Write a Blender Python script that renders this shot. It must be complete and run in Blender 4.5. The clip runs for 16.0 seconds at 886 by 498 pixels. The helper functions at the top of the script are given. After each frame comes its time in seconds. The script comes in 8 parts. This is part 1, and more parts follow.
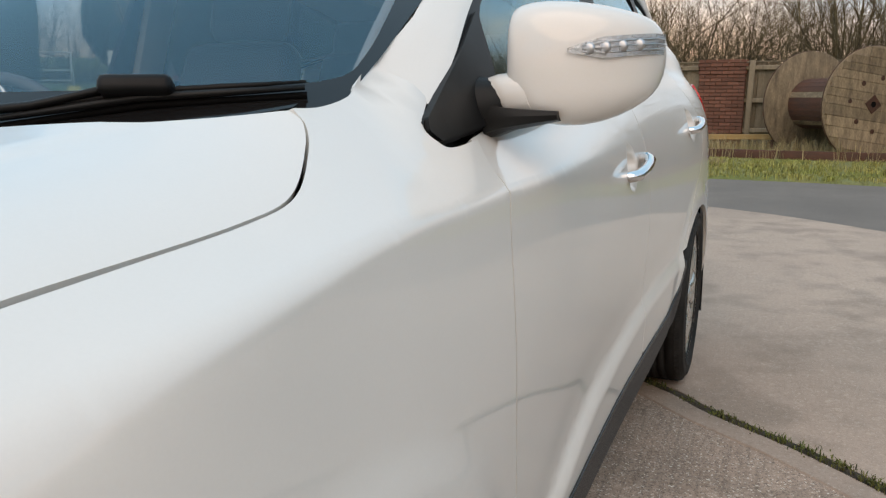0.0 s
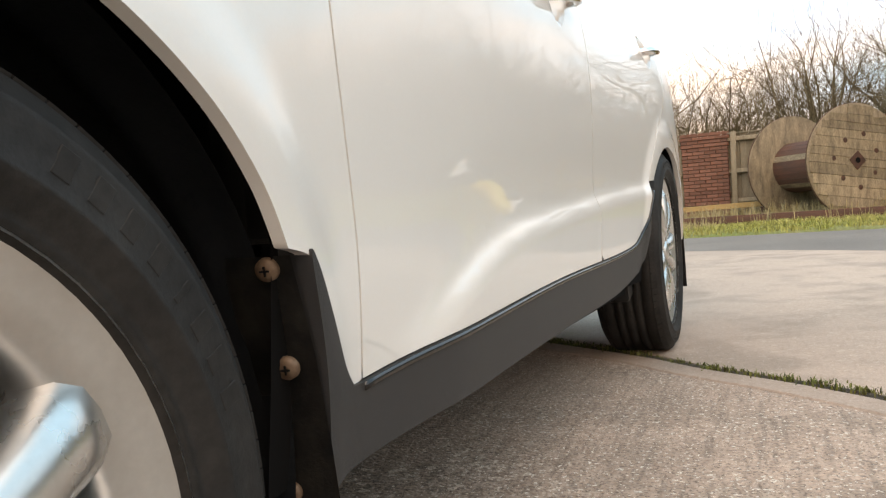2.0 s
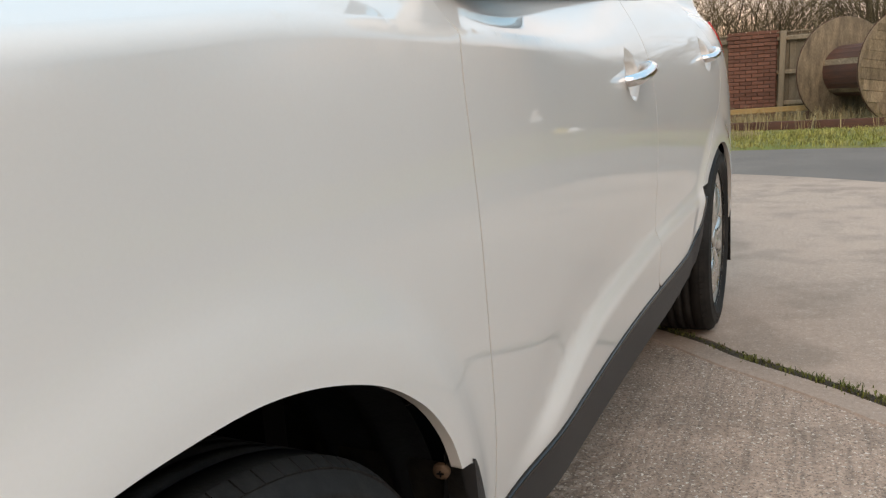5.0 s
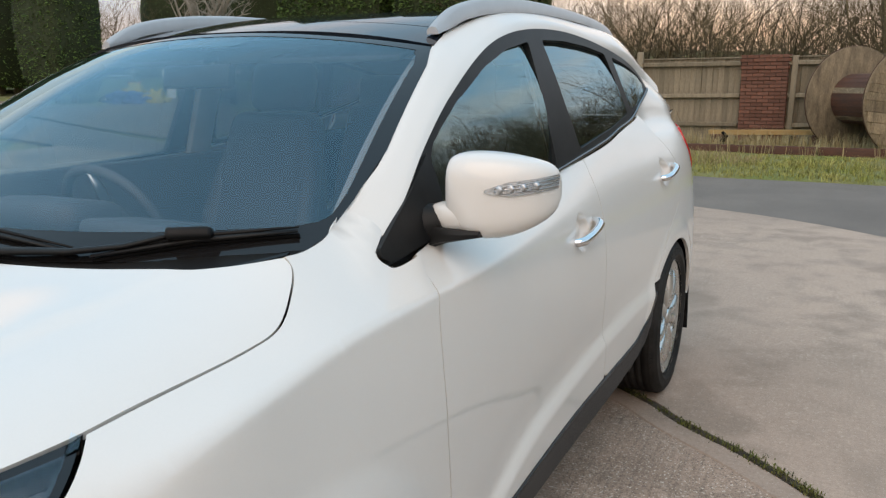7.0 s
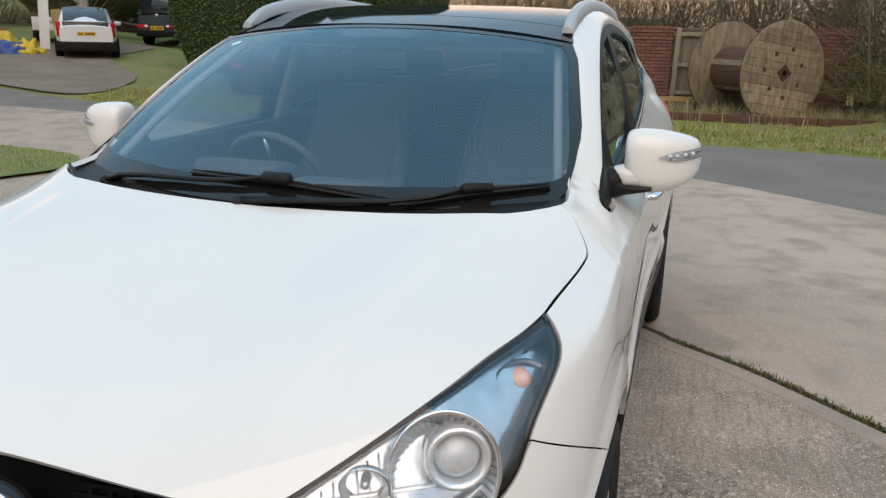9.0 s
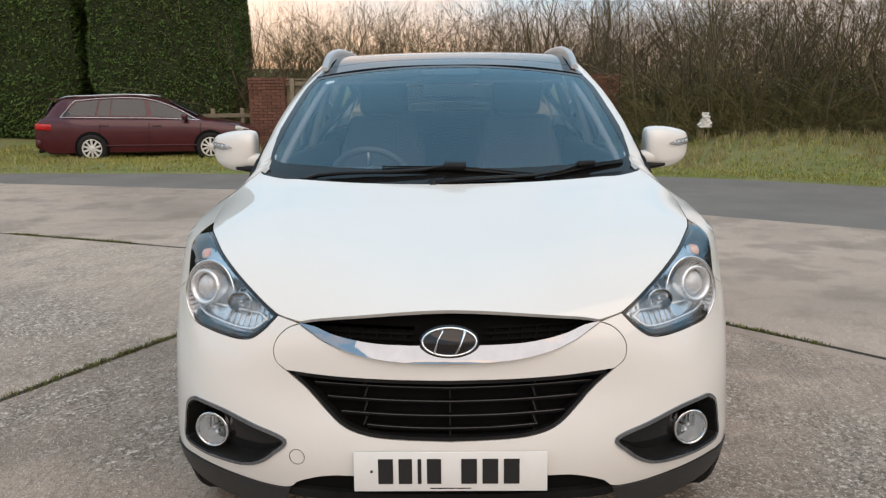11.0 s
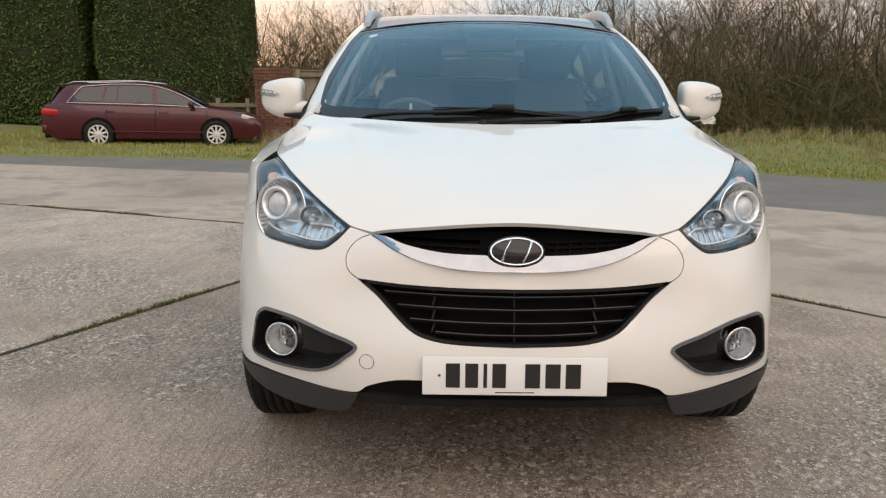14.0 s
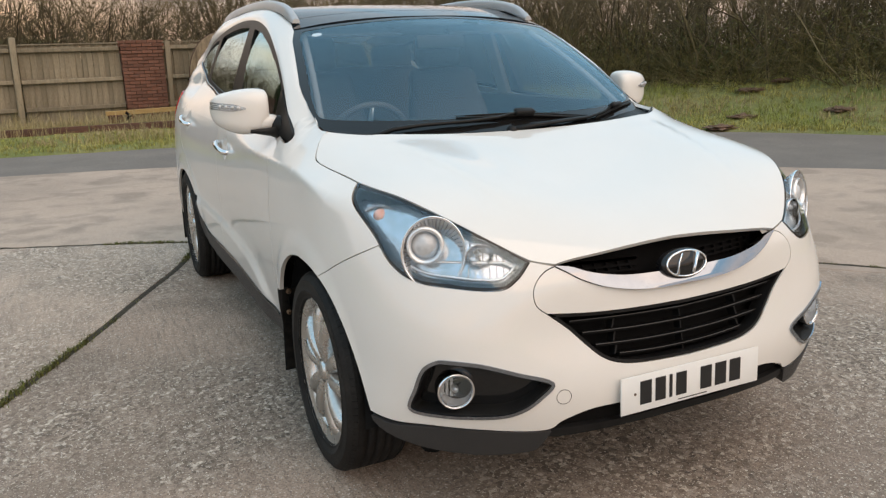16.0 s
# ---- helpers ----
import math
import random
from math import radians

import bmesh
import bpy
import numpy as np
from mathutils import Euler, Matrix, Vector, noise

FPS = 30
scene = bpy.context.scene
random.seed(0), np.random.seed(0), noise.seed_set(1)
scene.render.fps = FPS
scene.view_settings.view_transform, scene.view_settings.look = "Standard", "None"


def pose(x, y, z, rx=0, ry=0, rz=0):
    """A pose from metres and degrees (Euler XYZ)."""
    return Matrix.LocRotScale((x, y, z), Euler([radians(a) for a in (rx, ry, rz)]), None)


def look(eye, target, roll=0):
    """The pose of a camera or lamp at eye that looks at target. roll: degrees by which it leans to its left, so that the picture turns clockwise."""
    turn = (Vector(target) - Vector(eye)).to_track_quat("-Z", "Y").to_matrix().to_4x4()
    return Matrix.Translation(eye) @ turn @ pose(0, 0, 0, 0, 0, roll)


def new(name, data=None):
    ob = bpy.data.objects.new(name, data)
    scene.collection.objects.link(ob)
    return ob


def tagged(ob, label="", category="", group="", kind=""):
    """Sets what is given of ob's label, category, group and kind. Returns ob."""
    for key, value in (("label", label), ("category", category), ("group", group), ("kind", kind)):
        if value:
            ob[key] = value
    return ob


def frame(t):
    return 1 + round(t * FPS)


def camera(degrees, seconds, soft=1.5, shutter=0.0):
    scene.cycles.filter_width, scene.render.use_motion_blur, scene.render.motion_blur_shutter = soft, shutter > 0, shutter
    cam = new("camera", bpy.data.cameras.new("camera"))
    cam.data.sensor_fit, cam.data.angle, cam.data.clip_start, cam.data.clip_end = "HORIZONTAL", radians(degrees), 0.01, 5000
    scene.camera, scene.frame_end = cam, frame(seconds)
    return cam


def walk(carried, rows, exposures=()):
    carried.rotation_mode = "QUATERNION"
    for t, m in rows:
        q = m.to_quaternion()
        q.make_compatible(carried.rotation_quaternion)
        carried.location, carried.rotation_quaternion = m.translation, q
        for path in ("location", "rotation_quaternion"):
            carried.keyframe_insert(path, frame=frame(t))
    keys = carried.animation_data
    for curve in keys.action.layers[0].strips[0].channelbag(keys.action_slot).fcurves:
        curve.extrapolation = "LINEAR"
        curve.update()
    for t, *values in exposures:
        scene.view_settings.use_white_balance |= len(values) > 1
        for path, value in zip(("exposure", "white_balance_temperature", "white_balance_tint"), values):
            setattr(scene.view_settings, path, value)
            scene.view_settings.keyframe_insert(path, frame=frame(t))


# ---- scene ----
cam = camera(59.1, 16.0, soft=1.3)

PATH = [
    (0, (1.223, -0.521, 1.117), (0.453, 1.285, 0.735), -0.0),
    (0.5, (1.233, -0.277, 0.882), (0.446, 1.552, 0.693), -0.8),
    (1, (1.246, -0.211, 0.718), (0.459, 1.625, 0.621), -1.9),
    (1.5, (1.268, -0.184, 0.6), (0.488, 1.655, 0.517), -3.1),
    (2, (1.29, -0.192, 0.518), (0.509, 1.647, 0.439), -4.2),
    (2.5, (1.295, -0.2, 0.511), (0.509, 1.637, 0.425), -4.3),
    (3, (1.293, -0.199, 0.518), (0.495, 1.632, 0.418), -4.5),
    (3.5, (1.283, -0.194, 0.601), (0.467, 1.628, 0.482), -4.6),
    (4, (1.277, -0.223, 0.711), (0.432, 1.582, 0.538), -4.6),
    (4.2, (1.272, -0.246, 0.749), (0.417, 1.549, 0.537), -4.7),
    (6.3, (1.426, -0.732, 1.213), (0.601, 1.016, 0.698), -0.9),
    (6.5, (1.489, -0.772, 1.255), (0.637, 0.969, 0.764), -1.5),
    (7, (1.566, -0.836, 1.394), (0.681, 0.909, 0.975), -0.6),
    (7.5, (1.559, -0.902, 1.481), (0.63, 0.824, 1.086), 0.5),
    (8, (1.429, -0.998, 1.508), (0.528, 0.729, 1.058), 2.0),
    (8.5, (1.168, -1.28, 1.515), (0.462, 0.527, 1.029), 2.1),
    (9, (1.014, -1.664, 1.486), (0.445, 0.182, 0.968), 1.2),
    (9.5, (0.795, -2.054, 1.496), (0.386, -0.168, 0.968), 0.4),
    (9.7, (0.657, -2.187, 1.49), (0.309, -0.29, 0.963), 0.0),
    (11.8, (-0.101, -2.962, 1.224), (-0.055, -0.984, 0.931), -0.5),
    (12, (-0.071, -2.959, 1.164), (-0.048, -0.979, 0.879), -0.8),
    (12.5, (-0.048, -2.949, 1.097), (-0.107, -0.975, 0.78), -1.5),
    (13, (-0.056, -2.938, 1.107), (-0.155, -0.965, 0.795), -0.8),
    (13.5, (-0.06, -2.942, 1.112), (-0.144, -0.97, 0.79), -0.2),
    (14, (-0.193, -2.977, 1.169), (-0.204, -1.013, 0.79), 0.5),
    (14.5, (-0.549, -2.973, 1.263), (-0.437, -1.023, 0.832), 0.4),
    (15, (-0.859, -2.837, 1.296), (-0.544, -0.922, 0.813), 0.2),
    (15.5, (-1.181, -2.689, 1.328), (-0.592, -0.843, 0.834), -0.4),
    (16, (-1.554, -2.529, 1.364), (-0.742, -0.767, 0.878), -1.9),
]
walk(cam, [(t, look(eye, target, roll)) for t, eye, target, roll in PATH], [(0, -0.44, 8800, 26), (1.0, -0.12, 9200, 26), (2.0, 0.34, 9600, 27), (3.3, 0.38, 9600, 27), (4.2, 0.04, 9400, 28), (6.3, -0.36, 8650, 25), (9.7, -0.40, 8450, 25), (11.8, -0.40, 9000, 27), (16, -0.33, 9300, 27)])

# ---- world and light ----
world = bpy.data.worlds.new("evening_sky")
scene.world = world
world.use_nodes = True
wn, wl = world.node_tree.nodes, world.node_tree.links
wn.clear()
w_out, w_bg, w_sky = wn.new("ShaderNodeOutputWorld"), wn.new("ShaderNodeBackground"), wn.new("ShaderNodeTexSky")
w_sky.sky_type, w_sky.sun_disc = "NISHITA", False
w_sky.sun_elevation, w_sky.sun_rotation = radians(13), radians(-10)
w_sky.air_density, w_sky.dust_density, w_sky.ozone_density = 1.0, 1.2, 1.6
# Broken evening cloud over the whole sky, stretched along the horizon: pale cloud with blue between.
w_co, w_map, w_noise, w_ramp, w_mix, w_sep, w_fade, w_all = (wn.new("ShaderNode" + k) for k in ("TexCoord", "Mapping", "TexNoise", "ValToRGB", "MixRGB", "SeparateXYZ", "MapRange", "MixRGB"))
w_map.inputs["Scale"].default_value = (1.3, 1.3, 3.2)
w_noise.inputs["Scale"].default_value, w_noise.inputs["Detail"].default_value, w_noise.inputs["Roughness"].default_value = 1.5, 7, 0.58
w_ramp.color_ramp.elements[0].position, w_ramp.color_ramp.elements[1].position = 0.43, 0.70
w_mix.inputs[1].default_value, w_mix.inputs[2].default_value = (3.5, 8.0, 12.2, 1), (12.0, 11.0, 10.2, 1)
w_fade.inputs["From Max"].default_value, w_fade.inputs["To Min"].default_value, w_fade.inputs["To Max"].default_value = 0.30, 0.88, 0.95
wl.new(w_co.outputs["Generated"], w_map.inputs["Vector"])
wl.new(w_map.outputs["Vector"], w_noise.inputs["Vector"])
wl.new(w_noise.outputs["Fac"], w_ramp.inputs["Fac"])
# The cloud thins out towards the zenith.
w_thin, w_mul = wn.new("ShaderNodeMapRange"), wn.new("ShaderNodeMath")
w_thin.inputs["From Min"].default_value, w_thin.inputs["From Max"].default_value = 0.22, 0.65
w_thin.inputs["To Min"].default_value, w_thin.inputs["To Max"].default_value = 1.0, 0.04
w_mul.operation = "MULTIPLY"
wl.new(w_ramp.outputs["Color"], w_mul.inputs[0])
wl.new(w_thin.outputs["Result"], w_mul.inputs[1])
wl.new(w_mul.outputs["Value"], w_mix.inputs["Fac"])
wl.new(w_co.outputs["Generated"], w_sep.inputs["Vector"])
wl.new(w_sep.outputs["Z"], w_fade.inputs["Value"])
wl.new(w_sep.outputs["Z"], w_thin.inputs["Value"])
wl.new(w_fade.outputs["Result"], w_all.inputs["Fac"])
wl.new(w_sky.outputs["Color"], w_all.inputs[1])
# Towards the horizon: mauve evening cloud with apricot streaks between.
w_map2, w_noise2, w_ramp2, w_glow, w_low, w_dusk = (wn.new("ShaderNode" + k) for k in ("Mapping", "TexNoise", "ValToRGB", "MixRGB", "MapRange", "MixRGB"))
w_map2.inputs["Scale"].default_value = (2.2, 2.2, 11.0)
w_noise2.inputs["Scale"].default_value, w_noise2.inputs["Detail"].default_value = 1.6, 6
w_ramp2.color_ramp.elements[0].position, w_ramp2.color_ramp.elements[1].position = 0.42, 0.62
w_glow.inputs[1].default_value, w_glow.inputs[2].default_value = (5.2, 5.1, 5.4, 1), (7.2, 6.3, 5.9, 1)
w_low.inputs["From Min"].default_value, w_low.inputs["From Max"].default_value = 0.04, 0.14
w_low.interpolation_type = "SMOOTHSTEP"
wl.new(w_co.outputs["Generated"], w_map2.inputs["Vector"])
wl.new(w_map2.outputs["Vector"], w_noise2.inputs["Vector"])
wl.new(w_noise2.outputs["Fac"], w_ramp2.inputs["Fac"])
wl.new(w_ramp2.outputs["Color"], w_glow.inputs["Fac"])
wl.new(w_sep.outputs["Z"], w_low.inputs["Value"])
wl.new(w_low.outputs["Result"], w_dusk.inputs["Fac"])
wl.new(w_glow.outputs["Color"], w_dusk.inputs[1])
wl.new(w_mix.outputs["Color"], w_dusk.inputs[2])
wl.new(w_dusk.outputs["Color"], w_all.inputs[2])
wl.new(w_all.outputs["Color"], w_bg.inputs["Color"])
wl.new(w_bg.outputs["Background"], w_out.inputs["Surface"])
w_bg.inputs["Strength"].default_value = 0.145

sun = new("sun", bpy.data.lights.new("sun", "SUN"))
sun.data.energy, sun.data.angle, sun.data.color = 2.0, radians(70), (1.0, 0.83, 0.64)
sun.matrix_world = look((1.9, -5.8, 6.2), (0, 0, 0))

# ---- materials ----


def mat(name, color, rough=0.5, metal=0.0, second=None, scale=6.0, amount=0.5, fine=0.0, fine_scale=120.0, bump=0.0, bump_scale=150.0, coat=0.0, spread=0.0, rough_to=None, stretch=(1, 1, 1), detail=5.0, random_tint=0.0, coat_rough=0.03):
    """A surface: a base colour broken by a second one in patches and by fine grain, with relief in metres."""
    m = bpy.data.materials.new(name)
    m.use_nodes = True
    n, l = m.node_tree.nodes, m.node_tree.links
    b = n["Principled BSDF"]
    b.inputs["Base Color"].default_value = (*color, 1)
    b.inputs["Roughness"].default_value, b.inputs["Metallic"].default_value = rough, metal
    if coat:
        b.inputs["Coat Weight"].default_value, b.inputs["Coat Roughness"].default_value = coat, coat_rough
    co, mp = n.new("ShaderNodeTexCoord"), n.new("ShaderNodeMapping")
    mp.inputs["Scale"].default_value = stretch
    l.new(co.outputs["Object"], mp.inputs["Vector"])

    def tex(s, d=detail, r=0.6):
        t = n.new("ShaderNodeTexNoise")
        t.inputs["Scale"].default_value, t.inputs["Detail"].default_value, t.inputs["Roughness"].default_value = s, d, r
        l.new(mp.outputs["Vector"], t.inputs["Vector"])
        return t.outputs["Fac"]

    out = None
    if second:
        ramp, mix = n.new("ShaderNodeValToRGB"), n.new("ShaderNodeMixRGB")
        ramp.color_ramp.elements[0].position, ramp.color_ramp.elements[1].position = 0.5 - 0.22 * amount - 0.05, 0.5 + 0.22
        l.new(tex(scale), ramp.inputs["Fac"])
        l.new(ramp.outputs["Color"], mix.inputs["Fac"])
        mix.inputs[1].default_value, mix.inputs[2].default_value = (*color, 1), (*second, 1)
        out = mix.outputs["Color"]
        if rough_to is not None:
            rr = n.new("ShaderNodeMapRange")
            rr.inputs["To Min"].default_value, rr.inputs["To Max"].default_value = rough, rough_to
            l.new(ramp.outputs["Color"], rr.inputs["Value"])
            l.new(rr.outputs["Result"], b.inputs["Roughness"])
    if fine:
        f, hsv = n.new("ShaderNodeMapRange"), n.new("ShaderNodeHueSaturation")
        f.inputs["From Min"].default_value, f.inputs["From Max"].default_value = 0.25, 0.75
        f.inputs["To Min"].default_value, f.inputs["To Max"].default_value = 1 - fine, 1 + fine
        l.new(tex(fine_scale, 3), f.inputs["Value"])
        l.new(f.outputs["Result"], hsv.inputs["Value"])
        if out:
            l.new(out, hsv.inputs["Color"])
        else:
            hsv.inputs["Color"].default_value = (*color, 1)
        out = hsv.outputs["Color"]
    if spread or random_tint:
        src = n.new("ShaderNodeNewGeometry").outputs["Random Per Island"] if spread else n.new("ShaderNodeObjectInfo").outputs["Random"]
        w = spread or random_tint
        r, hsv = n.new("ShaderNodeMapRange"), n.new("ShaderNodeHueSaturation")
        r.inputs["To Min"].default_value, r.inputs["To Max"].default_value = 1 - w, 1 + w
        l.new(src, r.inputs["Value"])
        l.new(r.outputs["Result"], hsv.inputs["Value"])
        if out:
            l.new(out, hsv.inputs["Color"])
        else:
            hsv.inputs["Color"].default_value = (*color, 1)
        out = hsv.outputs["Color"]
    if out:
        l.new(out, b.inputs["Base Color"])
    if bump:
        bp = n.new("ShaderNodeBump")
        bp.inputs["Distance"].default_value = bump
        l.new(tex(bump_scale, 4), bp.inputs["Height"])
        l.new(bp.outputs["Normal"], b.inputs["Normal"])
    return m


def glass(name, tint, rough=0.0, ior=1.45, coating=(1, 1, 1)):
    """A thin pane: clear in the middle of its range, mirror-like at a glance."""
    m = bpy.data.materials.new(name)
    m.use_nodes = True
    n, l = m.node_tree.nodes, m.node_tree.links
    n.clear()
    o, mix, tr, gl, fr, pw, mr = (n.new("ShaderNode" + k) for k in ("OutputMaterial", "MixShader", "BsdfTransparent", "BsdfGlossy", "LayerWeight", "Math", "MapRange"))
    tr.inputs["Color"].default_value = (*tint, 1)
    gl.inputs["Roughness"].default_value = rough
    gl.inputs["Color"].default_value = (*coating, 1)
    fr.inputs["Blend"].default_value, pw.operation = 0.5, "POWER"
    pw.inputs[1].default_value = 5.0
    mr.inputs["To Min"].default_value = ((ior - 1) / (ior + 1)) ** 2
    l.new(fr.outputs["Facing"], pw.inputs[0])
    l.new(pw.outputs["Value"], mr.inputs["Value"])
    l.new(mr.outputs["Result"], mix.inputs["Fac"])
    l.new(tr.outputs["BSDF"], mix.inputs[1])
    l.new(gl.outputs["BSDF"], mix.inputs[2])
    l.new(mix.outputs["Shader"], o.inputs["Surface"])
    return m


PAINT = mat("white_car_paint", (0.745, 0.718, 0.680), 0.5, second=(0.725, 0.700, 0.662), scale=3, coat=1.0, fine=0.01, fine_scale=300, coat_rough=0.004)
PAINT.node_tree.nodes["Principled BSDF"].inputs["Coat IOR"].default_value = 1.62
PAINT.node_tree.nodes["Principled BSDF"].inputs["Specular IOR Level"].default_value = 0.15
CLADDING = mat("grey_plastic_cladding", (0.034, 0.034, 0.035), 0.48, second=(0.042, 0.041, 0.041), scale=5, bump=0.0004, bump_scale=900)
BLACK = mat("black_plastic", (0.010, 0.010, 0.0105), 0.42, second=(0.015, 0.015, 0.014), scale=14, bump=0.0003, bump_scale=700)
TRIM = mat("matt_black_trim", (0.008, 0.008, 0.0085), 0.40, second=(0.017, 0.017, 0.017), scale=10)
GLOSS = mat("gloss_black", (0.010, 0.010, 0.011), 0.06, second=(0.012, 0.012, 0.012), scale=3)
ROOFGLASS = mat("black_roof_glass", (0.008, 0.013, 0.020), 0.05, second=(0.009, 0.014, 0.021), scale=3)
# Near-black: recess shade put into the colour; also serves plain black parts.
VOID = mat("black_and_recess_shade", (0.006, 0.006, 0.006), 0.8, second=(0.009, 0.008, 0.008), scale=9)
CHROME = mat("chrome", (0.80, 0.80, 0.81), 0.06, 1.0, second=(0.76, 0.76, 0.77), scale=20)
BARCHROME = mat("bar_chrome", (0.33, 0.36, 0.40), 0.05, 1.0, second=(0.29, 0.32, 0.36), scale=14)
SATIN = mat("satin_silver", (0.55, 0.56, 0.57), 0.32, 1.0, second=(0.50, 0.50, 0.51), scale=12)
RAILSILVER = mat("painted_silver_rail", (0.46, 0.47, 0.48), 0.34, 0.35, second=(0.42, 0.43, 0.44), scale=12)
ALLOY = mat("silver_alloy", (0.64, 0.64, 0.63), 0.20, 0.92, second=(0.53, 0.52, 0.50), scale=8, fine=0.04, rough_to=0.4)
RUBBER = mat("tyre_rubber", (0.012, 0.0118, 0.0118), 0.62, second=(0.030, 0.028, 0.026), scale=7, fine=0.25, fine_scale=90, bump=0.0006, bump_scale=260)
RUBBER.node_tree.nodes["Principled BSDF"].inputs["Specular IOR Level"].default_value = 0.15
LINER = mat("wheel_arch_liner", (0.0055, 0.0068, 0.0080), 0.6, second=(0.012, 0.0135, 0.015), scale=9, bump=0.002, bump_scale=45)
FLAP = mat("mudflap_rubber", (0.014, 0.014, 0.014), 0.5, second=(0.04, 0.037, 0.033), scale=25, amount=0.2, bump=0.0008, bump_scale=200)
BRASS = mat("rusty_screw", (0.20, 0.13, 0.085), 0.55, 0.4, second=(0.10, 0.06, 0.04), scale=120)
SCREEN = glass("windscreen_glass", (0.84, 0.91, 0.94), ior=2.15, coating=(0.58, 0.88, 1.0))
FRONTGLASS = glass("front_side_glass", (0.46, 0.54, 0.56), ior=3.0, coating=(0.62, 0.92, 1.0))
DARKGLASS = glass("tinted_side_glass", (0.16, 0.18, 0.19), ior=2.9, coating=(0.72, 0.94, 1.0))
LENS = glass("clear_lamp_lens", (0.95, 0.98, 1.0), ior=1.8, coating=(0.76, 0.93, 1.0))
LAMPSILVER = mat("silvered_reflector", (0.80, 0.81, 0.82), 0.18, 0.7, second=(0.80, 0.82, 0.84), scale=60, bump=0.002, bump_scale=120)
LAMPCHROME = mat("lamp_chrome", (0.70, 0.71, 0.72), 0.20, 0.95, second=(0.50, 0.51, 0.52), scale=25, bump=0.0012, bump_scale=45)
DISC = mat("brake_disc_steel", (0.16, 0.15, 0.14), 0.45, 0.8, second=(0.10, 0.08, 0.065), scale=20)
# Lighter grey that paints the light caught along the grille slats' front edges.
SLAT_GLINT = mat("grille_slat_glint", (0.050, 0.050, 0.052), 0.4, second=(0.060, 0.060, 0.060), scale=10)
LAMPEYE = mat("projector_glass", (0.55, 0.58, 0.60), 0.08, second=(0.40, 0.41, 0.42), scale=30, coat=1.0)
INSIDE = mat("dark_interior_plastic", (0.045, 0.047, 0.050), 0.6, second=(0.056, 0.057, 0.060), scale=8, bump=0.0005, bump_scale=500)
SEAT = mat("black_leather", (0.050, 0.050, 0.052), 0.55, second=(0.062, 0.062, 0.062), scale=9, bump=0.001, bump_scale=180)
LINING = mat("grey_pillar_cloth", (0.21, 0.21, 0.21), 0.9, second=(0.18, 0.18, 0.18), scale=9)
BEIGE = mat("pale_headlining", (0.46, 0.45, 0.43), 0.85, second=(0.42, 0.41, 0.39), scale=8)
AMBER = mat("amber_bulb", (0.80, 0.34, 0.24), 0.25, second=(0.85, 0.60, 0.50), scale=40)
REDLAMP = mat("red_lamp", (0.65, 0.02, 0.02), 0.12, second=(0.35, 0.01, 0.01), scale=20)
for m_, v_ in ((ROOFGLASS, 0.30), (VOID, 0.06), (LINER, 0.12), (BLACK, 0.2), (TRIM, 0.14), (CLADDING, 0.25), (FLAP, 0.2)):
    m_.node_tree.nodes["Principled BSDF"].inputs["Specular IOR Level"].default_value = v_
PLATE = mat("white_plate", (0.78, 0.78, 0.76), 0.3, second=(0.74, 0.74, 0.72), scale=15)
INK = mat("black_ink", (0.012, 0.012, 0.013), 0.4, second=(0.016, 0.016, 0.016), scale=30)

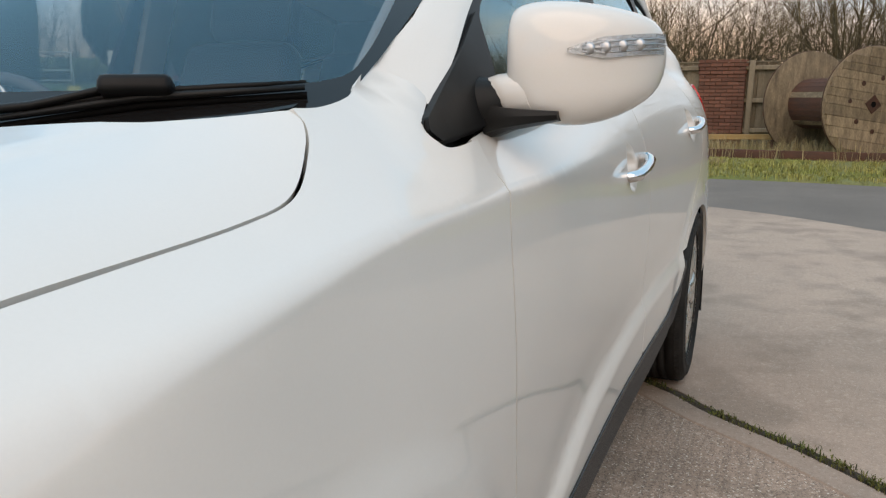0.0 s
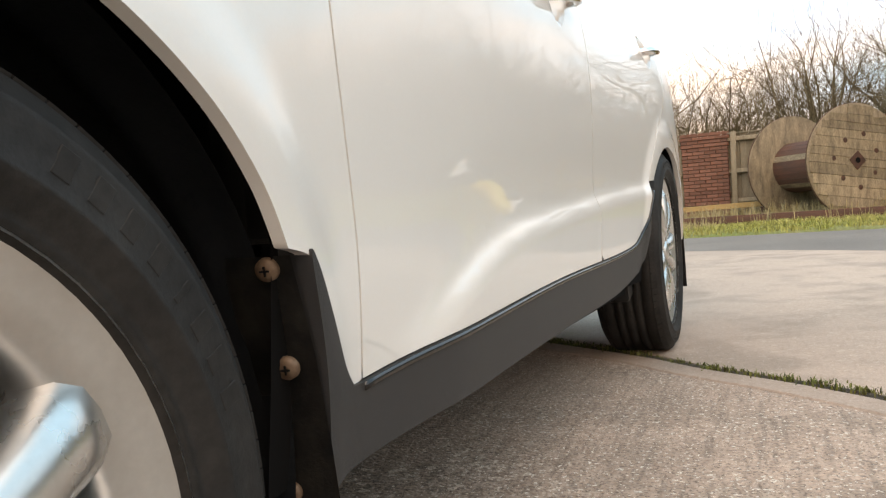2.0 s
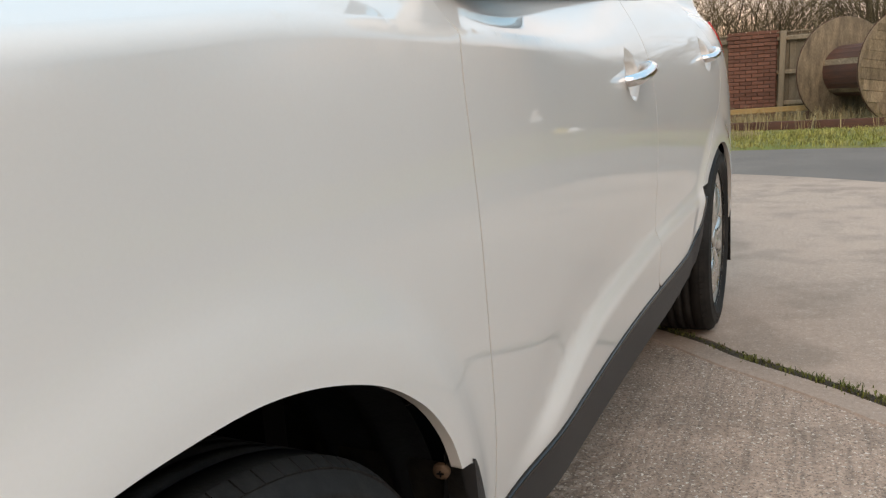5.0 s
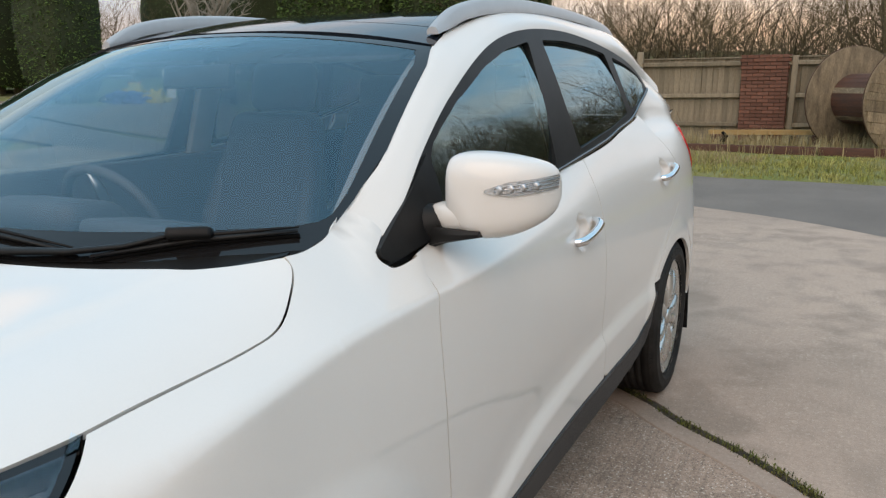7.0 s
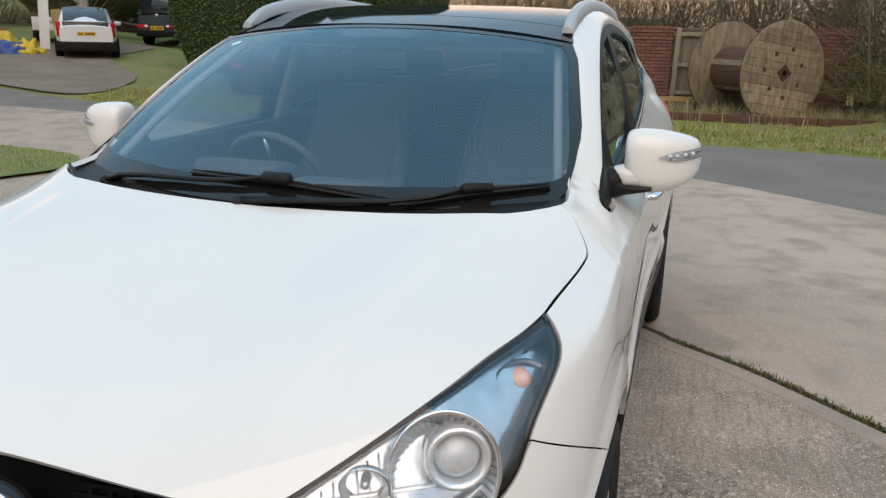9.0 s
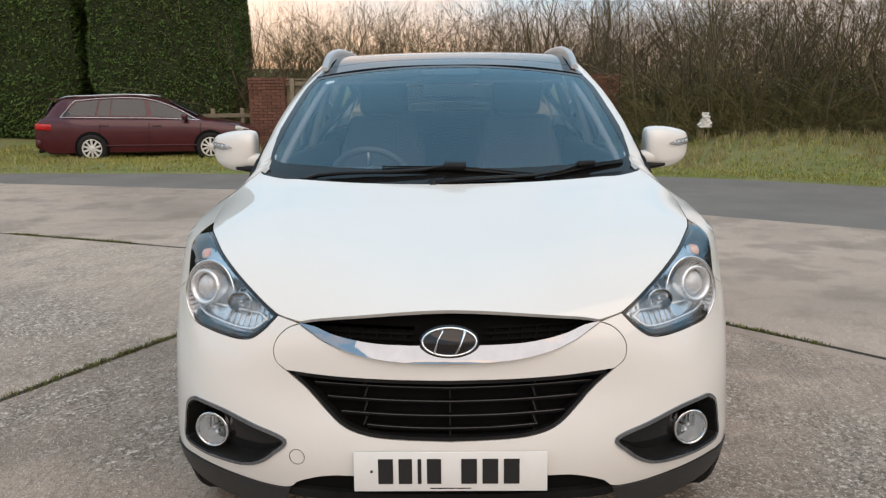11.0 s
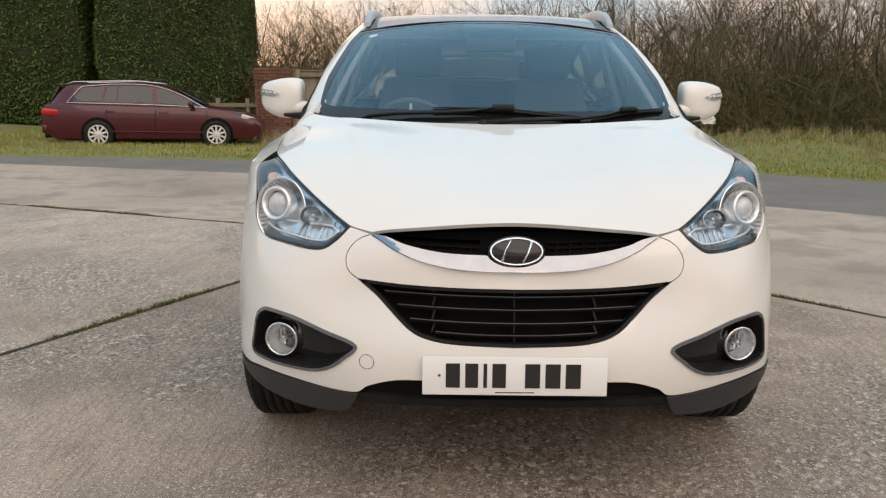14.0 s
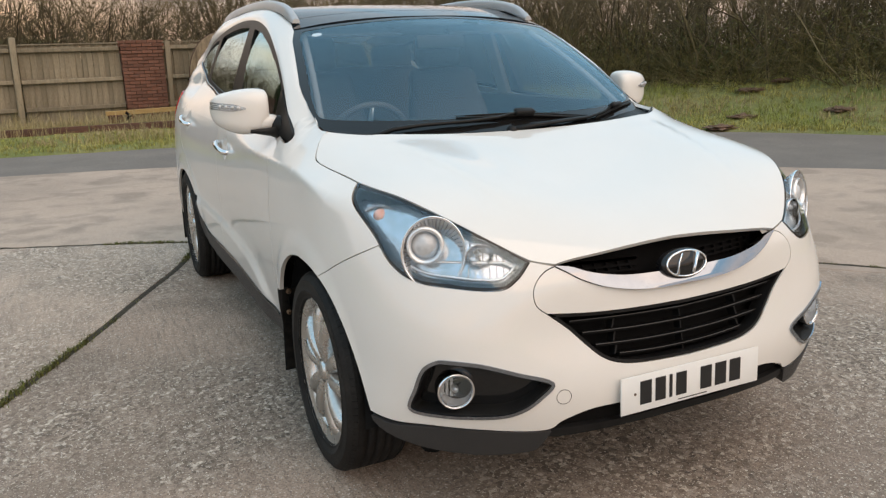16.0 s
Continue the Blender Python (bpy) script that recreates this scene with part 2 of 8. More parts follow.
def concrete(name, base, second, tone, worn):
    """Weathered concrete: stones of the mix showing in worn patches, pale chips, brush lines and broad stains."""
    m = mat(name, base, 0.85, second=second, scale=0.7, amount=0.9, fine=0.08 + 0.30 * worn, fine_scale=55)
    n, l = m.node_tree.nodes, m.node_tree.links
    b, co = n["Principled BSDF"], n.new("ShaderNodeTexCoord")
    last = b.inputs["Base Color"].links[0].from_socket

    def field(kind, scale, lo, hi, factor, turn=0, stretch=(1, 1, 1), out="Fac", detail=3):
        mp, tx, rp = n.new("ShaderNodeMapping"), n.new("ShaderNodeTex" + kind), n.new("ShaderNodeMapRange")
        mp.inputs["Scale"].default_value, mp.inputs["Rotation"].default_value = stretch, (0, 0, turn)
        l.new(co.outputs["Object"], mp.inputs["Vector"])
        l.new(mp.outputs["Vector"], tx.inputs["Vector"])
        tx.inputs["Scale"].default_value = scale
        tx.inputs["Detail"].default_value = detail
        rp.inputs["From Min"].default_value, rp.inputs["From Max"].default_value, rp.inputs["To Max"].default_value = lo, hi, factor
        l.new(tx.outputs[out], rp.inputs["Value"])
        return rp.outputs["Result"]

    def lay(fac, color):
        nonlocal last
        mx = n.new("ShaderNodeMixRGB")
        l.new(fac, mx.inputs["Fac"])
        l.new(last, mx.inputs[1])
        mx.inputs[2].default_value = (*(c * tone for c in color), 1)
        last = mx.outputs["Color"]

    def times(a_, b_):
        mu = n.new("ShaderNodeMath")
        mu.operation = "MULTIPLY"
        l.new(a_, mu.inputs[0])
        l.new(b_, mu.inputs[1])
        return mu.outputs["Value"]

    patch = field("Noise", 0.9, 0.40, 0.62, worn, detail=6)
    lay(field("Noise", 0.35, 0.46, 0.66, 0.8), (0.23, 0.172, 0.136))
    lay(field("Noise", 3.2, 0.50, 0.70, 0.55, detail=6), (0.215, 0.165, 0.130))
    lay(field("Noise", 1.3, 0.54, 0.61, 0.45, detail=7), (0.175, 0.132, 0.102))
    lay(field("Noise", 60, 0.50, 0.66, 0.5 * worn, 0.9, (1, 0.08, 1)), (0.13, 0.10, 0.08))
    # Small dark pits gather in some places.
    lay(times(field("Voronoi", 19, 0.22, 0.13, 0.60, 0.5, (1, 0.6, 1), out="Distance"), field("Noise", 0.8, 0.44, 0.60, 1.0, detail=4)), (0.125, 0.098, 0.080))
    # Stones: each cell of the mix has its own tone, from nearly black to pale.
    cell, tint = n.new("ShaderNodeTexVoronoi"), n.new("ShaderNodeValToRGB")
    cell.inputs["Scale"].default_value = 62
    l.new(co.outputs["Object"], cell.inputs["Vector"])
    ramp = tint.color_ramp
    ramp.elements[0].position, ramp.elements[1].position = 0.12, 0.93
    ramp.elements[0].color = (*(c * tone for c in (0.060, 0.047, 0.038)), 1)
    ramp.elements[1].color = (*(c * tone for c in (0.68, 0.60, 0.51)), 1)
    for at, c in ((0.40, (0.20, 0.155, 0.122)), (0.75, (0.33, 0.265, 0.214))):
        ramp.elements.new(at).color = (*(v * tone for v in c), 1)
    grey = n.new("ShaderNodeRGBToBW")
    l.new(cell.outputs["Color"], grey.inputs["Color"])
    l.new(grey.outputs["Val"], tint.inputs["Fac"])
    mx = n.new("ShaderNodeMixRGB")
    l.new(patch, mx.inputs["Fac"])
    l.new(last, mx.inputs[1])
    l.new(tint.outputs["Color"], mx.inputs[2])
    last = mx.outputs["Color"]
    lay(field("Noise", 150, 0.55, 0.62, 0.15 + 0.65 * worn), (0.10, 0.075, 0.059))
    lay(field("Noise", 120, 0.62, 0.66, 0.15 + 1.05 * worn), (0.62, 0.56, 0.49))
    lay(field("Voronoi", 1.7, 0.085, 0.035, 0.6, out="Distance"), (0.13, 0.10, 0.08))
    lay(field("Voronoi", 5.5, 0.045, 0.030, 0.9, out="Distance"), (0.80, 0.76, 0.70))
    l.new(last, b.inputs["Base Color"])
    bp, bp2 = n.new("ShaderNodeBump"), n.new("ShaderNodeBump")
    bp.inputs["Distance"].default_value, bp2.inputs["Distance"].default_value = 0.006, 0.001 + 0.005 * worn
    l.new(times(grey.outputs["Val"], patch), bp.inputs["Height"])
    l.new(field("Noise", 110, 0.2, 0.8, 1.0), bp2.inputs["Height"])
    l.new(bp.outputs["Normal"], bp2.inputs["Normal"])
    l.new(bp2.outputs["Normal"], b.inputs["Normal"])
    return m


CONCRETE = concrete("weathered_concrete", (0.43, 0.314, 0.248), (0.55, 0.410, 0.326), 1.20, 0.13)
OLD_CONCRETE = concrete("older_dark_concrete", (0.40, 0.284, 0.220), (0.52, 0.382, 0.300), 1.14, 0.80)
MARGIN = concrete("trowelled_concrete_edge", (0.36, 0.266, 0.212), (0.44, 0.332, 0.265), 1.10, 0.10)
PALE_CONCRETE = concrete("worn_pale_concrete", (0.53, 0.385, 0.302), (0.66, 0.495, 0.392), 1.48, 0.75)
MOSS = mat("joint_soil", (0.058, 0.046, 0.028), 0.95, second=(0.036, 0.027, 0.019), scale=6, amount=1.0, fine=0.55, fine_scale=60, bump=0.01, bump_scale=90)
TARMAC = mat("worn_tarmac", (0.165, 0.140, 0.123), 0.9, second=(0.215, 0.185, 0.16), scale=0.9, fine=0.3, fine_scale=90, bump=0.004, bump_scale=120)
TURF = mat("winter_turf", (0.150, 0.190, 0.050), 0.95, second=(0.25, 0.225, 0.10), scale=1.1, fine=0.35, fine_scale=35, bump=0.03, bump_scale=30)
LAWN = mat("green_lawn", (0.085, 0.150, 0.034), 0.95, second=(0.15, 0.165, 0.055), scale=0.8, fine=0.35, fine_scale=30, bump=0.03, bump_scale=30)
SOIL = mat("loose_brown_soil", (0.16, 0.085, 0.055), 0.95, second=(0.20, 0.13, 0.09), scale=14, fine=0.3, fine_scale=70, bump=0.02, bump_scale=45)
GRAVEL = mat("brown_gravel", (0.175, 0.135, 0.105), 0.95, second=(0.24, 0.19, 0.15), scale=1.2, fine=0.35, fine_scale=60, bump=0.008, bump_scale=60)
BARK = mat("winter_bark", (0.112, 0.086, 0.055), 0.9, second=(0.140, 0.115, 0.055), scale=3, fine=0.3, fine_scale=40, spread=0.6)
BRAMBLE = mat("bramble_stems", (0.155, 0.140, 0.048), 0.9, second=(0.145, 0.110, 0.056), scale=2, spread=0.65)
IVY = mat("bramble_leaves", (0.080, 0.094, 0.024), 0.7, second=(0.135, 0.120, 0.038), scale=1.5, spread=0.5)
BIRCH = mat("birch_bark", (0.42, 0.38, 0.33), 0.8, second=(0.20, 0.16, 0.12), scale=6, amount=0.7)
LEAF = mat("conifer_sprays", (0.055, 0.120, 0.026), 0.85, second=(0.080, 0.140, 0.034), scale=0.9, spread=0.6)
# Darker leaf green: the shade deep inside the foliage is put into this colour.
SHADE_LEAF = mat("conifer_inner_shade", (0.020, 0.031, 0.010), 0.95, second=(0.028, 0.040, 0.014), scale=3, bump=0.05, bump_scale=9)
GRASS = mat("grass_blades", (0.185, 0.245, 0.045), 0.8, second=(0.40, 0.32, 0.11), scale=0.9, amount=0.9, spread=0.6)
MOSSY = mat("moss_blades", (0.085, 0.105, 0.020), 0.9, second=(0.125, 0.115, 0.035), scale=5, spread=0.7)
STRAW = mat("dry_grass_blades", (0.40, 0.32, 0.18), 0.85, second=(0.28, 0.23, 0.11), scale=0.9, spread=0.35)
FENCE = mat("weathered_fence_wood", (0.29, 0.235, 0.165), 0.9, second=(0.18, 0.150, 0.105), scale=2.2, fine=0.25, fine_scale=30, stretch=(6, 6, 1), random_tint=0.22, bump=0.003, bump_scale=20)
BRICK = mat("red_brick", (0.21, 0.082, 0.052), 0.9, second=(0.14, 0.07, 0.052), scale=9, fine=0.2, fine_scale=60, random_tint=0.25, bump=0.003, bump_scale=60)
MORTAR = mat("sandy_mortar", (0.13, 0.088, 0.066), 0.95, second=(0.17, 0.12, 0.09), scale=8, bump=0.002, bump_scale=80)
SLEEPER = mat("rusty_brown_timber", (0.12, 0.050, 0.032), 0.85, second=(0.075, 0.040, 0.03), scale=3, fine=0.25, fine_scale=25, stretch=(1, 6, 6), bump=0.004, bump_scale=18)
NEWWOOD = mat("new_sawn_timber", (0.42, 0.27, 0.11), 0.8, second=(0.35, 0.22, 0.09), scale=3, stretch=(1, 8, 8), fine=0.15, fine_scale=30)
DRUMWOOD = mat("weathered_drum_planks", (0.36, 0.275, 0.180), 0.9, second=(0.14, 0.105, 0.070), scale=2.2, amount=0.9, fine=0.45, fine_scale=24, stretch=(1, 5, 1.2), random_tint=0.22, bump=0.006, bump_scale=16)
RUST = mat("rusty_steel", (0.10, 0.045, 0.03), 0.8, 0.3, second=(0.055, 0.03, 0.022), scale=12)
YELLOW = mat("yellow_plastic", (0.60, 0.42, 0.02), 0.4, second=(0.5, 0.36, 0.03), scale=9)
BLUE = mat("blue_tarpaulin", (0.03, 0.09, 0.30), 0.45, second=(0.02, 0.06, 0.2), scale=6)
MAROON = mat("maroon_car_paint", (0.082, 0.012, 0.018), 0.30, second=(0.070, 0.010, 0.015), scale=4, coat=0.6)
MAROON.node_tree.nodes["Principled BSDF"].inputs["Specular IOR Level"].default_value = 0.25
SILVER = mat("silver_car_paint", (0.70, 0.71, 0.72), 0.35, 0.15, second=(0.66, 0.67, 0.68), scale=4, coat=1.0)
BLACKCAR = mat("black_car_paint", (0.015, 0.015, 0.016), 0.35, second=(0.02, 0.02, 0.02), scale=4, coat=1.0)
YPLATE = mat("yellow_plate", (0.65, 0.42, 0.02), 0.4, second=(0.6, 0.4, 0.02), scale=10)
WHITEPAINT = mat("white_paint", (0.72, 0.72, 0.70), 0.6, second=(0.6, 0.6, 0.58), scale=5)

# ---- shared curves ----
def spline(xs, ys):
    """A natural cubic spline through the knots; ys may hold rows of values."""
    xs, ys = np.array(xs, float), np.array(ys, float)
    n, h = len(xs), np.diff(np.array(xs, float))
    flat = ys.reshape(n, -1)
    a, r = np.eye(n), np.zeros_like(flat)
    for i in range(1, n - 1):
        a[i, i - 1:i + 2] = h[i - 1], 2 * (h[i - 1] + h[i]), h[i]
        r[i] = 6 * ((flat[i + 1] - flat[i]) / h[i] - (flat[i] - flat[i - 1]) / h[i - 1])
    m = np.linalg.solve(a, r)

    def value(x):
        x = np.asarray(x, float)
        i = np.clip(np.searchsorted(xs, x) - 1, 0, n - 2)
        u, w = (x - xs[i])[..., None], (xs[i + 1] - x)[..., None]
        g = h[i][..., None]
        y = (m[i] * w**3 + m[i + 1] * u**3) / (6 * g) + (flat[i] / g - m[i] * g / 6) * w + (flat[i + 1] / g - m[i + 1] * g / 6) * u
        return y.reshape(x.shape + ys.shape[1:])
    return value


def step(a, b, x):
    t = np.clip((x - a) / (b - a), 0, 1)
    return t * t * t * (t * (6 * t - 15) + 10)


# The car's plan outline from the nose's centre round the corner, along the flank and round the tail.
PLAN = [(0, -0.876), (0.16, -0.874), (0.32, -0.860), (0.46, -0.830), (0.58, -0.785), (0.69, -0.715), (0.78, -0.625), (0.845, -0.52), (0.885, -0.40),
        (0.905, -0.26), (0.911, 0.0), (0.913, 0.5), (0.915, 1.2), (0.926, 2.0), (0.945, 2.64), (0.950, 2.95), (0.936, 3.20), (0.866, 3.37), (0.69, 3.47), (0.40, 3.52), (0, 3.53)]
_p = np.array(PLAN, float)
_arc = np.r_[0, np.cumsum(np.hypot(*np.diff(_p, axis=0).T))]
_arc -= _arc[10]
NOSE, TAIL = _arc[0], _arc[-1]
plan = spline(_arc, _p)

# How far the skin stands off that outline: a row a station along it, a column a height.
HEIGHTS = [0.20, 0.34, 0.48, 0.64, 0.78, 0.90, 1.02, 1.20]
STATIONS = [NOSE, _arc[3], _arc[5], _arc[7], -0.26, 0.0, 0.6, 1.5, 2.4, 3.0, _arc[17], TAIL]
SKIN = [
    (-0.060, -0.020, 0.000, -0.030, -0.060, -0.125, -0.220, -0.40),
    (-0.060, -0.014, 0.004, -0.026, -0.050, -0.120, -0.220, -0.40),
    (-0.055, -0.008, 0.020, 0.010, -0.035, -0.105, -0.210, -0.38),
    (-0.040, 0.010, 0.012, 0.004, -0.020, -0.068, -0.160, -0.30),
    (-0.040, -0.006, 0.002, 0.004, -0.001, -0.013, -0.034, -0.08),
    (-0.040, -0.016, 0.000, 0.008, 0.006, 0.000, -0.010, -0.03),
    (-0.040, -0.026, -0.012, -0.004, 0.001, 0.000, -0.008, -0.035),
    (-0.044, -0.034, -0.028, -0.014, -0.004, -0.004, -0.020, -0.06),
    (-0.040, -0.026, -0.010, 0.002, 0.006, 0.004, -0.008, -0.05),
    (-0.050, -0.016, 0.002, 0.008, 0.008, 0.004, -0.006, -0.032),
    (-0.060, -0.020, 0.000, 0.004, -0.010, -0.030, -0.060, -0.10),
    (-0.080, -0.020, 0.000, 0.000, -0.060, -0.090, -0.120, -0.15),
]
_cols = [spline(STATIONS, np.array(SKIN)[:, j]) for j in range(len(HEIGHTS))]
WHEELS = (0.0, 2.64)
HUB, TYRE = 0.345, 0.350


def stand(s, z):
    s, z = np.broadcast_arrays(np.asarray(s, float), np.asarray(z, float))
    rows = np.stack([c(s) for c in _cols], 0)
    n, h = len(HEIGHTS), np.diff(HEIGHTS)
    a = np.eye(n)
    for i in range(1, n - 1):
        a[i, i - 1:i + 2] = h[i - 1], 2 * (h[i - 1] + h[i]), h[i]
    r = np.zeros((n, rows[0].size))
    flat = rows.reshape(n, -1)
    r[1:-1] = 6 * (np.diff(flat[1:], axis=0) / h[1:, None] - np.diff(flat[:-1], axis=0) / h[:-1, None])
    m = np.linalg.solve(a, r)
    zz = z.ravel()
    i = np.clip(np.searchsorted(HEIGHTS, zz) - 1, 0, n - 2)
    k, hh, H = np.arange(zz.size), h[i], np.array(HEIGHTS)
    u, w = zz - H[i], H[i + 1] - zz
    d = (m[i, k] * w**3 + m[i + 1, k] * u**3) / (6 * hh) + (flat[i, k] / hh - m[i, k] * hh / 6) * w + (flat[i + 1, k] / hh - m[i + 1, k] * hh / 6) * u
    d = d.reshape(z.shape)
    # The shoulder's crease, the ledge along the doors' foot and the lips round the wheels.
    over = (z - crease_z(s)) / crease_w(s)
    d = d - crease_lean(s) * crease_w(s) * np.logaddexp(0, over)
    low = ledge_z(s)
    reach = step(0.50, 0.85, s) * (1 - step(2.25, 2.5, s))
    d = d + 0.018 * reach * (1 - step(low - 0.030, low + 0.040, z)) - 0.002 * reach * np.exp(-((z - low - 0.075) / 0.055) ** 2)
    for y in WHEELS:
        d = d + 0.011 * (1 - step(0.41, 0.50, np.hypot(s - y, z - HUB)))
    return d


crease_z = spline([-1.6, -0.5, -0.2, -0.1, 0.0, 0.1, 0.24, 0.5, 0.82, 1.3, 2.1, 3.0, 4.3], [0.955, 0.955, 0.981, 0.993, 1.004, 1.015, 1.021, 1.022, 1.025, 1.038, 1.07, 1.09, 1.09])
crease_lean = spline([-1.6, -0.6, -0.4, -0.2, 0.0, 0.1, 0.2, 0.32, 0.42, 0.6, 1.0, 1.5, 2.4, 2.7, 3.0, 3.3, 4.3], [0, 0, 1.105, 2.496, 2.149, 1.652, 1.361, 1.211, 1.019, 1.065, 0.865, 0.48, 0.47, 0.57, 0.47, 0.40, 0.3])
crease_w = spline([-1.6, -0.3, -0.1, 0.3, 0.6, 0.9, 1.3, 2.0, 4.3], [0.030, 0.010, 0.004, 0.0025, 0.003, 0.008, 0.022, 0.035, 0.035])
ledge_z = spline([-1.6, 0.3, 0.54, 0.66, 0.77, 0.92, 1.20, 1.63, 2.34, 4.3], [0.36, 0.38, 0.396, 0.414, 0.446, 0.488, 0.520, 0.550, 0.588, 0.61])


def skin(s, z):
    """The painted side of the car, from the nose's centre to the tail's, on its left."""
    s, z = np.asarray(s, float), np.asarray(z, float)
    way = plan(s + 1e-4) - plan(s - 1e-4)
    way /= np.linalg.norm(way, axis=-1, keepdims=True)
    xy = plan(s) + np.stack([way[..., 1], -way[..., 0]], -1) * stand(s, z)[..., None]
    return np.concatenate([xy, z[..., None]], -1)

# ---- building helpers ----
from mathutils.geometry import delaunay_2d_cdt


def part(name, bm, material, parent, label=""):
    """Links a bmesh, or a mesh, as one object under a thing or a part."""
    if isinstance(bm, bmesh.types.BMesh):
        me = bpy.data.meshes.new(name)
        bm.to_mesh(me)
        bm.free()
    else:
        me = bm
    if material and not me.materials:
        me.materials.append(material)
    ob = new(name, me)
    if parent:
        ob.parent = parent
    return tagged(ob, label)


def thing(name, m, label, category, group="", kind=""):
    ob = new(name)
    ob.empty_display_size = 0.1
    ob.matrix_basis = m
    return tagged(ob, label, category, group, kind)


def smooth(bm, angle=35):
    for f in bm.faces:
        f.smooth = True
    for e in bm.edges:
        if len(e.link_faces) == 2 and e.calc_face_angle(0) > radians(angle):
            e.smooth = False
    return bm


def box(bm, size, m=Matrix(), bevel=0.0, segments=2):
    """A box of that size about m's origin, its edges rounded."""
    r = bmesh.ops.create_cube(bm, size=1, matrix=m @ Matrix.Diagonal((*size, 1)))
    if bevel:
        edges = list({e for v in r["verts"] for e in v.link_edges})
        bmesh.ops.bevel(bm, geom=edges, offset=bevel, segments=segments, profile=0.5, affect="EDGES")
    return bm


def boxed(size, m=Matrix(), bevel=0.0, segments=2):
    return smooth(box(bmesh.new(), size, m, bevel, segments))


def tube(bm, points, radii, sides=10, caps=True, flat=1.0):
    """A swept round bar through the points; flat squeezes it upright."""
    points = [Vector(p) for p in points]
    if not hasattr(radii, "__len__"):
        radii = [radii] * len(points)
    rings, up = [], None
    for i, p in enumerate(points):
        d = (points[min(i + 1, len(points) - 1)] - points[max(i - 1, 0)]).normalized()
        if up is None:
            up = Vector((0, 0, 1)) if abs(d.z) < 0.9 else Vector((1, 0, 0))
        side = d.cross(up).normalized()
        up = side.cross(d).normalized()
        rings.append([bm.verts.new(p + radii[i] * (math.cos(a) * side + flat * math.sin(a) * up)) for a in (2 * math.pi * k / sides for k in range(sides))])
    for a, b in zip(rings, rings[1:]):
        for k in range(sides):
            bm.faces.new((a[k], a[(k + 1) % sides], b[(k + 1) % sides], b[k]))
    if caps:
        bm.faces.new(rings[0][::-1])
        bm.faces.new(rings[-1])
    return bm


def lathe(bm, profile, m=Matrix(), sides=32):
    """A body of revolution about m's z axis from (radius, height) pairs."""
    rings = []
    for r, z in profile:
        if r < 1e-6:
            rings.append([bm.verts.new(m @ Vector((0, 0, z)))])
        else:
            rings.append([bm.verts.new(m @ Vector((r * math.cos(a), r * math.sin(a), z))) for a in (2 * math.pi * k / sides for k in range(sides))])
    for a, b in zip(rings, rings[1:]):
        for k in range(sides):
            q = [a[k % len(a)], a[(k + 1) % len(a)], b[(k + 1) % len(b)], b[k % len(b)]]
            q = [v for i, v in enumerate(q) if v not in q[:i]]
            if len(q) > 2:
                bm.faces.new(q)
    return bm


def curve2(points, n=10, closed=False):
    """A smooth line in the plane through the points (Catmull-Rom)."""
    p = np.array(points, float)
    out, k = [], len(p)
    for i in range(k if closed else k - 1):
        a, b, c, d = (p[(i + j) % k] if closed else p[min(max(i + j, 0), k - 1)] for j in (-1, 0, 1, 2))
        for t in np.arange(n) / n:
            out.append(0.5 * (2 * b + (c - a) * t + (2 * a - 5 * b + 4 * c - d) * t * t + (3 * b - a - 3 * c + d) * t**3))
    if not closed:
        out.append(p[-1])
    return np.array(out)


def resample(poly, gap):
    """A closed line with points no further apart than gap, its corners kept."""
    out = []
    for a, b in zip(poly, np.roll(poly, -1, axis=0)):
        k = max(1, int(np.ceil(np.hypot(*(b - a)) / gap)))
        out += [a + (b - a) * i / k for i in range(k)]
    return np.array(out)


def inset(poly, by):
    """A closed line drawn in by that much (out, if below nought)."""
    p = np.array(poly, float)
    keep = np.hypot(*(p - np.roll(p, 1, axis=0)).T) > 1e-6
    p = p[keep]
    x, y = p.T
    turn = np.sign(np.sum(x * np.roll(y, -1) - y * np.roll(x, -1)))
    d = np.roll(p, -1, axis=0) - p
    d /= np.linalg.norm(d, axis=1, keepdims=True)
    n1 = turn * np.stack([-d[:, 1], d[:, 0]], 1)
    n0 = np.roll(n1, 1, axis=0)
    m = n0 + n1
    m /= np.maximum((m * n1).sum(1, keepdims=True), 0.5)
    return p + by * m


def within(p, poly):
    x, y = p[:, 0, None], p[:, 1, None]
    a, b = poly, np.roll(poly, -1, axis=0)
    dy = np.where(b[:, 1] == a[:, 1], 1e-12, b[:, 1] - a[:, 1])
    cross = ((a[:, 1] > y) != (b[:, 1] > y)) & (x < (b[:, 0] - a[:, 0]) * (y - a[:, 1]) / dy + a[:, 0])
    return cross.sum(1) % 2 == 1


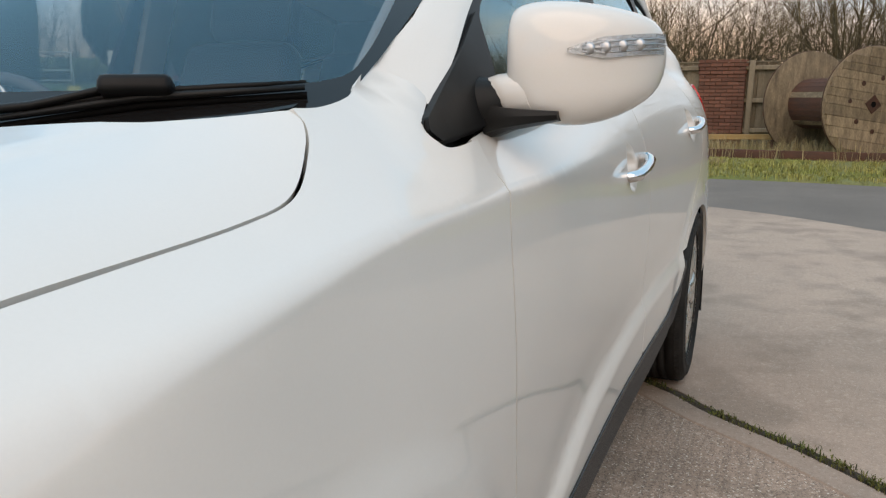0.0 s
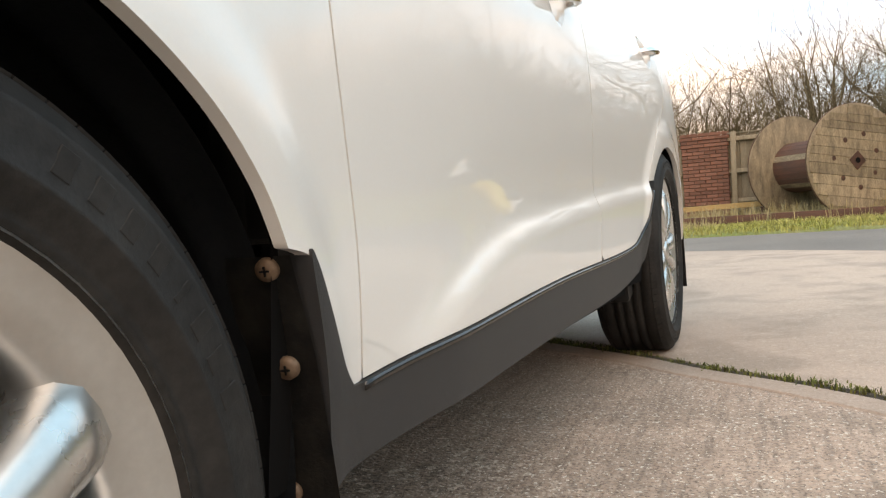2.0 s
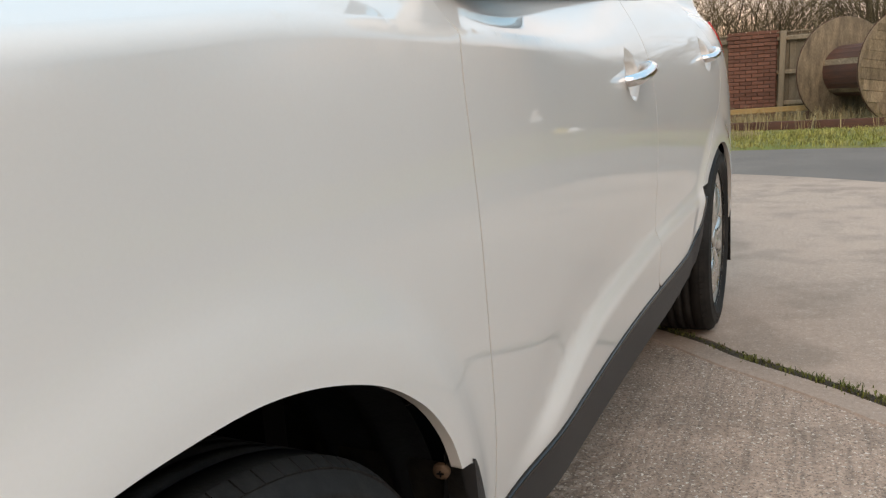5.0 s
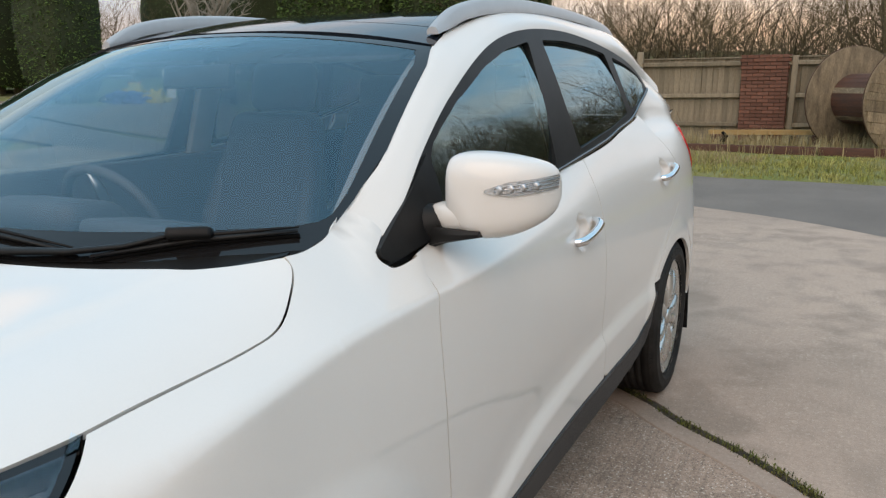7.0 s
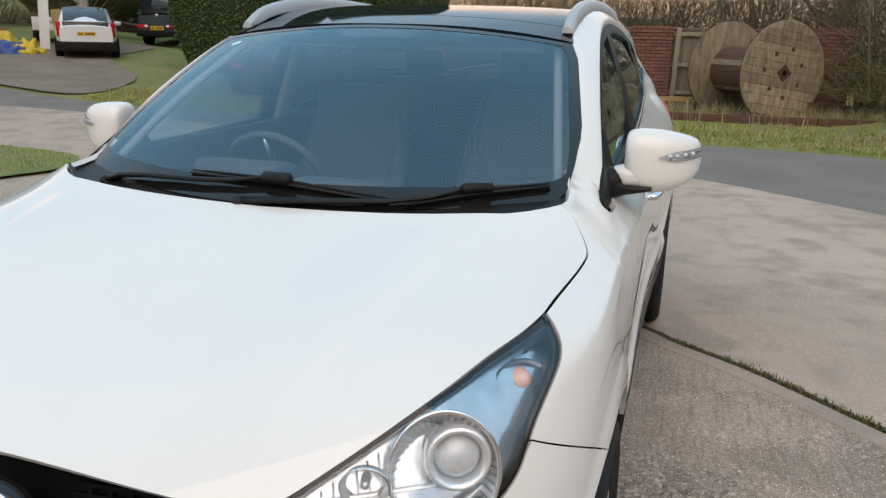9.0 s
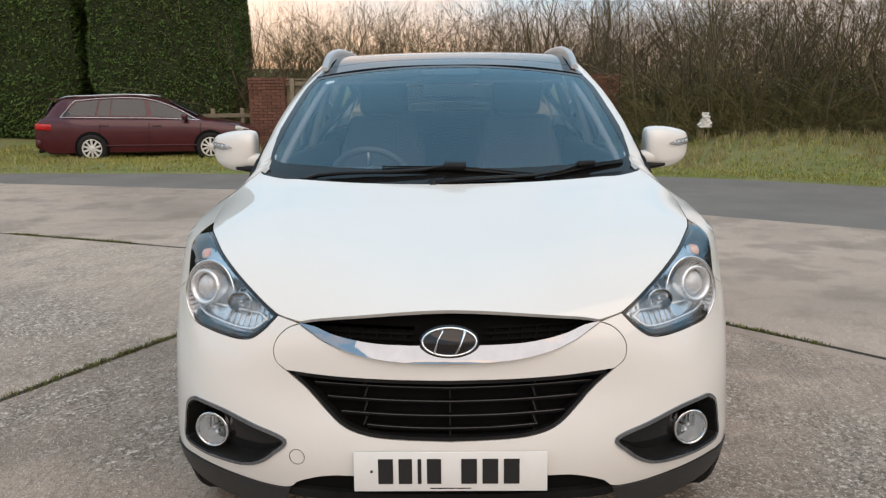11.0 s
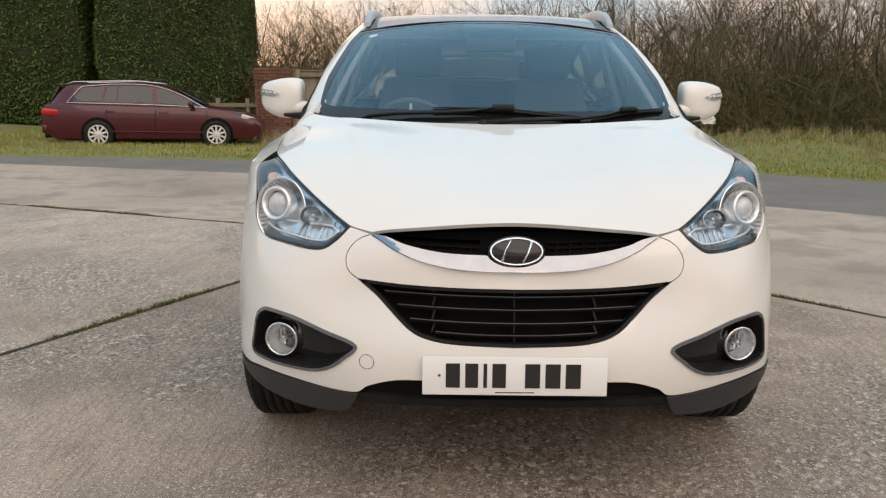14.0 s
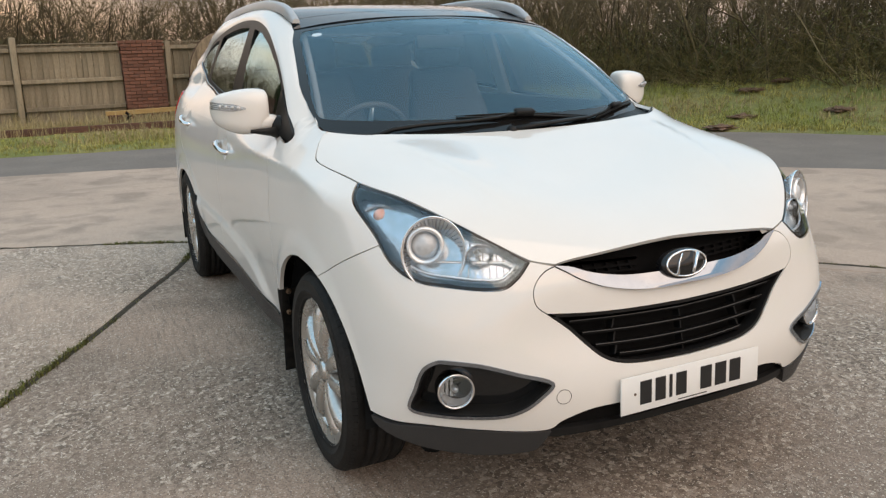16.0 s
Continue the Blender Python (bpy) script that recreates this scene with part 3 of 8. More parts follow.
def sheet(outline, holes=(), gap=0.03, lines=()):
    """Triangles over a region of the plane: its points, its faces and its border loops."""
    loops = [resample(np.array(o, float), gap) for o in (outline, *holes)]
    pts = np.concatenate(loops)
    edges, k = [], 0
    borders = []
    for o in loops:
        ids = list(range(k, k + len(o)))
        borders.append(ids)
        edges += list(zip(ids, ids[1:] + ids[:1]))
        k += len(o)
    lo, hi = pts.min(0), pts.max(0)
    gx, gy = np.meshgrid(np.arange(lo[0], hi[0], gap), np.arange(lo[1], hi[1], gap))
    gx[::2] += gap / 2
    g = np.stack([gx.ravel(), gy.ravel()], 1)
    ok = within(g, loops[0])
    for o in loops[1:]:
        ok &= ~within(g, o)
    g = g[ok]
    if len(g):
        near = np.concatenate([np.sqrt(((c[:, None] - pts[None]) ** 2).sum(-1)).min(1) for c in np.array_split(g, max(1, len(g) // 400))])
        g = g[near > 0.55 * gap]
    for line in lines:
        line = np.array(line, float)
        ok = within(line, loops[0])
        for o in loops[1:]:
            ok &= ~within(line, o)
        line = line[ok]
        if len(line):
            line = line[np.sqrt(((line[:, None] - pts[None]) ** 2).sum(-1)).min(1) > 0.25 * gap]
        if len(line) and len(g):
            g = g[np.sqrt(((g[:, None] - line[None]) ** 2).sum(-1)).min(1) > 0.35 * gap]
        g = np.concatenate([g, line])
    both = np.concatenate([pts, g])
    v, _, faces, orig, _, _ = delaunay_2d_cdt([Vector(map(float, p)) for p in both], edges, [], 0, 1e-7)
    v = np.array([tuple(p) for p in v])
    place = {}
    for i, o in enumerate(orig):
        for j in o:
            place[j] = i
    tri = np.array([f for f in faces if len(f) == 3])
    mid = v[tri].mean(1)
    ok = within(mid, loops[0])
    for o in loops[1:]:
        ok &= ~within(mid, o)
    return v, tri[ok], [[place[i] for i in ids] for ids in borders]


def normals(surface, v):
    e = 2e-3
    du = surface(v[:, 0] + e, v[:, 1]) - surface(v[:, 0] - e, v[:, 1])
    dv = surface(v[:, 0], v[:, 1] + e) - surface(v[:, 0], v[:, 1] - e)
    n = np.cross(du, dv)
    return n / np.maximum(np.linalg.norm(n, axis=1, keepdims=True), 1e-9)


def panel(name, outline, surface, material, parent, label="", holes=(), gap=0.03, thick=0.014, lift=0.0, seam=0.0, mirror=False, sign=1, lines=()):
    """A pressed panel: a region of a curved surface, with its edge turned in."""
    if seam:
        outline = inset(resample(np.array(outline, float), gap), seam)
    v, tri, borders = sheet(outline, holes, gap, lines)
    p, n = surface(v[:, 0], v[:, 1]), sign * normals(surface, v)
    p = p + lift * n
    flip = (-1, 1, 1) if mirror else (1, 1, 1)
    n_faces = [tuple(t) for t in tri]
    a, b, c = p[tri[0]]
    turned = np.dot(np.cross(b - a, c - a), n[tri[0][0]]) < 0
    verts, norm, faces = [p], [n], [t[::-1] if turned else t for t in n_faces]
    k = len(p)
    for ids in borders if thick else ():
        q, m = p[ids], n[ids]
        verts += [q, q - thick * m]
        side = np.roll(q, -1, axis=0) - np.roll(q, 1, axis=0)
        out = np.cross(side, m)
        out /= np.maximum(np.linalg.norm(out, axis=1, keepdims=True), 1e-9)
        norm += [out, out]
        j = len(ids)
        for i in range(j):
            f = (k + i, k + (i + 1) % j, k + j + (i + 1) % j, k + j + i)
            faces.append(f)
        k += 2 * j
    verts, norm = np.concatenate(verts) * flip, np.concatenate(norm) * flip
    if mirror:
        faces = [f[::-1] for f in faces]
    me = bpy.data.meshes.new(name)
    me.from_pydata(verts.tolist(), [], [list(map(int, f)) for f in faces])
    me.update()
    # Set the rim's faces and normals the way they look.
    flat = np.zeros(len(faces), bool)
    me.polygons.foreach_set("use_smooth", np.ones(len(faces), bool))
    fn = np.zeros(3 * len(faces))
    me.polygons.foreach_get("normal", fn)
    fn = fn.reshape(-1, 3)
    loop_n = []
    nt = len(tri)
    for i, f in enumerate(faces):
        for j in f:
            loop_n.append(norm[j] if i < nt else (norm[j] if norm[j] @ fn[i] > 0 else -norm[j]))
    me.normals_split_custom_set(np.array(loop_n).tolist())
    me.materials.append(material)
    return part(name, me, material, parent, label)


def strip(bm, rows, close=False):
    """Quads between lines of points of one length."""
    rows = [[bm.verts.new(p) for p in r] for r in rows]
    for a, b in zip(rows, rows[1:]):
        for i in range(len(a) if close else len(a) - 1):
            j = (i + 1) % len(a)
            bm.faces.new((a[i], a[j], b[j], b[i]))
    return bm


def mirrored(bm):
    bmesh.ops.scale(bm, vec=(-1, 1, 1), verts=bm.verts)
    bmesh.ops.reverse_faces(bm, faces=bm.faces)
    return bm

# ---- the white car: its surfaces ----


def front(a, z):
    """The skin across the nose: a is the way round from its centre, to the car's left above nought."""
    a, z = np.asarray(a, float), np.asarray(z, float)
    p = skin(NOSE + np.abs(a), z)
    p[..., 0] = np.where(a < 0, -p[..., 0], p[..., 0])
    return p


def both(half):
    """A closed line about the nose's centre from its left half, given from the bottom middle to the top middle."""
    h = np.array(half, float)
    return np.concatenate([h, (h * (-1, 1))[::-1]])


def sz(points, n=6):
    return curve2(points, n)


# The lid over the engine: its edge lies on the skin, and an even crown spans it.
LAMP_TOP = [(-1.0, 0.829), (-0.895, 0.880), (-0.745, 0.934), (-0.61, 0.968), (-0.46, 0.995), (-0.265, 1.013)]
LID_SEAM = [(-0.265, 1.013), (-0.12, 1.028), (0.0, 1.041), (0.075, 1.056), (0.15, 1.090), (0.19, 1.115), (0.200, 1.133)]
GRILLE_TOP = [(-1.501, 0.846), (-1.347, 0.844), (-1.212, 0.837), (-1.126, 0.827), (-1.075, 0.812)]
_edge2 = np.concatenate([sz(GRILLE_TOP), sz([GRILLE_TOP[-1], LAMP_TOP[0]]), sz(LAMP_TOP)[1:], sz(LID_SEAM)[1:]])
_edge = skin(_edge2[:, 0], _edge2[:, 1])


_rear = spline([0, 0.3, 0.5, 0.6, 0.68, 0.736, 0.80], [0.036, 0.050, 0.072, 0.098, 0.147, 0.205, 0.30])


def lid_rear(x):
    return _rear(np.abs(np.asarray(x, float)))


_mid = spline([-0.785, -0.72, -0.60, -0.40, -0.15, 0.045], [0.848, 0.884, 0.930, 0.990, 1.052, 1.100])


def _terms(x, y):
    x, y = np.asarray(x, float), np.asarray(y, float) + 0.35
    return np.stack([x ** (2 * i) * y**j for i in range(4) for j in range(6 - i)], -1)


_my = np.linspace(-0.785, 0.045, 30)
_rx = np.linspace(0, 0.70, 12)
_know = [(_edge[:, 0], _edge[:, 1], _edge[:, 2], 2.0), (0 * _my, _my, _mid(_my), 1.0), (_rx, lid_rear(_rx), 1.100 + 0.010 * (_rx / 0.7) ** 2 + 0.02 * (_rx / 0.7) ** 6, 1.0)]
_a = np.concatenate([w * _terms(x, y) for x, y, z, w in _know] + [0.01 * np.eye(18)])
_b = np.concatenate([w * z for x, y, z, w in _know] + [np.zeros(18)])
_lid = np.linalg.lstsq(_a, _b, rcond=None)[0]


def lid(x, y):
    """The bonnet, with the two soft creases that run back from the lamps."""
    x, y = np.asarray(x, float), np.asarray(y, float)
    line = 0.40 + 0.22 * (y + 0.75)
    z = _terms(x, y) @ _lid
    fade = step(-0.74, -0.45, y) * (1 - step(-0.1, 0.06, y) * 0.6)
    z = z + fade * 0.007 * (1 - step(-0.02, 0.05, np.abs(x) - line)) * step(-0.30, 0.0, np.abs(x) - line)
    return np.stack([x, y, z], -1)


def screen(u, v):
    """The windscreen: u across from -1 to 1, v from its foot to its head."""
    u, v = np.asarray(u, float), np.asarray(v, float)
    foot = np.stack([0.742 * u, 0.085 + 0.245 * u * u, 1.118 + 0.018 * u * u], -1)
    head = np.stack([0.618 * u, 0.895 + 0.055 * u * u, 1.555 - 0.048 * u * u], -1)
    p = foot + (head - foot) * v[..., None]
    out = np.array([0, -0.47, 0.88])
    return p + ((0.042 - 0.022 * u**4) * 4 * v * (1 - v))[..., None] * out


_belt = spline([0.3, 0.6, 1.5, 2.2, 2.8, 3.3], [0.79, 0.80, 0.802, 0.804, 0.788, 0.720])


def flank(y, z):
    """The glazed side above the belt."""
    y, z = np.asarray(y, float), np.asarray(z, float)
    haunch = 0.080 * step(2.62, 3.2, y) * (1 - step(1.26, 1.48, z))
    return np.stack([_belt(y) - 0.30 * (z - 1.19) - 0.12 * np.maximum(z - 1.19, 0) ** 2 + haunch, y, z], -1)


_ridge = spline([0.88, 1.1, 1.4, 1.8, 2.3, 2.8, 3.15, 3.35], [1.555, 1.600, 1.640, 1.656, 1.651, 1.624, 1.578, 1.535])
_eaves = spline([0.90, 1.1, 1.5, 2.0, 2.6, 3.0, 3.35], [0.615, 0.603, 0.600, 0.600, 0.590, 0.570, 0.525])
_drop = spline([0.88, 1.1, 1.6, 2.4, 3.0, 3.35], [0.048, 0.034, 0.018, 0.014, 0.020, 0.045])


def roof(u, y):
    """The roof: u across from -1 to 1 between its gutters."""
    u, y = np.asarray(u, float), np.asarray(y, float)
    return np.stack([u * _eaves(y), y + 0.055 * u * u * (1 - step(0.9, 1.6, y)), _ridge(y) - _drop(y) * np.abs(u) ** 2.6], -1)


# ---- the white car: its panels ----
DROP = -0.026
car = thing("car", pose(0, 0, DROP), "white compact SUV with a black glass roof, parked on concrete", "car")

ARCH_F = [(0.350, 0.527), (0.318, 0.580), (0.262, 0.638), (0.185, 0.688), (0.10, 0.721), (0.02, 0.738), (-0.06, 0.740), (-0.14, 0.733), (-0.225, 0.712), (-0.300, 0.671), (-0.360, 0.615), (-0.407, 0.552), (-0.448, 0.480), (-0.476, 0.420), (-0.495, 0.368)]
LAMP_LOW = [(-1.0, 0.829), (-0.956, 0.784), (-0.90, 0.760), (-0.76, 0.768), (-0.65, 0.780), (-0.56, 0.820), (-0.478, 0.888), (-0.345, 0.968), (-0.265, 1.013)]
DOOR_FRONT = [(0.505, 0.384), (0.495, 0.500), (0.483, 0.585), (0.466, 0.700), (0.455, 0.800), (0.447, 0.880), (0.445, 0.970), (0.460, 1.040), (0.490, 1.088)]
SILL_TOP = [(0.505, 0.384), (0.68, 0.392), (0.93, 0.400), (1.30, 0.409), (1.77, 0.413), (2.04, 0.424), (2.14, 0.448), (2.21, 0.490), (2.25, 0.545), (2.275, 0.585)]
B_SEAM = [(1.68, 0.412), (1.665, 0.56), (1.637, 0.75), (1.620, 0.90), (1.622, 1.0), (1.64, 1.09), (1.662, 1.168)]
REAR_EDGE = [(2.275, 0.585), (2.32, 0.645), (2.395, 0.715), (2.49, 0.785), (2.61, 0.850), (2.66, 0.90), (2.685, 0.97), (2.67, 1.08), (2.60, 1.19), (2.55, 1.275)]

# The front bumper reaches from wheel to wheel in one moulding.
LOW_EDGE = [(-1.501, 0.405), (-1.24, 0.404), (-1.155, 0.399), (-1.08, 0.376), (-1.025, 0.349), (-0.84, 0.362), (-0.69, 0.368), (-0.590, 0.362), (-0.495, 0.368)]
BUMPER_SEAM = [(-0.205, 0.7195), (-0.30, 0.768), (-0.395, 0.814), (-0.505, 0.863)]
low_lamp = sz(LAMP_LOW)
k_seam = int(np.argmin(np.hypot(*(low_lamp - BUMPER_SEAM[-1]).T)))
arch = sz(ARCH_F)
k_arch = int(np.argmin(np.hypot(*(arch - BUMPER_SEAM[0]).T)))
CENTRE_SIDE = [(-1.075, 0.812), (-1.040, 0.800), (-1.012, 0.775), (-1.001, 0.744), (-1.010, 0.710), (-1.040, 0.686)]
half = np.concatenate([sz(LOW_EDGE), arch[::-1][1:len(arch) - k_arch], sz(BUMPER_SEAM), low_lamp[:k_seam][::-1], sz([LAMP_LOW[0], GRILLE_TOP[-1]])[1:], sz(CENTRE_SIDE)[1:]]) - (NOSE, 0)
GRILLE_LOW = [(-1.040, 0.686), (-1.10, 0.640), (-1.155, 0.588), (-1.205, 0.546), (-1.26, 0.524), (-1.34, 0.513), (-1.501, 0.508)]
FOG = [(-0.645, 0.415), (-0.665, 0.480), (-0.690, 0.540), (-0.725, 0.567), (-0.76, 0.572), (-0.85, 0.563), (-0.95, 0.532), (-1.045, 0.497), (-1.01, 0.456), (-0.965, 0.425), (-0.91, 0.408), (-0.82, 0.404), (-0.73, 0.404)]
fog_line = np.array(curve2(FOG, 5, closed=True)) - (NOSE, 0)
half = np.concatenate([half, sz(GRILLE_LOW)[1:] - (NOSE, 0)])
bumper_outline = both(half)
panel("front_bumper", inset(bumper_outline, 0.0015), front, PAINT, car, holes=[fog_line, fog_line * (-1, 1)], gap=0.022)
# The white band between the two grilles.
CHROME_LOW = [(-1.072, 0.811), (-1.11, 0.792), (-1.155, 0.768), (-1.232, 0.741), (-1.347, 0.722), (-1.501, 0.717)]
CHROME_TOP = [(-1.078, 0.813), (-1.125, 0.806), (-1.184, 0.787), (-1.289, 0.768), (-1.415, 0.762), (-1.501, 0.762)]
LOWER_TOP = [(-1.501, 0.667), (-1.34, 0.668), (-1.18, 0.674), (-1.040, 0.686)]
band = both(np.concatenate([sz(LOWER_TOP), sz(CENTRE_SIDE)[::-1][1:], sz(CHROME_LOW)[1:]]) - (NOSE, 0))
panel("grille_surround", inset(band, 0.0015), front, PAINT, car, gap=0.022)


def tilted(a, z):
    """The nose's skin leaning back towards the top, as the bright bar does."""
    a, z = np.asarray(a, float), np.asarray(z, float)
    p = front(a, z)
    p[..., 1] -= 0.015 * np.clip(1 - (np.abs(a) / 0.44) ** 3, 0, 1) * np.clip((0.775 - z) / 0.055, 0, 1) ** 1.2
    return p


chrome = both(np.concatenate([sz(CHROME_LOW)[::-1], sz(CHROME_TOP)]) - (NOSE, 0))
panel("chrome_bar", inset(chrome, 0.0008), tilted, BARCHROME, car, "polished chrome grille bar", gap=0.014, lift=0.004, thick=0.03)


def behind(surface, depth):
    """The same surface set in by that depth."""
    def deep(a, b):
        a, b = np.asarray(a, float), np.asarray(b, float)
        p = np.stack([a, b], -1).reshape(-1, 2)
        return (surface(p[:, 0], p[:, 1]) - depth * normals(surface, p)).reshape(a.shape + (3,))
    return deep


mouth = both(np.concatenate([sz(CHROME_TOP)[::-1], sz(GRILLE_TOP)[::-1]]) - (NOSE, 0))
grille = panel("upper_grille", inset(mouth, -0.010), behind(front, 0.085), VOID, car, "black honeycomb grille behind the badge", gap=0.03, thick=0)
for i, (low, high) in enumerate(((0.770, 0.778), (0.792, 0.800), (0.812, 0.820))):
    width = (0.34, 0.385, 0.405)[i]
    for side in (-1, 1):
        o = np.array([(0.10, low), (width, low + 0.012), (width, high + 0.012), (0.10, high)]) * (side, 1)
        panel("grille_bar", o, behind(front, 0.070), VOID, grille, gap=0.03, thick=0.012)
for side in (-1, 1):
    for k in range(7):
        x = 0.12 + 0.042 * k
        o = np.array([(x, 0.772), (x + 0.006, 0.772), (x + 0.014, 0.822), (x + 0.008, 0.822)]) * (side, 1)
        panel("grille_bar", o, behind(front, 0.072), VOID, grille, gap=0.03, thick=0.01)

mouth = both(np.concatenate([sz(GRILLE_LOW)[::-1], sz(LOWER_TOP)[::-1]]) - (NOSE, 0))
lower = panel("lower_grille", inset(mouth, -0.012), behind(front, 0.075), VOID, car, "black slatted lower grille", gap=0.04, thick=0)
rim = inset(mouth, 0.009)
panel("grille_frame", inset(mouth, 0.001), behind(front, 0.003), TRIM, lower, holes=[rim], gap=0.02, thick=0.05)
for z, w in ((0.640, 0.375), (0.605, 0.335), (0.568, 0.295), (0.534, 0.22)):
    o = [(-w - 0.012, z + 0.010), (w + 0.012, z + 0.010), (w, z), (-w, z)]
    panel("slat", sz([(-w - 0.010, z + 0.006), (-w / 2, z + 0.001), (0, z), (w / 2, z + 0.001), (w + 0.010, z + 0.006), (w + 0.006, z + 0.014), (w / 2, z + 0.008), (0, z + 0.007), (-w / 2, z + 0.008), (-w - 0.006, z + 0.014)], 3), behind(front, 0.024), VOID, lower, gap=0.03, thick=0.03)
    # A thin grey strip draws the slat's lit front edge; the slat itself is black.
    panel("slat_edge", sz([(-w - 0.009, z + 0.012), (-w / 2, z + 0.0058), (0, z + 0.0048), (w / 2, z + 0.0058), (w + 0.009, z + 0.012), (w + 0.008, z + 0.014), (w / 2, z + 0.008), (0, z + 0.007), (-w / 2, z + 0.008), (-w - 0.008, z + 0.014)], 3), behind(front, 0.021), SLAT_GLINT, lower, gap=0.03, thick=0.002)
for x in (-0.24, 0.0, 0.24):
    for low, high in ((0.515, 0.534), (0.545, 0.568), (0.580, 0.605), (0.617, 0.640), (0.650, 0.668)):
        panel("strut", [(x - 0.003, low), (x + 0.003, low), (x + 0.003 + 0.008 * np.sign(-x), high), (x - 0.003 + 0.008 * np.sign(-x), high)], behind(front, 0.030), TRIM, lower, gap=0.03, thick=0.03)

# The maker's badge: an oval with a slanted bright figure, left plain.
badge = part("badge", smooth(lathe(bmesh.new(), [(0.0, 0.014), (0.85, 0.014), (0.93, 0.010), (1.0, 0.0), (1.0, -0.02)], pose(0, -0.828, 0.774, 76, 0, 0) @ Matrix.Diagonal((0.083, 0.046, 1, 1)), 48)), GLOSS, car, "black oval badge with a chrome rim")
bm = bmesh.new()
m = pose(0, -0.828, 0.774, 76, 0, 0)
tube(bm, [m @ Vector((0.072 * math.cos(a), 0.037 * math.sin(a), 0.014)) for a in np.linspace(0, 2 * math.pi, 49)], 0.0035, 6, False)
part("badge_rim", smooth(bm), CHROME, badge)
bm = bmesh.new()
for pts, r in ((((-0.040, -0.028), (-0.030, 0.006), (-0.016, 0.030)), (0.010, 0.006, 0.008)), (((0.016, -0.030), (0.030, -0.006), (0.040, 0.028)), (0.008, 0.006, 0.010))):
    tube(bm, [m @ Vector((x, y, 0.015)) for x, y in pts], r, 8, True, 0.4)
part("badge_figure", smooth(bm), CHROME, badge)

# The registration plate: its writing stays plain bars.
plate = part("number_plate", boxed((0.520, 0.006, 0.111), pose(0, -0.886, 0.429, -2), 0.002), PLATE, car, "white front number plate")
x = -0.197
for k, w in enumerate((0.046, 0.042, 0.016, 0.044, 0.0, 0.048, 0.048, 0.048)):
    if w:
        part("plate_bar", boxed((w - 0.006, 0.002, 0.070), pose(x + w / 2, -0.8902, 0.431, -2)), INK, plate)
    x += (w or 0.030) + 0.009
part("plate_bar", boxed((0.11, 0.001, 0.003), pose(0.0, -0.8905, 0.382, -2)), TRIM, plate)
part("plate_screw", boxed((0.007, 0.002, 0.007), pose(-0.212, -0.8902, 0.431, -2), 0.002), BRASS, plate)

SKIRT_IN = [(-1.045, 0.345), (-1.02, 0.348), (-0.84, 0.359), (-0.69, 0.363), (-0.577, 0.352), (-0.500, 0.358)]
SKIRT_OUT = [(-0.500, 0.345), (-0.545, 0.318), (-0.616, 0.298), (-0.69, 0.285), (-0.84, 0.272), (-0.97, 0.278), (-1.01, 0.290), (-1.045, 0.345)]
for side in (False, True):
    panel("bumper_skirt", np.concatenate([sz(SKIRT_IN), sz(SKIRT_OUT)[1:-1]]), skin, CLADDING, car, "grey plastic bumper corner", gap=0.022, mirror=side, lift=0.004, thick=0.03)
slot = both(np.array([(0, 0.335), (0.25, 0.336), (0.42, 0.340), (0.455, 0.345), (0.42, 0.380), (0.345, 0.402), (0.26, 0.408), (0, 0.410)]))
panel("bumper_slot", slot, behind(front, 0.020), VOID, car, gap=0.03, thick=0)
lip = both(np.array([(0, 0.318), (0.25, 0.320), (0.44, 0.318), (0.475, 0.325), (0.47, 0.345), (0.44, 0.348), (0.25, 0.345), (0, 0.344)]))
panel("bumper_lip", lip, front, TRIM, car, gap=0.025, thick=0.05, lift=-0.004)
bm = bmesh.new()
circle = [(-0.423 + 0.0215 * math.cos(a), 0.452 + 0.0215 * math.sin(a)) for a in np.linspace(0, 2 * math.pi, 40)]
tube(bm, [front(np.array([a]), np.array([z]))[0] for a, z in circle], 0.0009, 5, False)
part("towing_cap_ring", smooth(bm), CLADDING, car)

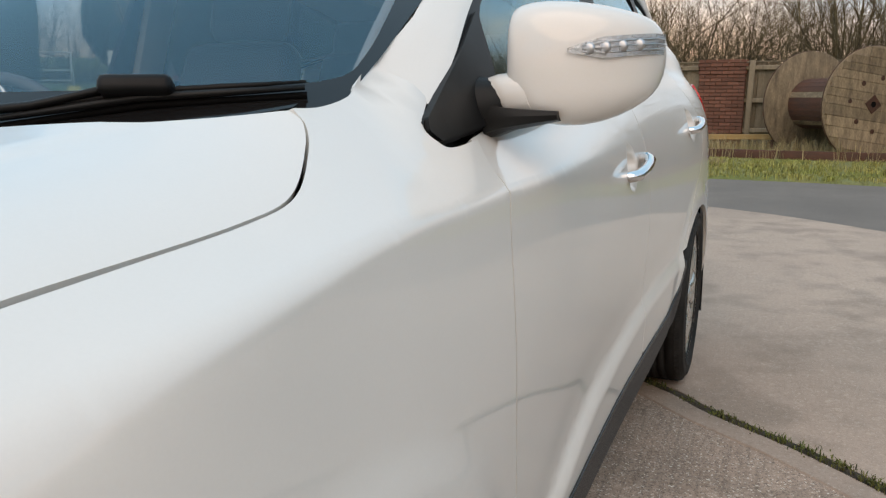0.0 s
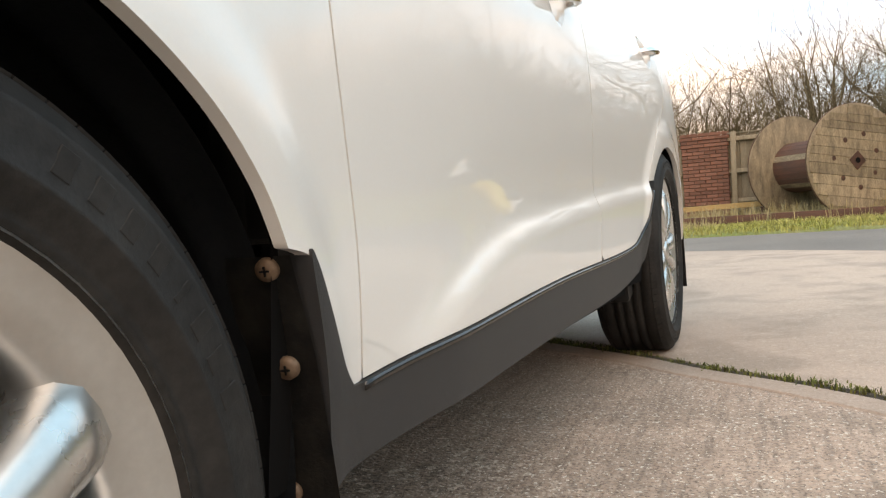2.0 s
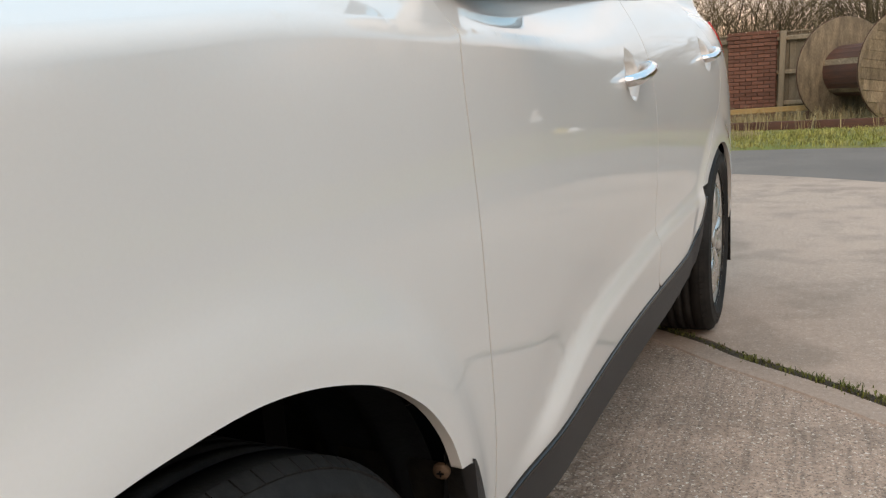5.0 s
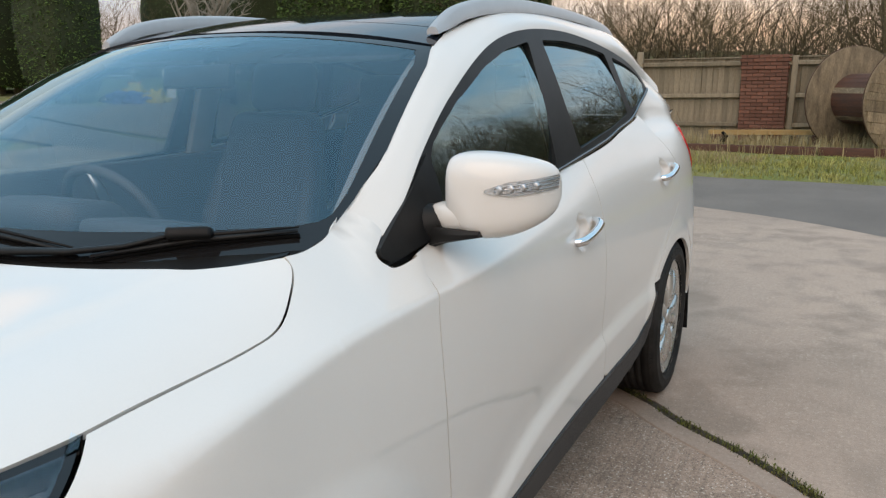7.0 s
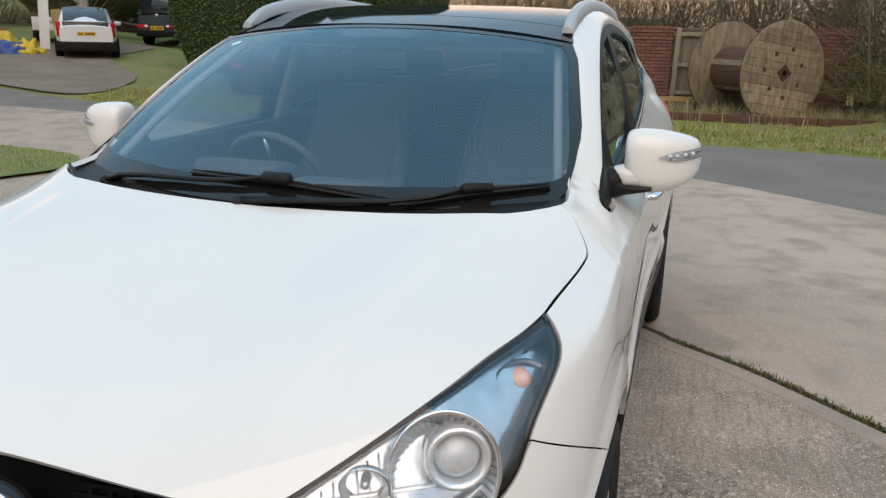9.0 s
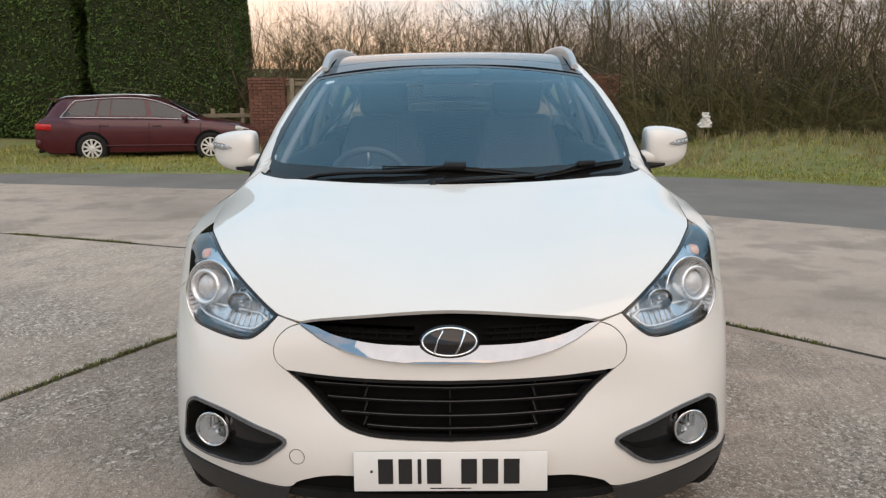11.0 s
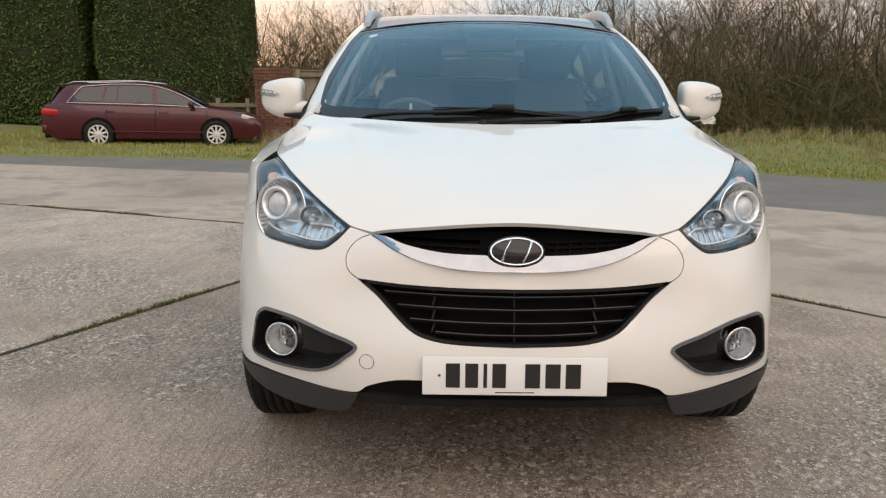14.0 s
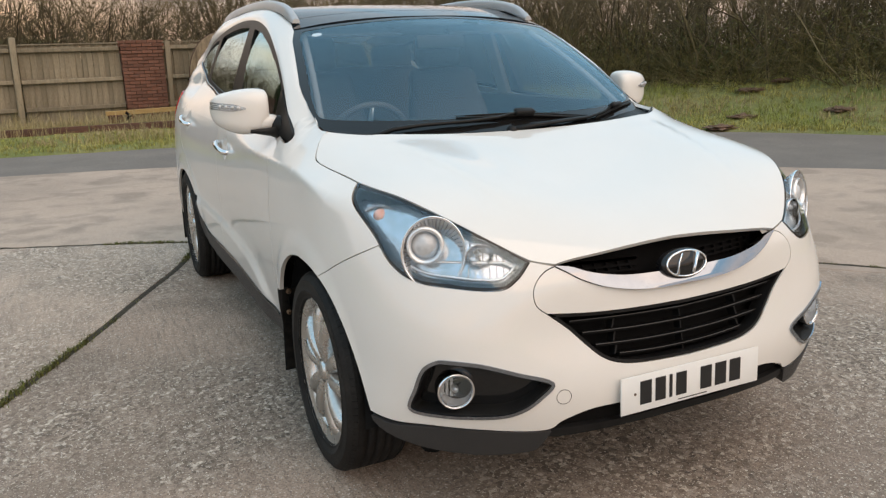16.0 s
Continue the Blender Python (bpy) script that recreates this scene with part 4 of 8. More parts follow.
# Fog lamps in their dark pockets with bright frames.
for side in (False, True):
    f = -1 if side else 1
    pocket = panel("fog_pocket", inset(np.array(curve2(FOG, 5, closed=True)), -0.012), behind(skin, 0.050), GLOSS, car, "black fog lamp pocket", gap=0.03, mirror=side, thick=0)
    o = np.array(curve2(FOG, 5, closed=True))
    panel("fog_frame", inset(o, -0.004), skin, BARCHROME, pocket, "thin bright fog lamp frame", holes=[inset(o, 0.006)], gap=0.02, mirror=side, lift=0.005, thick=0.008)
    panel("pocket_wall", inset(o, 0.002), skin, BLACK, pocket, holes=[inset(o, 0.009)], gap=0.02, mirror=side, lift=0.001, thick=0.055)
    m = pose(0.688 * f, -0.702, 0.477, 90, 0, 14 * f)
    lamp = part("fog_lamp", smooth(lathe(bmesh.new(), [(0.0, -0.05), (0.030, -0.045), (0.044, -0.01), (0.048, 0.012), (0.0465, 0.016)], m, 36)), LAMPSILVER, pocket, "round fog lamp with a chrome ring")
    part("lamp_ring", smooth(lathe(bmesh.new(), [(0.054, -0.03), (0.054, 0.010), (0.052, 0.016), (0.048, 0.016), (0.0465, 0.008)], m, 40)), CHROME, lamp)
    part("bulb", smooth(lathe(bmesh.new(), [(0.0, 0.006), (0.008, 0.004), (0.010, -0.04)], m, 12)), SATIN, lamp)
    for k_ in range(6):
        part("facet", boxed((0.009, 0.060 - 0.008 * abs(k_ - 2.5), 0.004), m @ pose(-0.032 + 0.0128 * k_, 0, -0.022 - 0.003 * (k_ % 2), 0, 10 * (k_ % 2) - 5), 0.001, 1), LAMPCHROME, lamp)
    ob = part("lens", smooth(lathe(bmesh.new(), [(0.047, 0.012), (0.030, 0.017), (0.0, 0.019)], m, 36)), LENS, lamp)
    ob.visible_shadow = False

# Bonnet.
lid_line = np.concatenate([_edge[:, :2], curve2([(a, float(lid_rear(a))) for a in (0.725, 0.70, 0.66, 0.60, 0.5, 0.4, 0.2, 0)], 4)])
panel("bonnet", inset(both(lid_line[::-1]), 0.0005), lid, PAINT, car, gap=0.028)

# Wings, doors and rear quarters.
wing_line = np.concatenate([sz(BUMPER_SEAM)[::-1], arch[:k_arch + 1][::-1], sz([(0.350, 0.527), (0.396, 0.512), (0.425, 0.462), (0.455, 0.415), (0.482, 0.384), (0.505, 0.384)])[1:], sz(DOOR_FRONT)[1:],
                            sz([(0.490, 1.089), (0.40, 1.082), (0.376, 1.090), (0.372, 1.108), (0.425, 1.140)])[1:], sz([(0.425, 1.140), (0.412, 1.170), (0.400, 1.192)])[1:], sz([(0.400, 1.192), (0.36, 1.166), (0.32, 1.146), (0.25, 1.134), (0.200, 1.133)])[1:], sz(LID_SEAM)[::-1][1:], low_lamp[k_seam:-1][::-1]])
sill = sz(SILL_TOP)
cut = int(np.argmin(np.abs(sill[:, 0] - 1.68)))
door_line = np.concatenate([sill[:cut], sz(B_SEAM), sz([(1.662, 1.168), (1.38, 1.148), (1.0, 1.125), (0.70, 1.106), (0.490, 1.088)])[1:], sz(DOOR_FRONT)[::-1][1:-1]])
rear_line = np.concatenate([sill[cut:], sz(REAR_EDGE)[1:], sz([(2.55, 1.275), (2.45, 1.256), (2.20, 1.226), (1.965, 1.194), (1.662, 1.168)])[1:], sz(B_SEAM)[::-1][1:-1]])
ARCH_R = [(2.64 + 0.388 * math.sin(a), HUB + 0.385 * math.cos(a)) for a in np.linspace(-1.0, 1.45, 26)]
quarter_line = np.concatenate([sz(REAR_EDGE)[3:], sz([(2.55, 1.275), (2.7, 1.285), (2.95, 1.290), (3.2, 1.285), (3.387, 1.27)])[1:], [(3.387, 0.40)], sz([(3.387, 0.40), (3.2, 0.39), (3.02, 0.39)])[1:], [p for p in ARCH_R[::-1] if p[0] > 2.36]])


def wing_skin(s, z):
    """The skin, flowing up into the foot of the windscreen pillar."""
    s, z = np.asarray(s, float), np.asarray(z, float)
    p = skin(s, z)
    over = 0.012 * np.logaddexp(0, (z - 1.055) / 0.012)
    edge = 0.738 - 0.27 * (z - 1.136)
    p[..., 0] = np.where((z > 1.125) & (s > 0.19), np.maximum(p[..., 0], edge), p[..., 0])
    p[..., 0] += 0.36 * over * step(-0.004, 0.055, 1.136 + 0.82 * (s - 0.33) - z) * step(0.20, 0.36, s)
    return p


def handle_hollow(y, z):
    """A shallow dish pressed into the door behind its handle."""
    def dished(s, t):
        s, t = np.asarray(s, float), np.asarray(t, float)
        p = skin(s, t)
        r = np.abs((s - y) / 0.078) ** 1.4 + np.abs((t - z - 0.10 * (s - y)) / 0.058) ** 1.4
        p[..., 0] -= 0.026 * (1 - step(0.45, 1.0, r))
        return p
    return dished


def handle(side, y, z, parent):
    """A grab handle: a bright bar that stands off its hollow on two feet."""
    f = -1 if side else 1
    x = float(skin(np.array([y]), np.array([z]))[0, 0])
    bm = bmesh.new()
    line = [(f * (x + dx), y + dy, z + 0.16 * dy) for dx, dy in ((-0.012, -0.100), (0.012, -0.096), (0.026, -0.075), (0.033, -0.02), (0.033, 0.03), (0.028, 0.075), (0.018, 0.098), (-0.008, 0.106))]
    tube(bm, line, [0.012, 0.013, 0.0135, 0.0125, 0.0125, 0.0145, 0.015, 0.012], 12, True, 1.0)
    return part("door_handle", smooth(bm, 50), CHROME, parent, "chrome grab handle")


def haunch_skin(s, z):
    """The rear quarter runs over into the glazed side at its top."""
    p = skin(s, z)
    w = step(1.16, 1.275, np.asarray(z, float))
    p[..., 0] += (flank(p[..., 1], z)[..., 0] + 0.002 - p[..., 0]) * w
    return p


_fs = np.arange(-0.26, 2.7, 0.016)
FOLDS = [np.stack([_fs[_fs < 1.2], crease_z(_fs[_fs < 1.2]) + d], 1) for d in (-0.016, -0.007, -0.002, 0.003, 0.009, 0.018)]
_ls = np.arange(0.56, 2.4, 0.02)
FOLDS += [np.stack([_ls, ledge_z(_ls) + d], 1) for d in (-0.030, -0.012, 0.008, 0.028, 0.050)]
_ra = np.linspace(0, 2 * math.pi, 25)[:-1]
for _y, _z in ((1.395, 0.975), (2.480, 1.042)):
    for _k in (0.45, 0.62, 0.80, 0.95, 1.10):
        _c, _s = np.cos(_ra), np.sin(_ra)
        _m = (_k / (np.abs(_c) ** 1.4 + np.abs(_s) ** 1.4)) ** (1 / 1.4)
        FOLDS.append(np.stack([_y + 0.078 * _m * _c, _z + 0.058 * _m * _s + 0.0078 * _m * _c], 1))
for side in (False, True):
    panel("front_wing", wing_line, wing_skin, PAINT, car, gap=0.022, lines=FOLDS, mirror=side, seam=0.0018)
    door = panel("front_door", door_line, handle_hollow(1.395, 0.975), PAINT, car, gap=0.020, lines=FOLDS, mirror=side, seam=0.0018)
    handle(side, 1.405, 0.976, door)
    door = panel("rear_door", rear_line, handle_hollow(2.480, 1.042), PAINT, car, gap=0.020, lines=FOLDS, mirror=side, seam=0.0018)
    handle(side, 2.490, 1.042, door)
    panel("rear_quarter", quarter_line, haunch_skin, PAINT, car, gap=0.03, mirror=side, seam=0.0018)
    # Sill cladding with its pale upper edge, and the rear arch's dark lip.
    SILL_LOW = [(2.13, 0.345), (1.83, 0.313), (1.30, 0.308), (0.93, 0.306), (0.50, 0.300), (0.43, 0.288)]
    clad = np.concatenate([inset(sz(SILL_TOP[:9]), 0)[0:], [(2.24, 0.52), (2.235, 0.46), (2.19, 0.38)], sz(SILL_LOW), sz([(0.425, 0.31), (0.412, 0.41), (0.384, 0.518), (0.396, 0.512), (0.424, 0.462), (0.454, 0.413), (0.482, 0.384)])])
    moulding = panel("sill_cladding", clad, skin, CLADDING, car, "dark grey plastic sill moulding", gap=0.025, mirror=side, lift=0.003, thick=0.04)
    q = skin(sill[:, 0], sill[:, 1] - 0.006)
    f = -1 if side else 1
    part("top_edge", smooth(tube(bmesh.new(), [(f * (a + 0.001), b, c) for a, b, c in q], 0.0055, 8)), GLOSS, moulding, "smooth upper edge of the moulding")
    part("sill_end", boxed((0.16, 0.07, 0.13), pose(f * 0.80, 2.205, 0.318, 12), 0.012, 2), BLACK, moulding)
    # A near-black sheet stands in for the shade beneath the sill.
    under = np.array([(0.40, 0.272), (2.2, 0.272), (2.2, 0.33), (1.24, 0.31), (0.40, 0.30)])
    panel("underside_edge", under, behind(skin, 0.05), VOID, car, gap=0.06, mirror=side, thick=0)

# Tail: the wrap-round end panel, lamps, tailgate and rear glass.


def tail(a, z):
    a, z = np.asarray(a, float), np.asarray(z, float)
    p = skin(TAIL - np.abs(a), z)
    p[..., 0] = np.where(a < 0, -p[..., 0], p[..., 0])
    return p


panel("tailgate", both(np.array([(0, 0.72), (0.55, 0.72), (0.60, 0.80), (0.58, 1.24), (0, 1.25)])), tail, PAINT, car, gap=0.05, sign=-1)
panel("rear_bumper", both(np.array([(0, 0.36), (0.45, 0.36), (0.80, 0.40), (0.828, 0.70), (0.62, 0.72), (0.56, 0.71), (0, 0.71)])), tail, PAINT, car, gap=0.05, sign=-1)
for side in (False, True):
    lamp_line = np.array([(3.16, 1.00), (3.33, 0.95), (3.50, 0.91), (3.62, 0.91), (3.62, 1.14), (3.45, 1.20), (3.25, 1.205), (3.08, 1.19), (3.05, 1.13)])
    panel("tail_lamp", lamp_line, skin, REDLAMP, car, "red wraparound tail lamp", gap=0.03, mirror=side, lift=0.006)
    panel("tail_corner", np.array([(3.385, 0.70), (3.60, 0.72), (3.62, 1.26), (3.385, 1.27)]), skin, PAINT, car, gap=0.04, mirror=side, lift=-0.002)

# Glazed sides: black frames, panes and pillars.
DLO_TOP = [(0.372, 1.113), (0.450, 1.152), (0.536, 1.207), (0.645, 1.282), (0.820, 1.378), (1.080, 1.486), (1.300, 1.546), (1.555, 1.579), (1.850, 1.588), (2.130, 1.574), (2.400, 1.544), (2.620, 1.512), (2.850, 1.469), (2.965, 1.432)]
DLO_LOW = [(2.965, 1.432), (2.930, 1.384), (2.760, 1.331), (2.450, 1.259), (2.200, 1.229), (1.965, 1.197), (1.380, 1.152), (1.000, 1.132), (0.700, 1.112), (0.470, 1.088), (0.385, 1.083), (0.368, 1.095), (0.372, 1.113)]
PANE_F = [(0.650, 1.137), (0.648, 1.244), (0.690, 1.290), (0.860, 1.370), (1.090, 1.456), (1.300, 1.510), (1.497, 1.538), (1.462, 1.352), (1.425, 1.168), (1.000, 1.146)]
PANE_R = [(1.690, 1.196), (1.660, 1.382), (1.628, 1.548), (1.850, 1.554), (2.100, 1.544), (2.330, 1.522), (2.375, 1.402), (2.415, 1.284), (2.150, 1.244)]
PANE_Q = [(2.495, 1.298), (2.460, 1.407), (2.425, 1.512), (2.640, 1.484), (2.880, 1.438), (2.905, 1.407), (2.840, 1.374), (2.680, 1.327)]


def bowed(y, z):
    """The side glass: the flank with a little more bow from belt to gutter."""
    p = flank(y, z)
    p[..., 0] += 0.020 * (1 - ((np.asarray(z) - 1.35) / 0.2) ** 2) - 0.014
    return p


def rounded(points, n=4):
    """A closed line of straight runs whose corners are cut round."""
    p = np.array(points, float)
    out = []
    for a, b, c in zip(np.roll(p, 1, axis=0), p, np.roll(p, -1, axis=0)):
        u, w = (a - b), (c - b)
        r = 0.25 * min(np.hypot(*u), np.hypot(*w), 0.08)
        s, e = b + u / np.hypot(*u) * r, b + w / np.hypot(*w) * r
        out += [(1 - t) ** 2 * s + 2 * t * (1 - t) * b + t * t * e for t in np.linspace(0, 1, n)]
    return np.array(out)


for side in (False, True):
    frame_line = np.concatenate([sz(DLO_TOP, 4), sz(DLO_LOW, 4)[1:-1]])
    panes = [rounded(p) for p in (PANE_F, PANE_R, PANE_Q)]
    side_frame = panel("window_frame", frame_line, flank, TRIM, car, "black side window surround", holes=panes, gap=0.03, mirror=side, thick=0.02)
    for k, o in enumerate(panes):
        ob = panel("side_window", inset(o, -0.004), bowed, (DARKGLASS if k else FRONTGLASS), car, "tinted side window", gap=0.04, mirror=side, lift=-0.005, thick=0)
        ob.visible_shadow = False
    # A bright weather strip runs along the belt.
    bm = bmesh.new()
    f = -1 if side else 1
    belt = sz([(0.56, 1.100), (1.0, 1.130), (1.38, 1.153), (1.965, 1.201), (2.2, 1.233), (2.45, 1.263), (2.76, 1.335), (2.92, 1.380)], 6)
    q = flank(belt[:, 0], belt[:, 1])
    tube(bm, [(f * (a + 0.004), b, c) for a, b, c in q], 0.0065, 8, True)
    part("belt_strip", smooth(bm), GLOSS, side_frame)
    # Mirror foot: the black corner in front of the pane.
    foot_line = np.array([(0.372, 1.100), (0.400, 1.086), (0.480, 1.093), (0.640, 1.108), (0.655, 1.19), (0.648, 1.276), (0.536, 1.204), (0.376, 1.116)])
    panel("mirror_corner", rounded(foot_line), flank, TRIM, car, gap=0.025, mirror=side, lift=0.006, thick=0.012)

# Roof pillars and gutters: one white sweep from the wing to the tail.
outer = sz([(0.415, 1.1335)] + DLO_TOP[1:] + [(3.08, 1.408), (3.20, 1.352)], 6)
outer3 = flank(outer[:, 0], outer[:, 1])
arcs = np.r_[0, np.cumsum(np.linalg.norm(np.diff(outer3, axis=0), axis=1))]
pillar_v = np.linspace(0.105, 1, 14)
inner3 = np.concatenate([screen(1 + 0.044 * step(0.04, 0.36, pillar_v) * (1 - 0.5 * step(0.84, 1.0, pillar_v)), pillar_v), roof(np.ones(20), np.linspace(0.98, 3.28, 20))])
arci = np.r_[0, np.cumsum(np.linalg.norm(np.diff(inner3, axis=0), axis=1))]
# Pair the two edges by their place along the car.
ny = np.linspace(0, 1, 60)
o_pts = np.stack([np.interp(ny, arcs / arcs[-1], outer3[:, k]) for k in range(3)], -1)
i_y = np.interp(ny, [0, 0.35, 1], [0, 0.33, 1])
i_pts = np.stack([np.interp(i_y, arci / arci[-1], inner3[:, k]) for k in range(3)], -1)
for side in (False, True):
    rows, lining = [], []
    for t in np.linspace(0, 1, 9):
        p = o_pts + (i_pts - o_pts) * t
        along = np.gradient(p, axis=0)
        up = np.cross(i_pts - o_pts, along)
        up /= np.linalg.norm(up, axis=1, keepdims=True)
        up *= np.sign((up * (1.0, -0.4, 0.8)).sum(1, keepdims=True))
        rows.append(p + up * ((0.008 + 0.006 * step(0.25, 0.40, ny) + 0.014 * step(0.60, 0.85, ny)) * np.clip(ny / 0.10, 0, 1) * (1 - (2 * t - 1) ** 4) - 0.004 * np.clip(1 - ny / 0.03, 0, 1))[:, None])
        lining.append(p - up * 0.016)
    bm = strip(bmesh.new(), [[tuple(q) for q in r] for r in rows])
    if side:
        mirrored(bm)
    bmesh.ops.recalc_face_normals(bm, faces=bm.faces)
    part("roof_pillar", smooth(bm, 60), PAINT, car, "white windscreen pillar and roof edge")
    bm = strip(bmesh.new(), [[tuple(q) for q in r] for r in lining])
    if side:
        mirrored(bm)
    bmesh.ops.recalc_face_normals(bm, faces=bm.faces)
    part("pillar_lining", smooth(bm, 60), LINING, car, "grey cloth pillar lining")
    # Rear pillar behind the last pane.
    back = np.concatenate([sz([(2.45, 1.259), (2.760, 1.331), (2.930, 1.384), (2.965, 1.432)]), sz([(2.965, 1.432), (3.08, 1.408), (3.20, 1.352)])[1:], sz([(3.25, 1.32), (3.30, 1.26)]), sz([(3.30, 1.26), (2.9, 1.26), (2.52, 1.27)])[1:-1]])
    panel("rear_pillar", back, flank, PAINT, car, gap=0.03, mirror=side, lift=0.002, thick=0.01)

# Black glass roof in two leaves, with a dark header.
panel("roof_panel", [(-1.03, 0.905), (1.03, 0.905), (1.0, 1.06), (-1.0, 1.06)], roof, ROOFGLASS, car, "gloss black roof header", gap=0.06, seam=0.001, sign=1)
panel("roof_glass", [(-0.985, 1.064), (0.985, 1.064), (0.985, 1.95), (-0.985, 1.95)], roof, ROOFGLASS, car, "black glass sunroof", gap=0.06, seam=0.001)
panel("roof_glass", [(-0.985, 1.956), (0.985, 1.956), (0.985, 2.85), (-0.985, 2.85)], roof, ROOFGLASS, car, "black glass roof panel", gap=0.06, seam=0.001)
panel("roof_spoiler", [(-0.99, 2.85), (0.99, 2.85), (0.96, 3.34), (-0.96, 3.34)], roof, PAINT, car, "white roof spoiler", gap=0.06, seam=0.001, thick=0.03)
rail_top = spline([1.02, 1.10, 1.20, 1.34, 1.50, 1.70, 2.00, 2.30, 2.60, 2.72, 2.80, 2.86], [1.560, 1.604, 1.634, 1.656, 1.671, 1.680, 1.682, 1.675, 1.660, 1.645, 1.622, 1.596])
for side in (-1, 1):
    y = np.linspace(1.02, 2.86, 60)
    top = rail_top(y)
    deep = np.interp(y, [1.02, 1.10, 1.35, 1.7, 2.3, 2.66, 2.86], [0.020, 0.046, 0.046, 0.042, 0.040, 0.044, 0.020])
    section = [(0.000, 0.000), (0.011, -0.003), (0.016, -0.011), (0.019, -1.0), (-0.015, -1.0), (-0.016, -0.011), (-0.011, -0.003)]
    rows = [[(side * (0.600 - 0.012 * float(step(2.3, 2.86, b)) + dx), b, t_ + (dz if dz > -0.5 else -h)) for b, t_, h in zip(y, top, deep)] for dx, dz in section]
    bm = strip(bmesh.new(), rows + [rows[0]])
    bmesh.ops.remove_doubles(bm, verts=bm.verts, dist=1e-5)
    bmesh.ops.holes_fill(bm, edges=[e for e in bm.edges if e.is_boundary])
    bmesh.ops.recalc_face_normals(bm, faces=bm.faces)
    rail = part("roof_rail", smooth(bm, 50), RAILSILVER, car, "satin silver roof rail")
    for y0, y1 in ((1.02, 1.30), (2.62, 2.86)):
        yy = np.linspace(y0, y1, 12)
        bm = strip(bmesh.new(), [[(side * 0.598, b, float(rail_top(b)) - 0.012) for b in yy], [(side * 0.598, b, float(roof(0.99, b)[2]) - 0.012) for b in yy]])
        bmesh.ops.solidify(bm, geom=bm.faces[:], thickness=0.024)
        bmesh.ops.recalc_face_normals(bm, faces=bm.faces)
        part("rail_foot", bm, RAILSILVER, rail)


def rear_screen(u, v):
    u, v = np.asarray(u, float), np.asarray(v, float)
    low = np.stack([0.60 * u, 3.46 - 0.10 * u * u, 1.245 + 0 * u], -1)
    top = np.stack([0.50 * u, 3.30 - 0.05 * u * u, 1.50 - 0.03 * u * u], -1)
    return low + (top - low) * v[..., None]


ob = panel("rear_window", [(-1, 0), (1, 0), (1, 1), (-1, 1)], rear_screen, DARKGLASS, car, "tinted rear window", gap=0.15, thick=0, sign=-1)
ob.visible_shadow = False

# Windscreen: clear pane, black printed border, cowl and wipers.
clear = np.concatenate([curve2([(-0.998, 0.30), (-0.990, 0.14), (-0.955, 0.066), (-0.80, 0.050), (-0.5, 0.047), (0, 0.050), (0.5, 0.047), (0.80, 0.050), (0.955, 0.066), (0.990, 0.14), (0.998, 0.30)], 5), curve2([(0.998, 0.86), (0.972, 0.940), (0.88, 0.962), (0, 0.968), (-0.88, 0.962), (-0.972, 0.940), (-0.998, 0.86)], 5)])
ob = panel("windscreen", clear, screen, SCREEN, car, "clear windscreen", gap=0.05, thick=0)
ob.visible_shadow = False
border = np.array([(-1.045, 0.36), (-1.015, 0.14), (-0.99, 0.02), (-0.955, -0.035), (0.955, -0.035), (0.99, 0.02), (1.015, 0.14), (1.045, 0.36), (1.045, 0.86), (1.022, 1.0), (-1.022, 1.0), (-1.045, 0.86)])
panel("screen_border", resample(border, 0.08), screen, GLOSS, car, "black printed windscreen border", holes=[clear], gap=0.05, thick=0, lift=0.001)
sensor = [(-0.25, 0.962), (0.25, 0.962), (0.19, 0.88), (-0.15, 0.88)]
panel("mirror_patch", rounded(sensor), screen, TRIM, car, gap=0.05, thick=0, lift=-0.003)
cx = np.linspace(-0.735, 0.735, 31)
front_line = np.stack([cx, lid_rear(cx) + 0.004, lid(cx, lid_rear(cx))[:, 2] - 0.010 + 0.012 * step(0.62, 0.735, np.abs(cx))], -1)
low_line = front_line + (0, 0.035, -0.022)
back_line = screen(cx / 0.742, np.full(31, -0.01)) - (0, 0.0, 0.004)
back_line[:, 1] = np.maximum(back_line[:, 1], low_line[:, 1] + 0.008)
bm = strip(bmesh.new(), [front_line, front_line + (0, 0.010, 0.004), (front_line + low_line) / 2 + (0, 0, 0.002), low_line, (low_line + back_line) / 2, back_line])
part("cowl", smooth(bm, 60), BLACK, car, "black plastic scuttle below the windscreen")


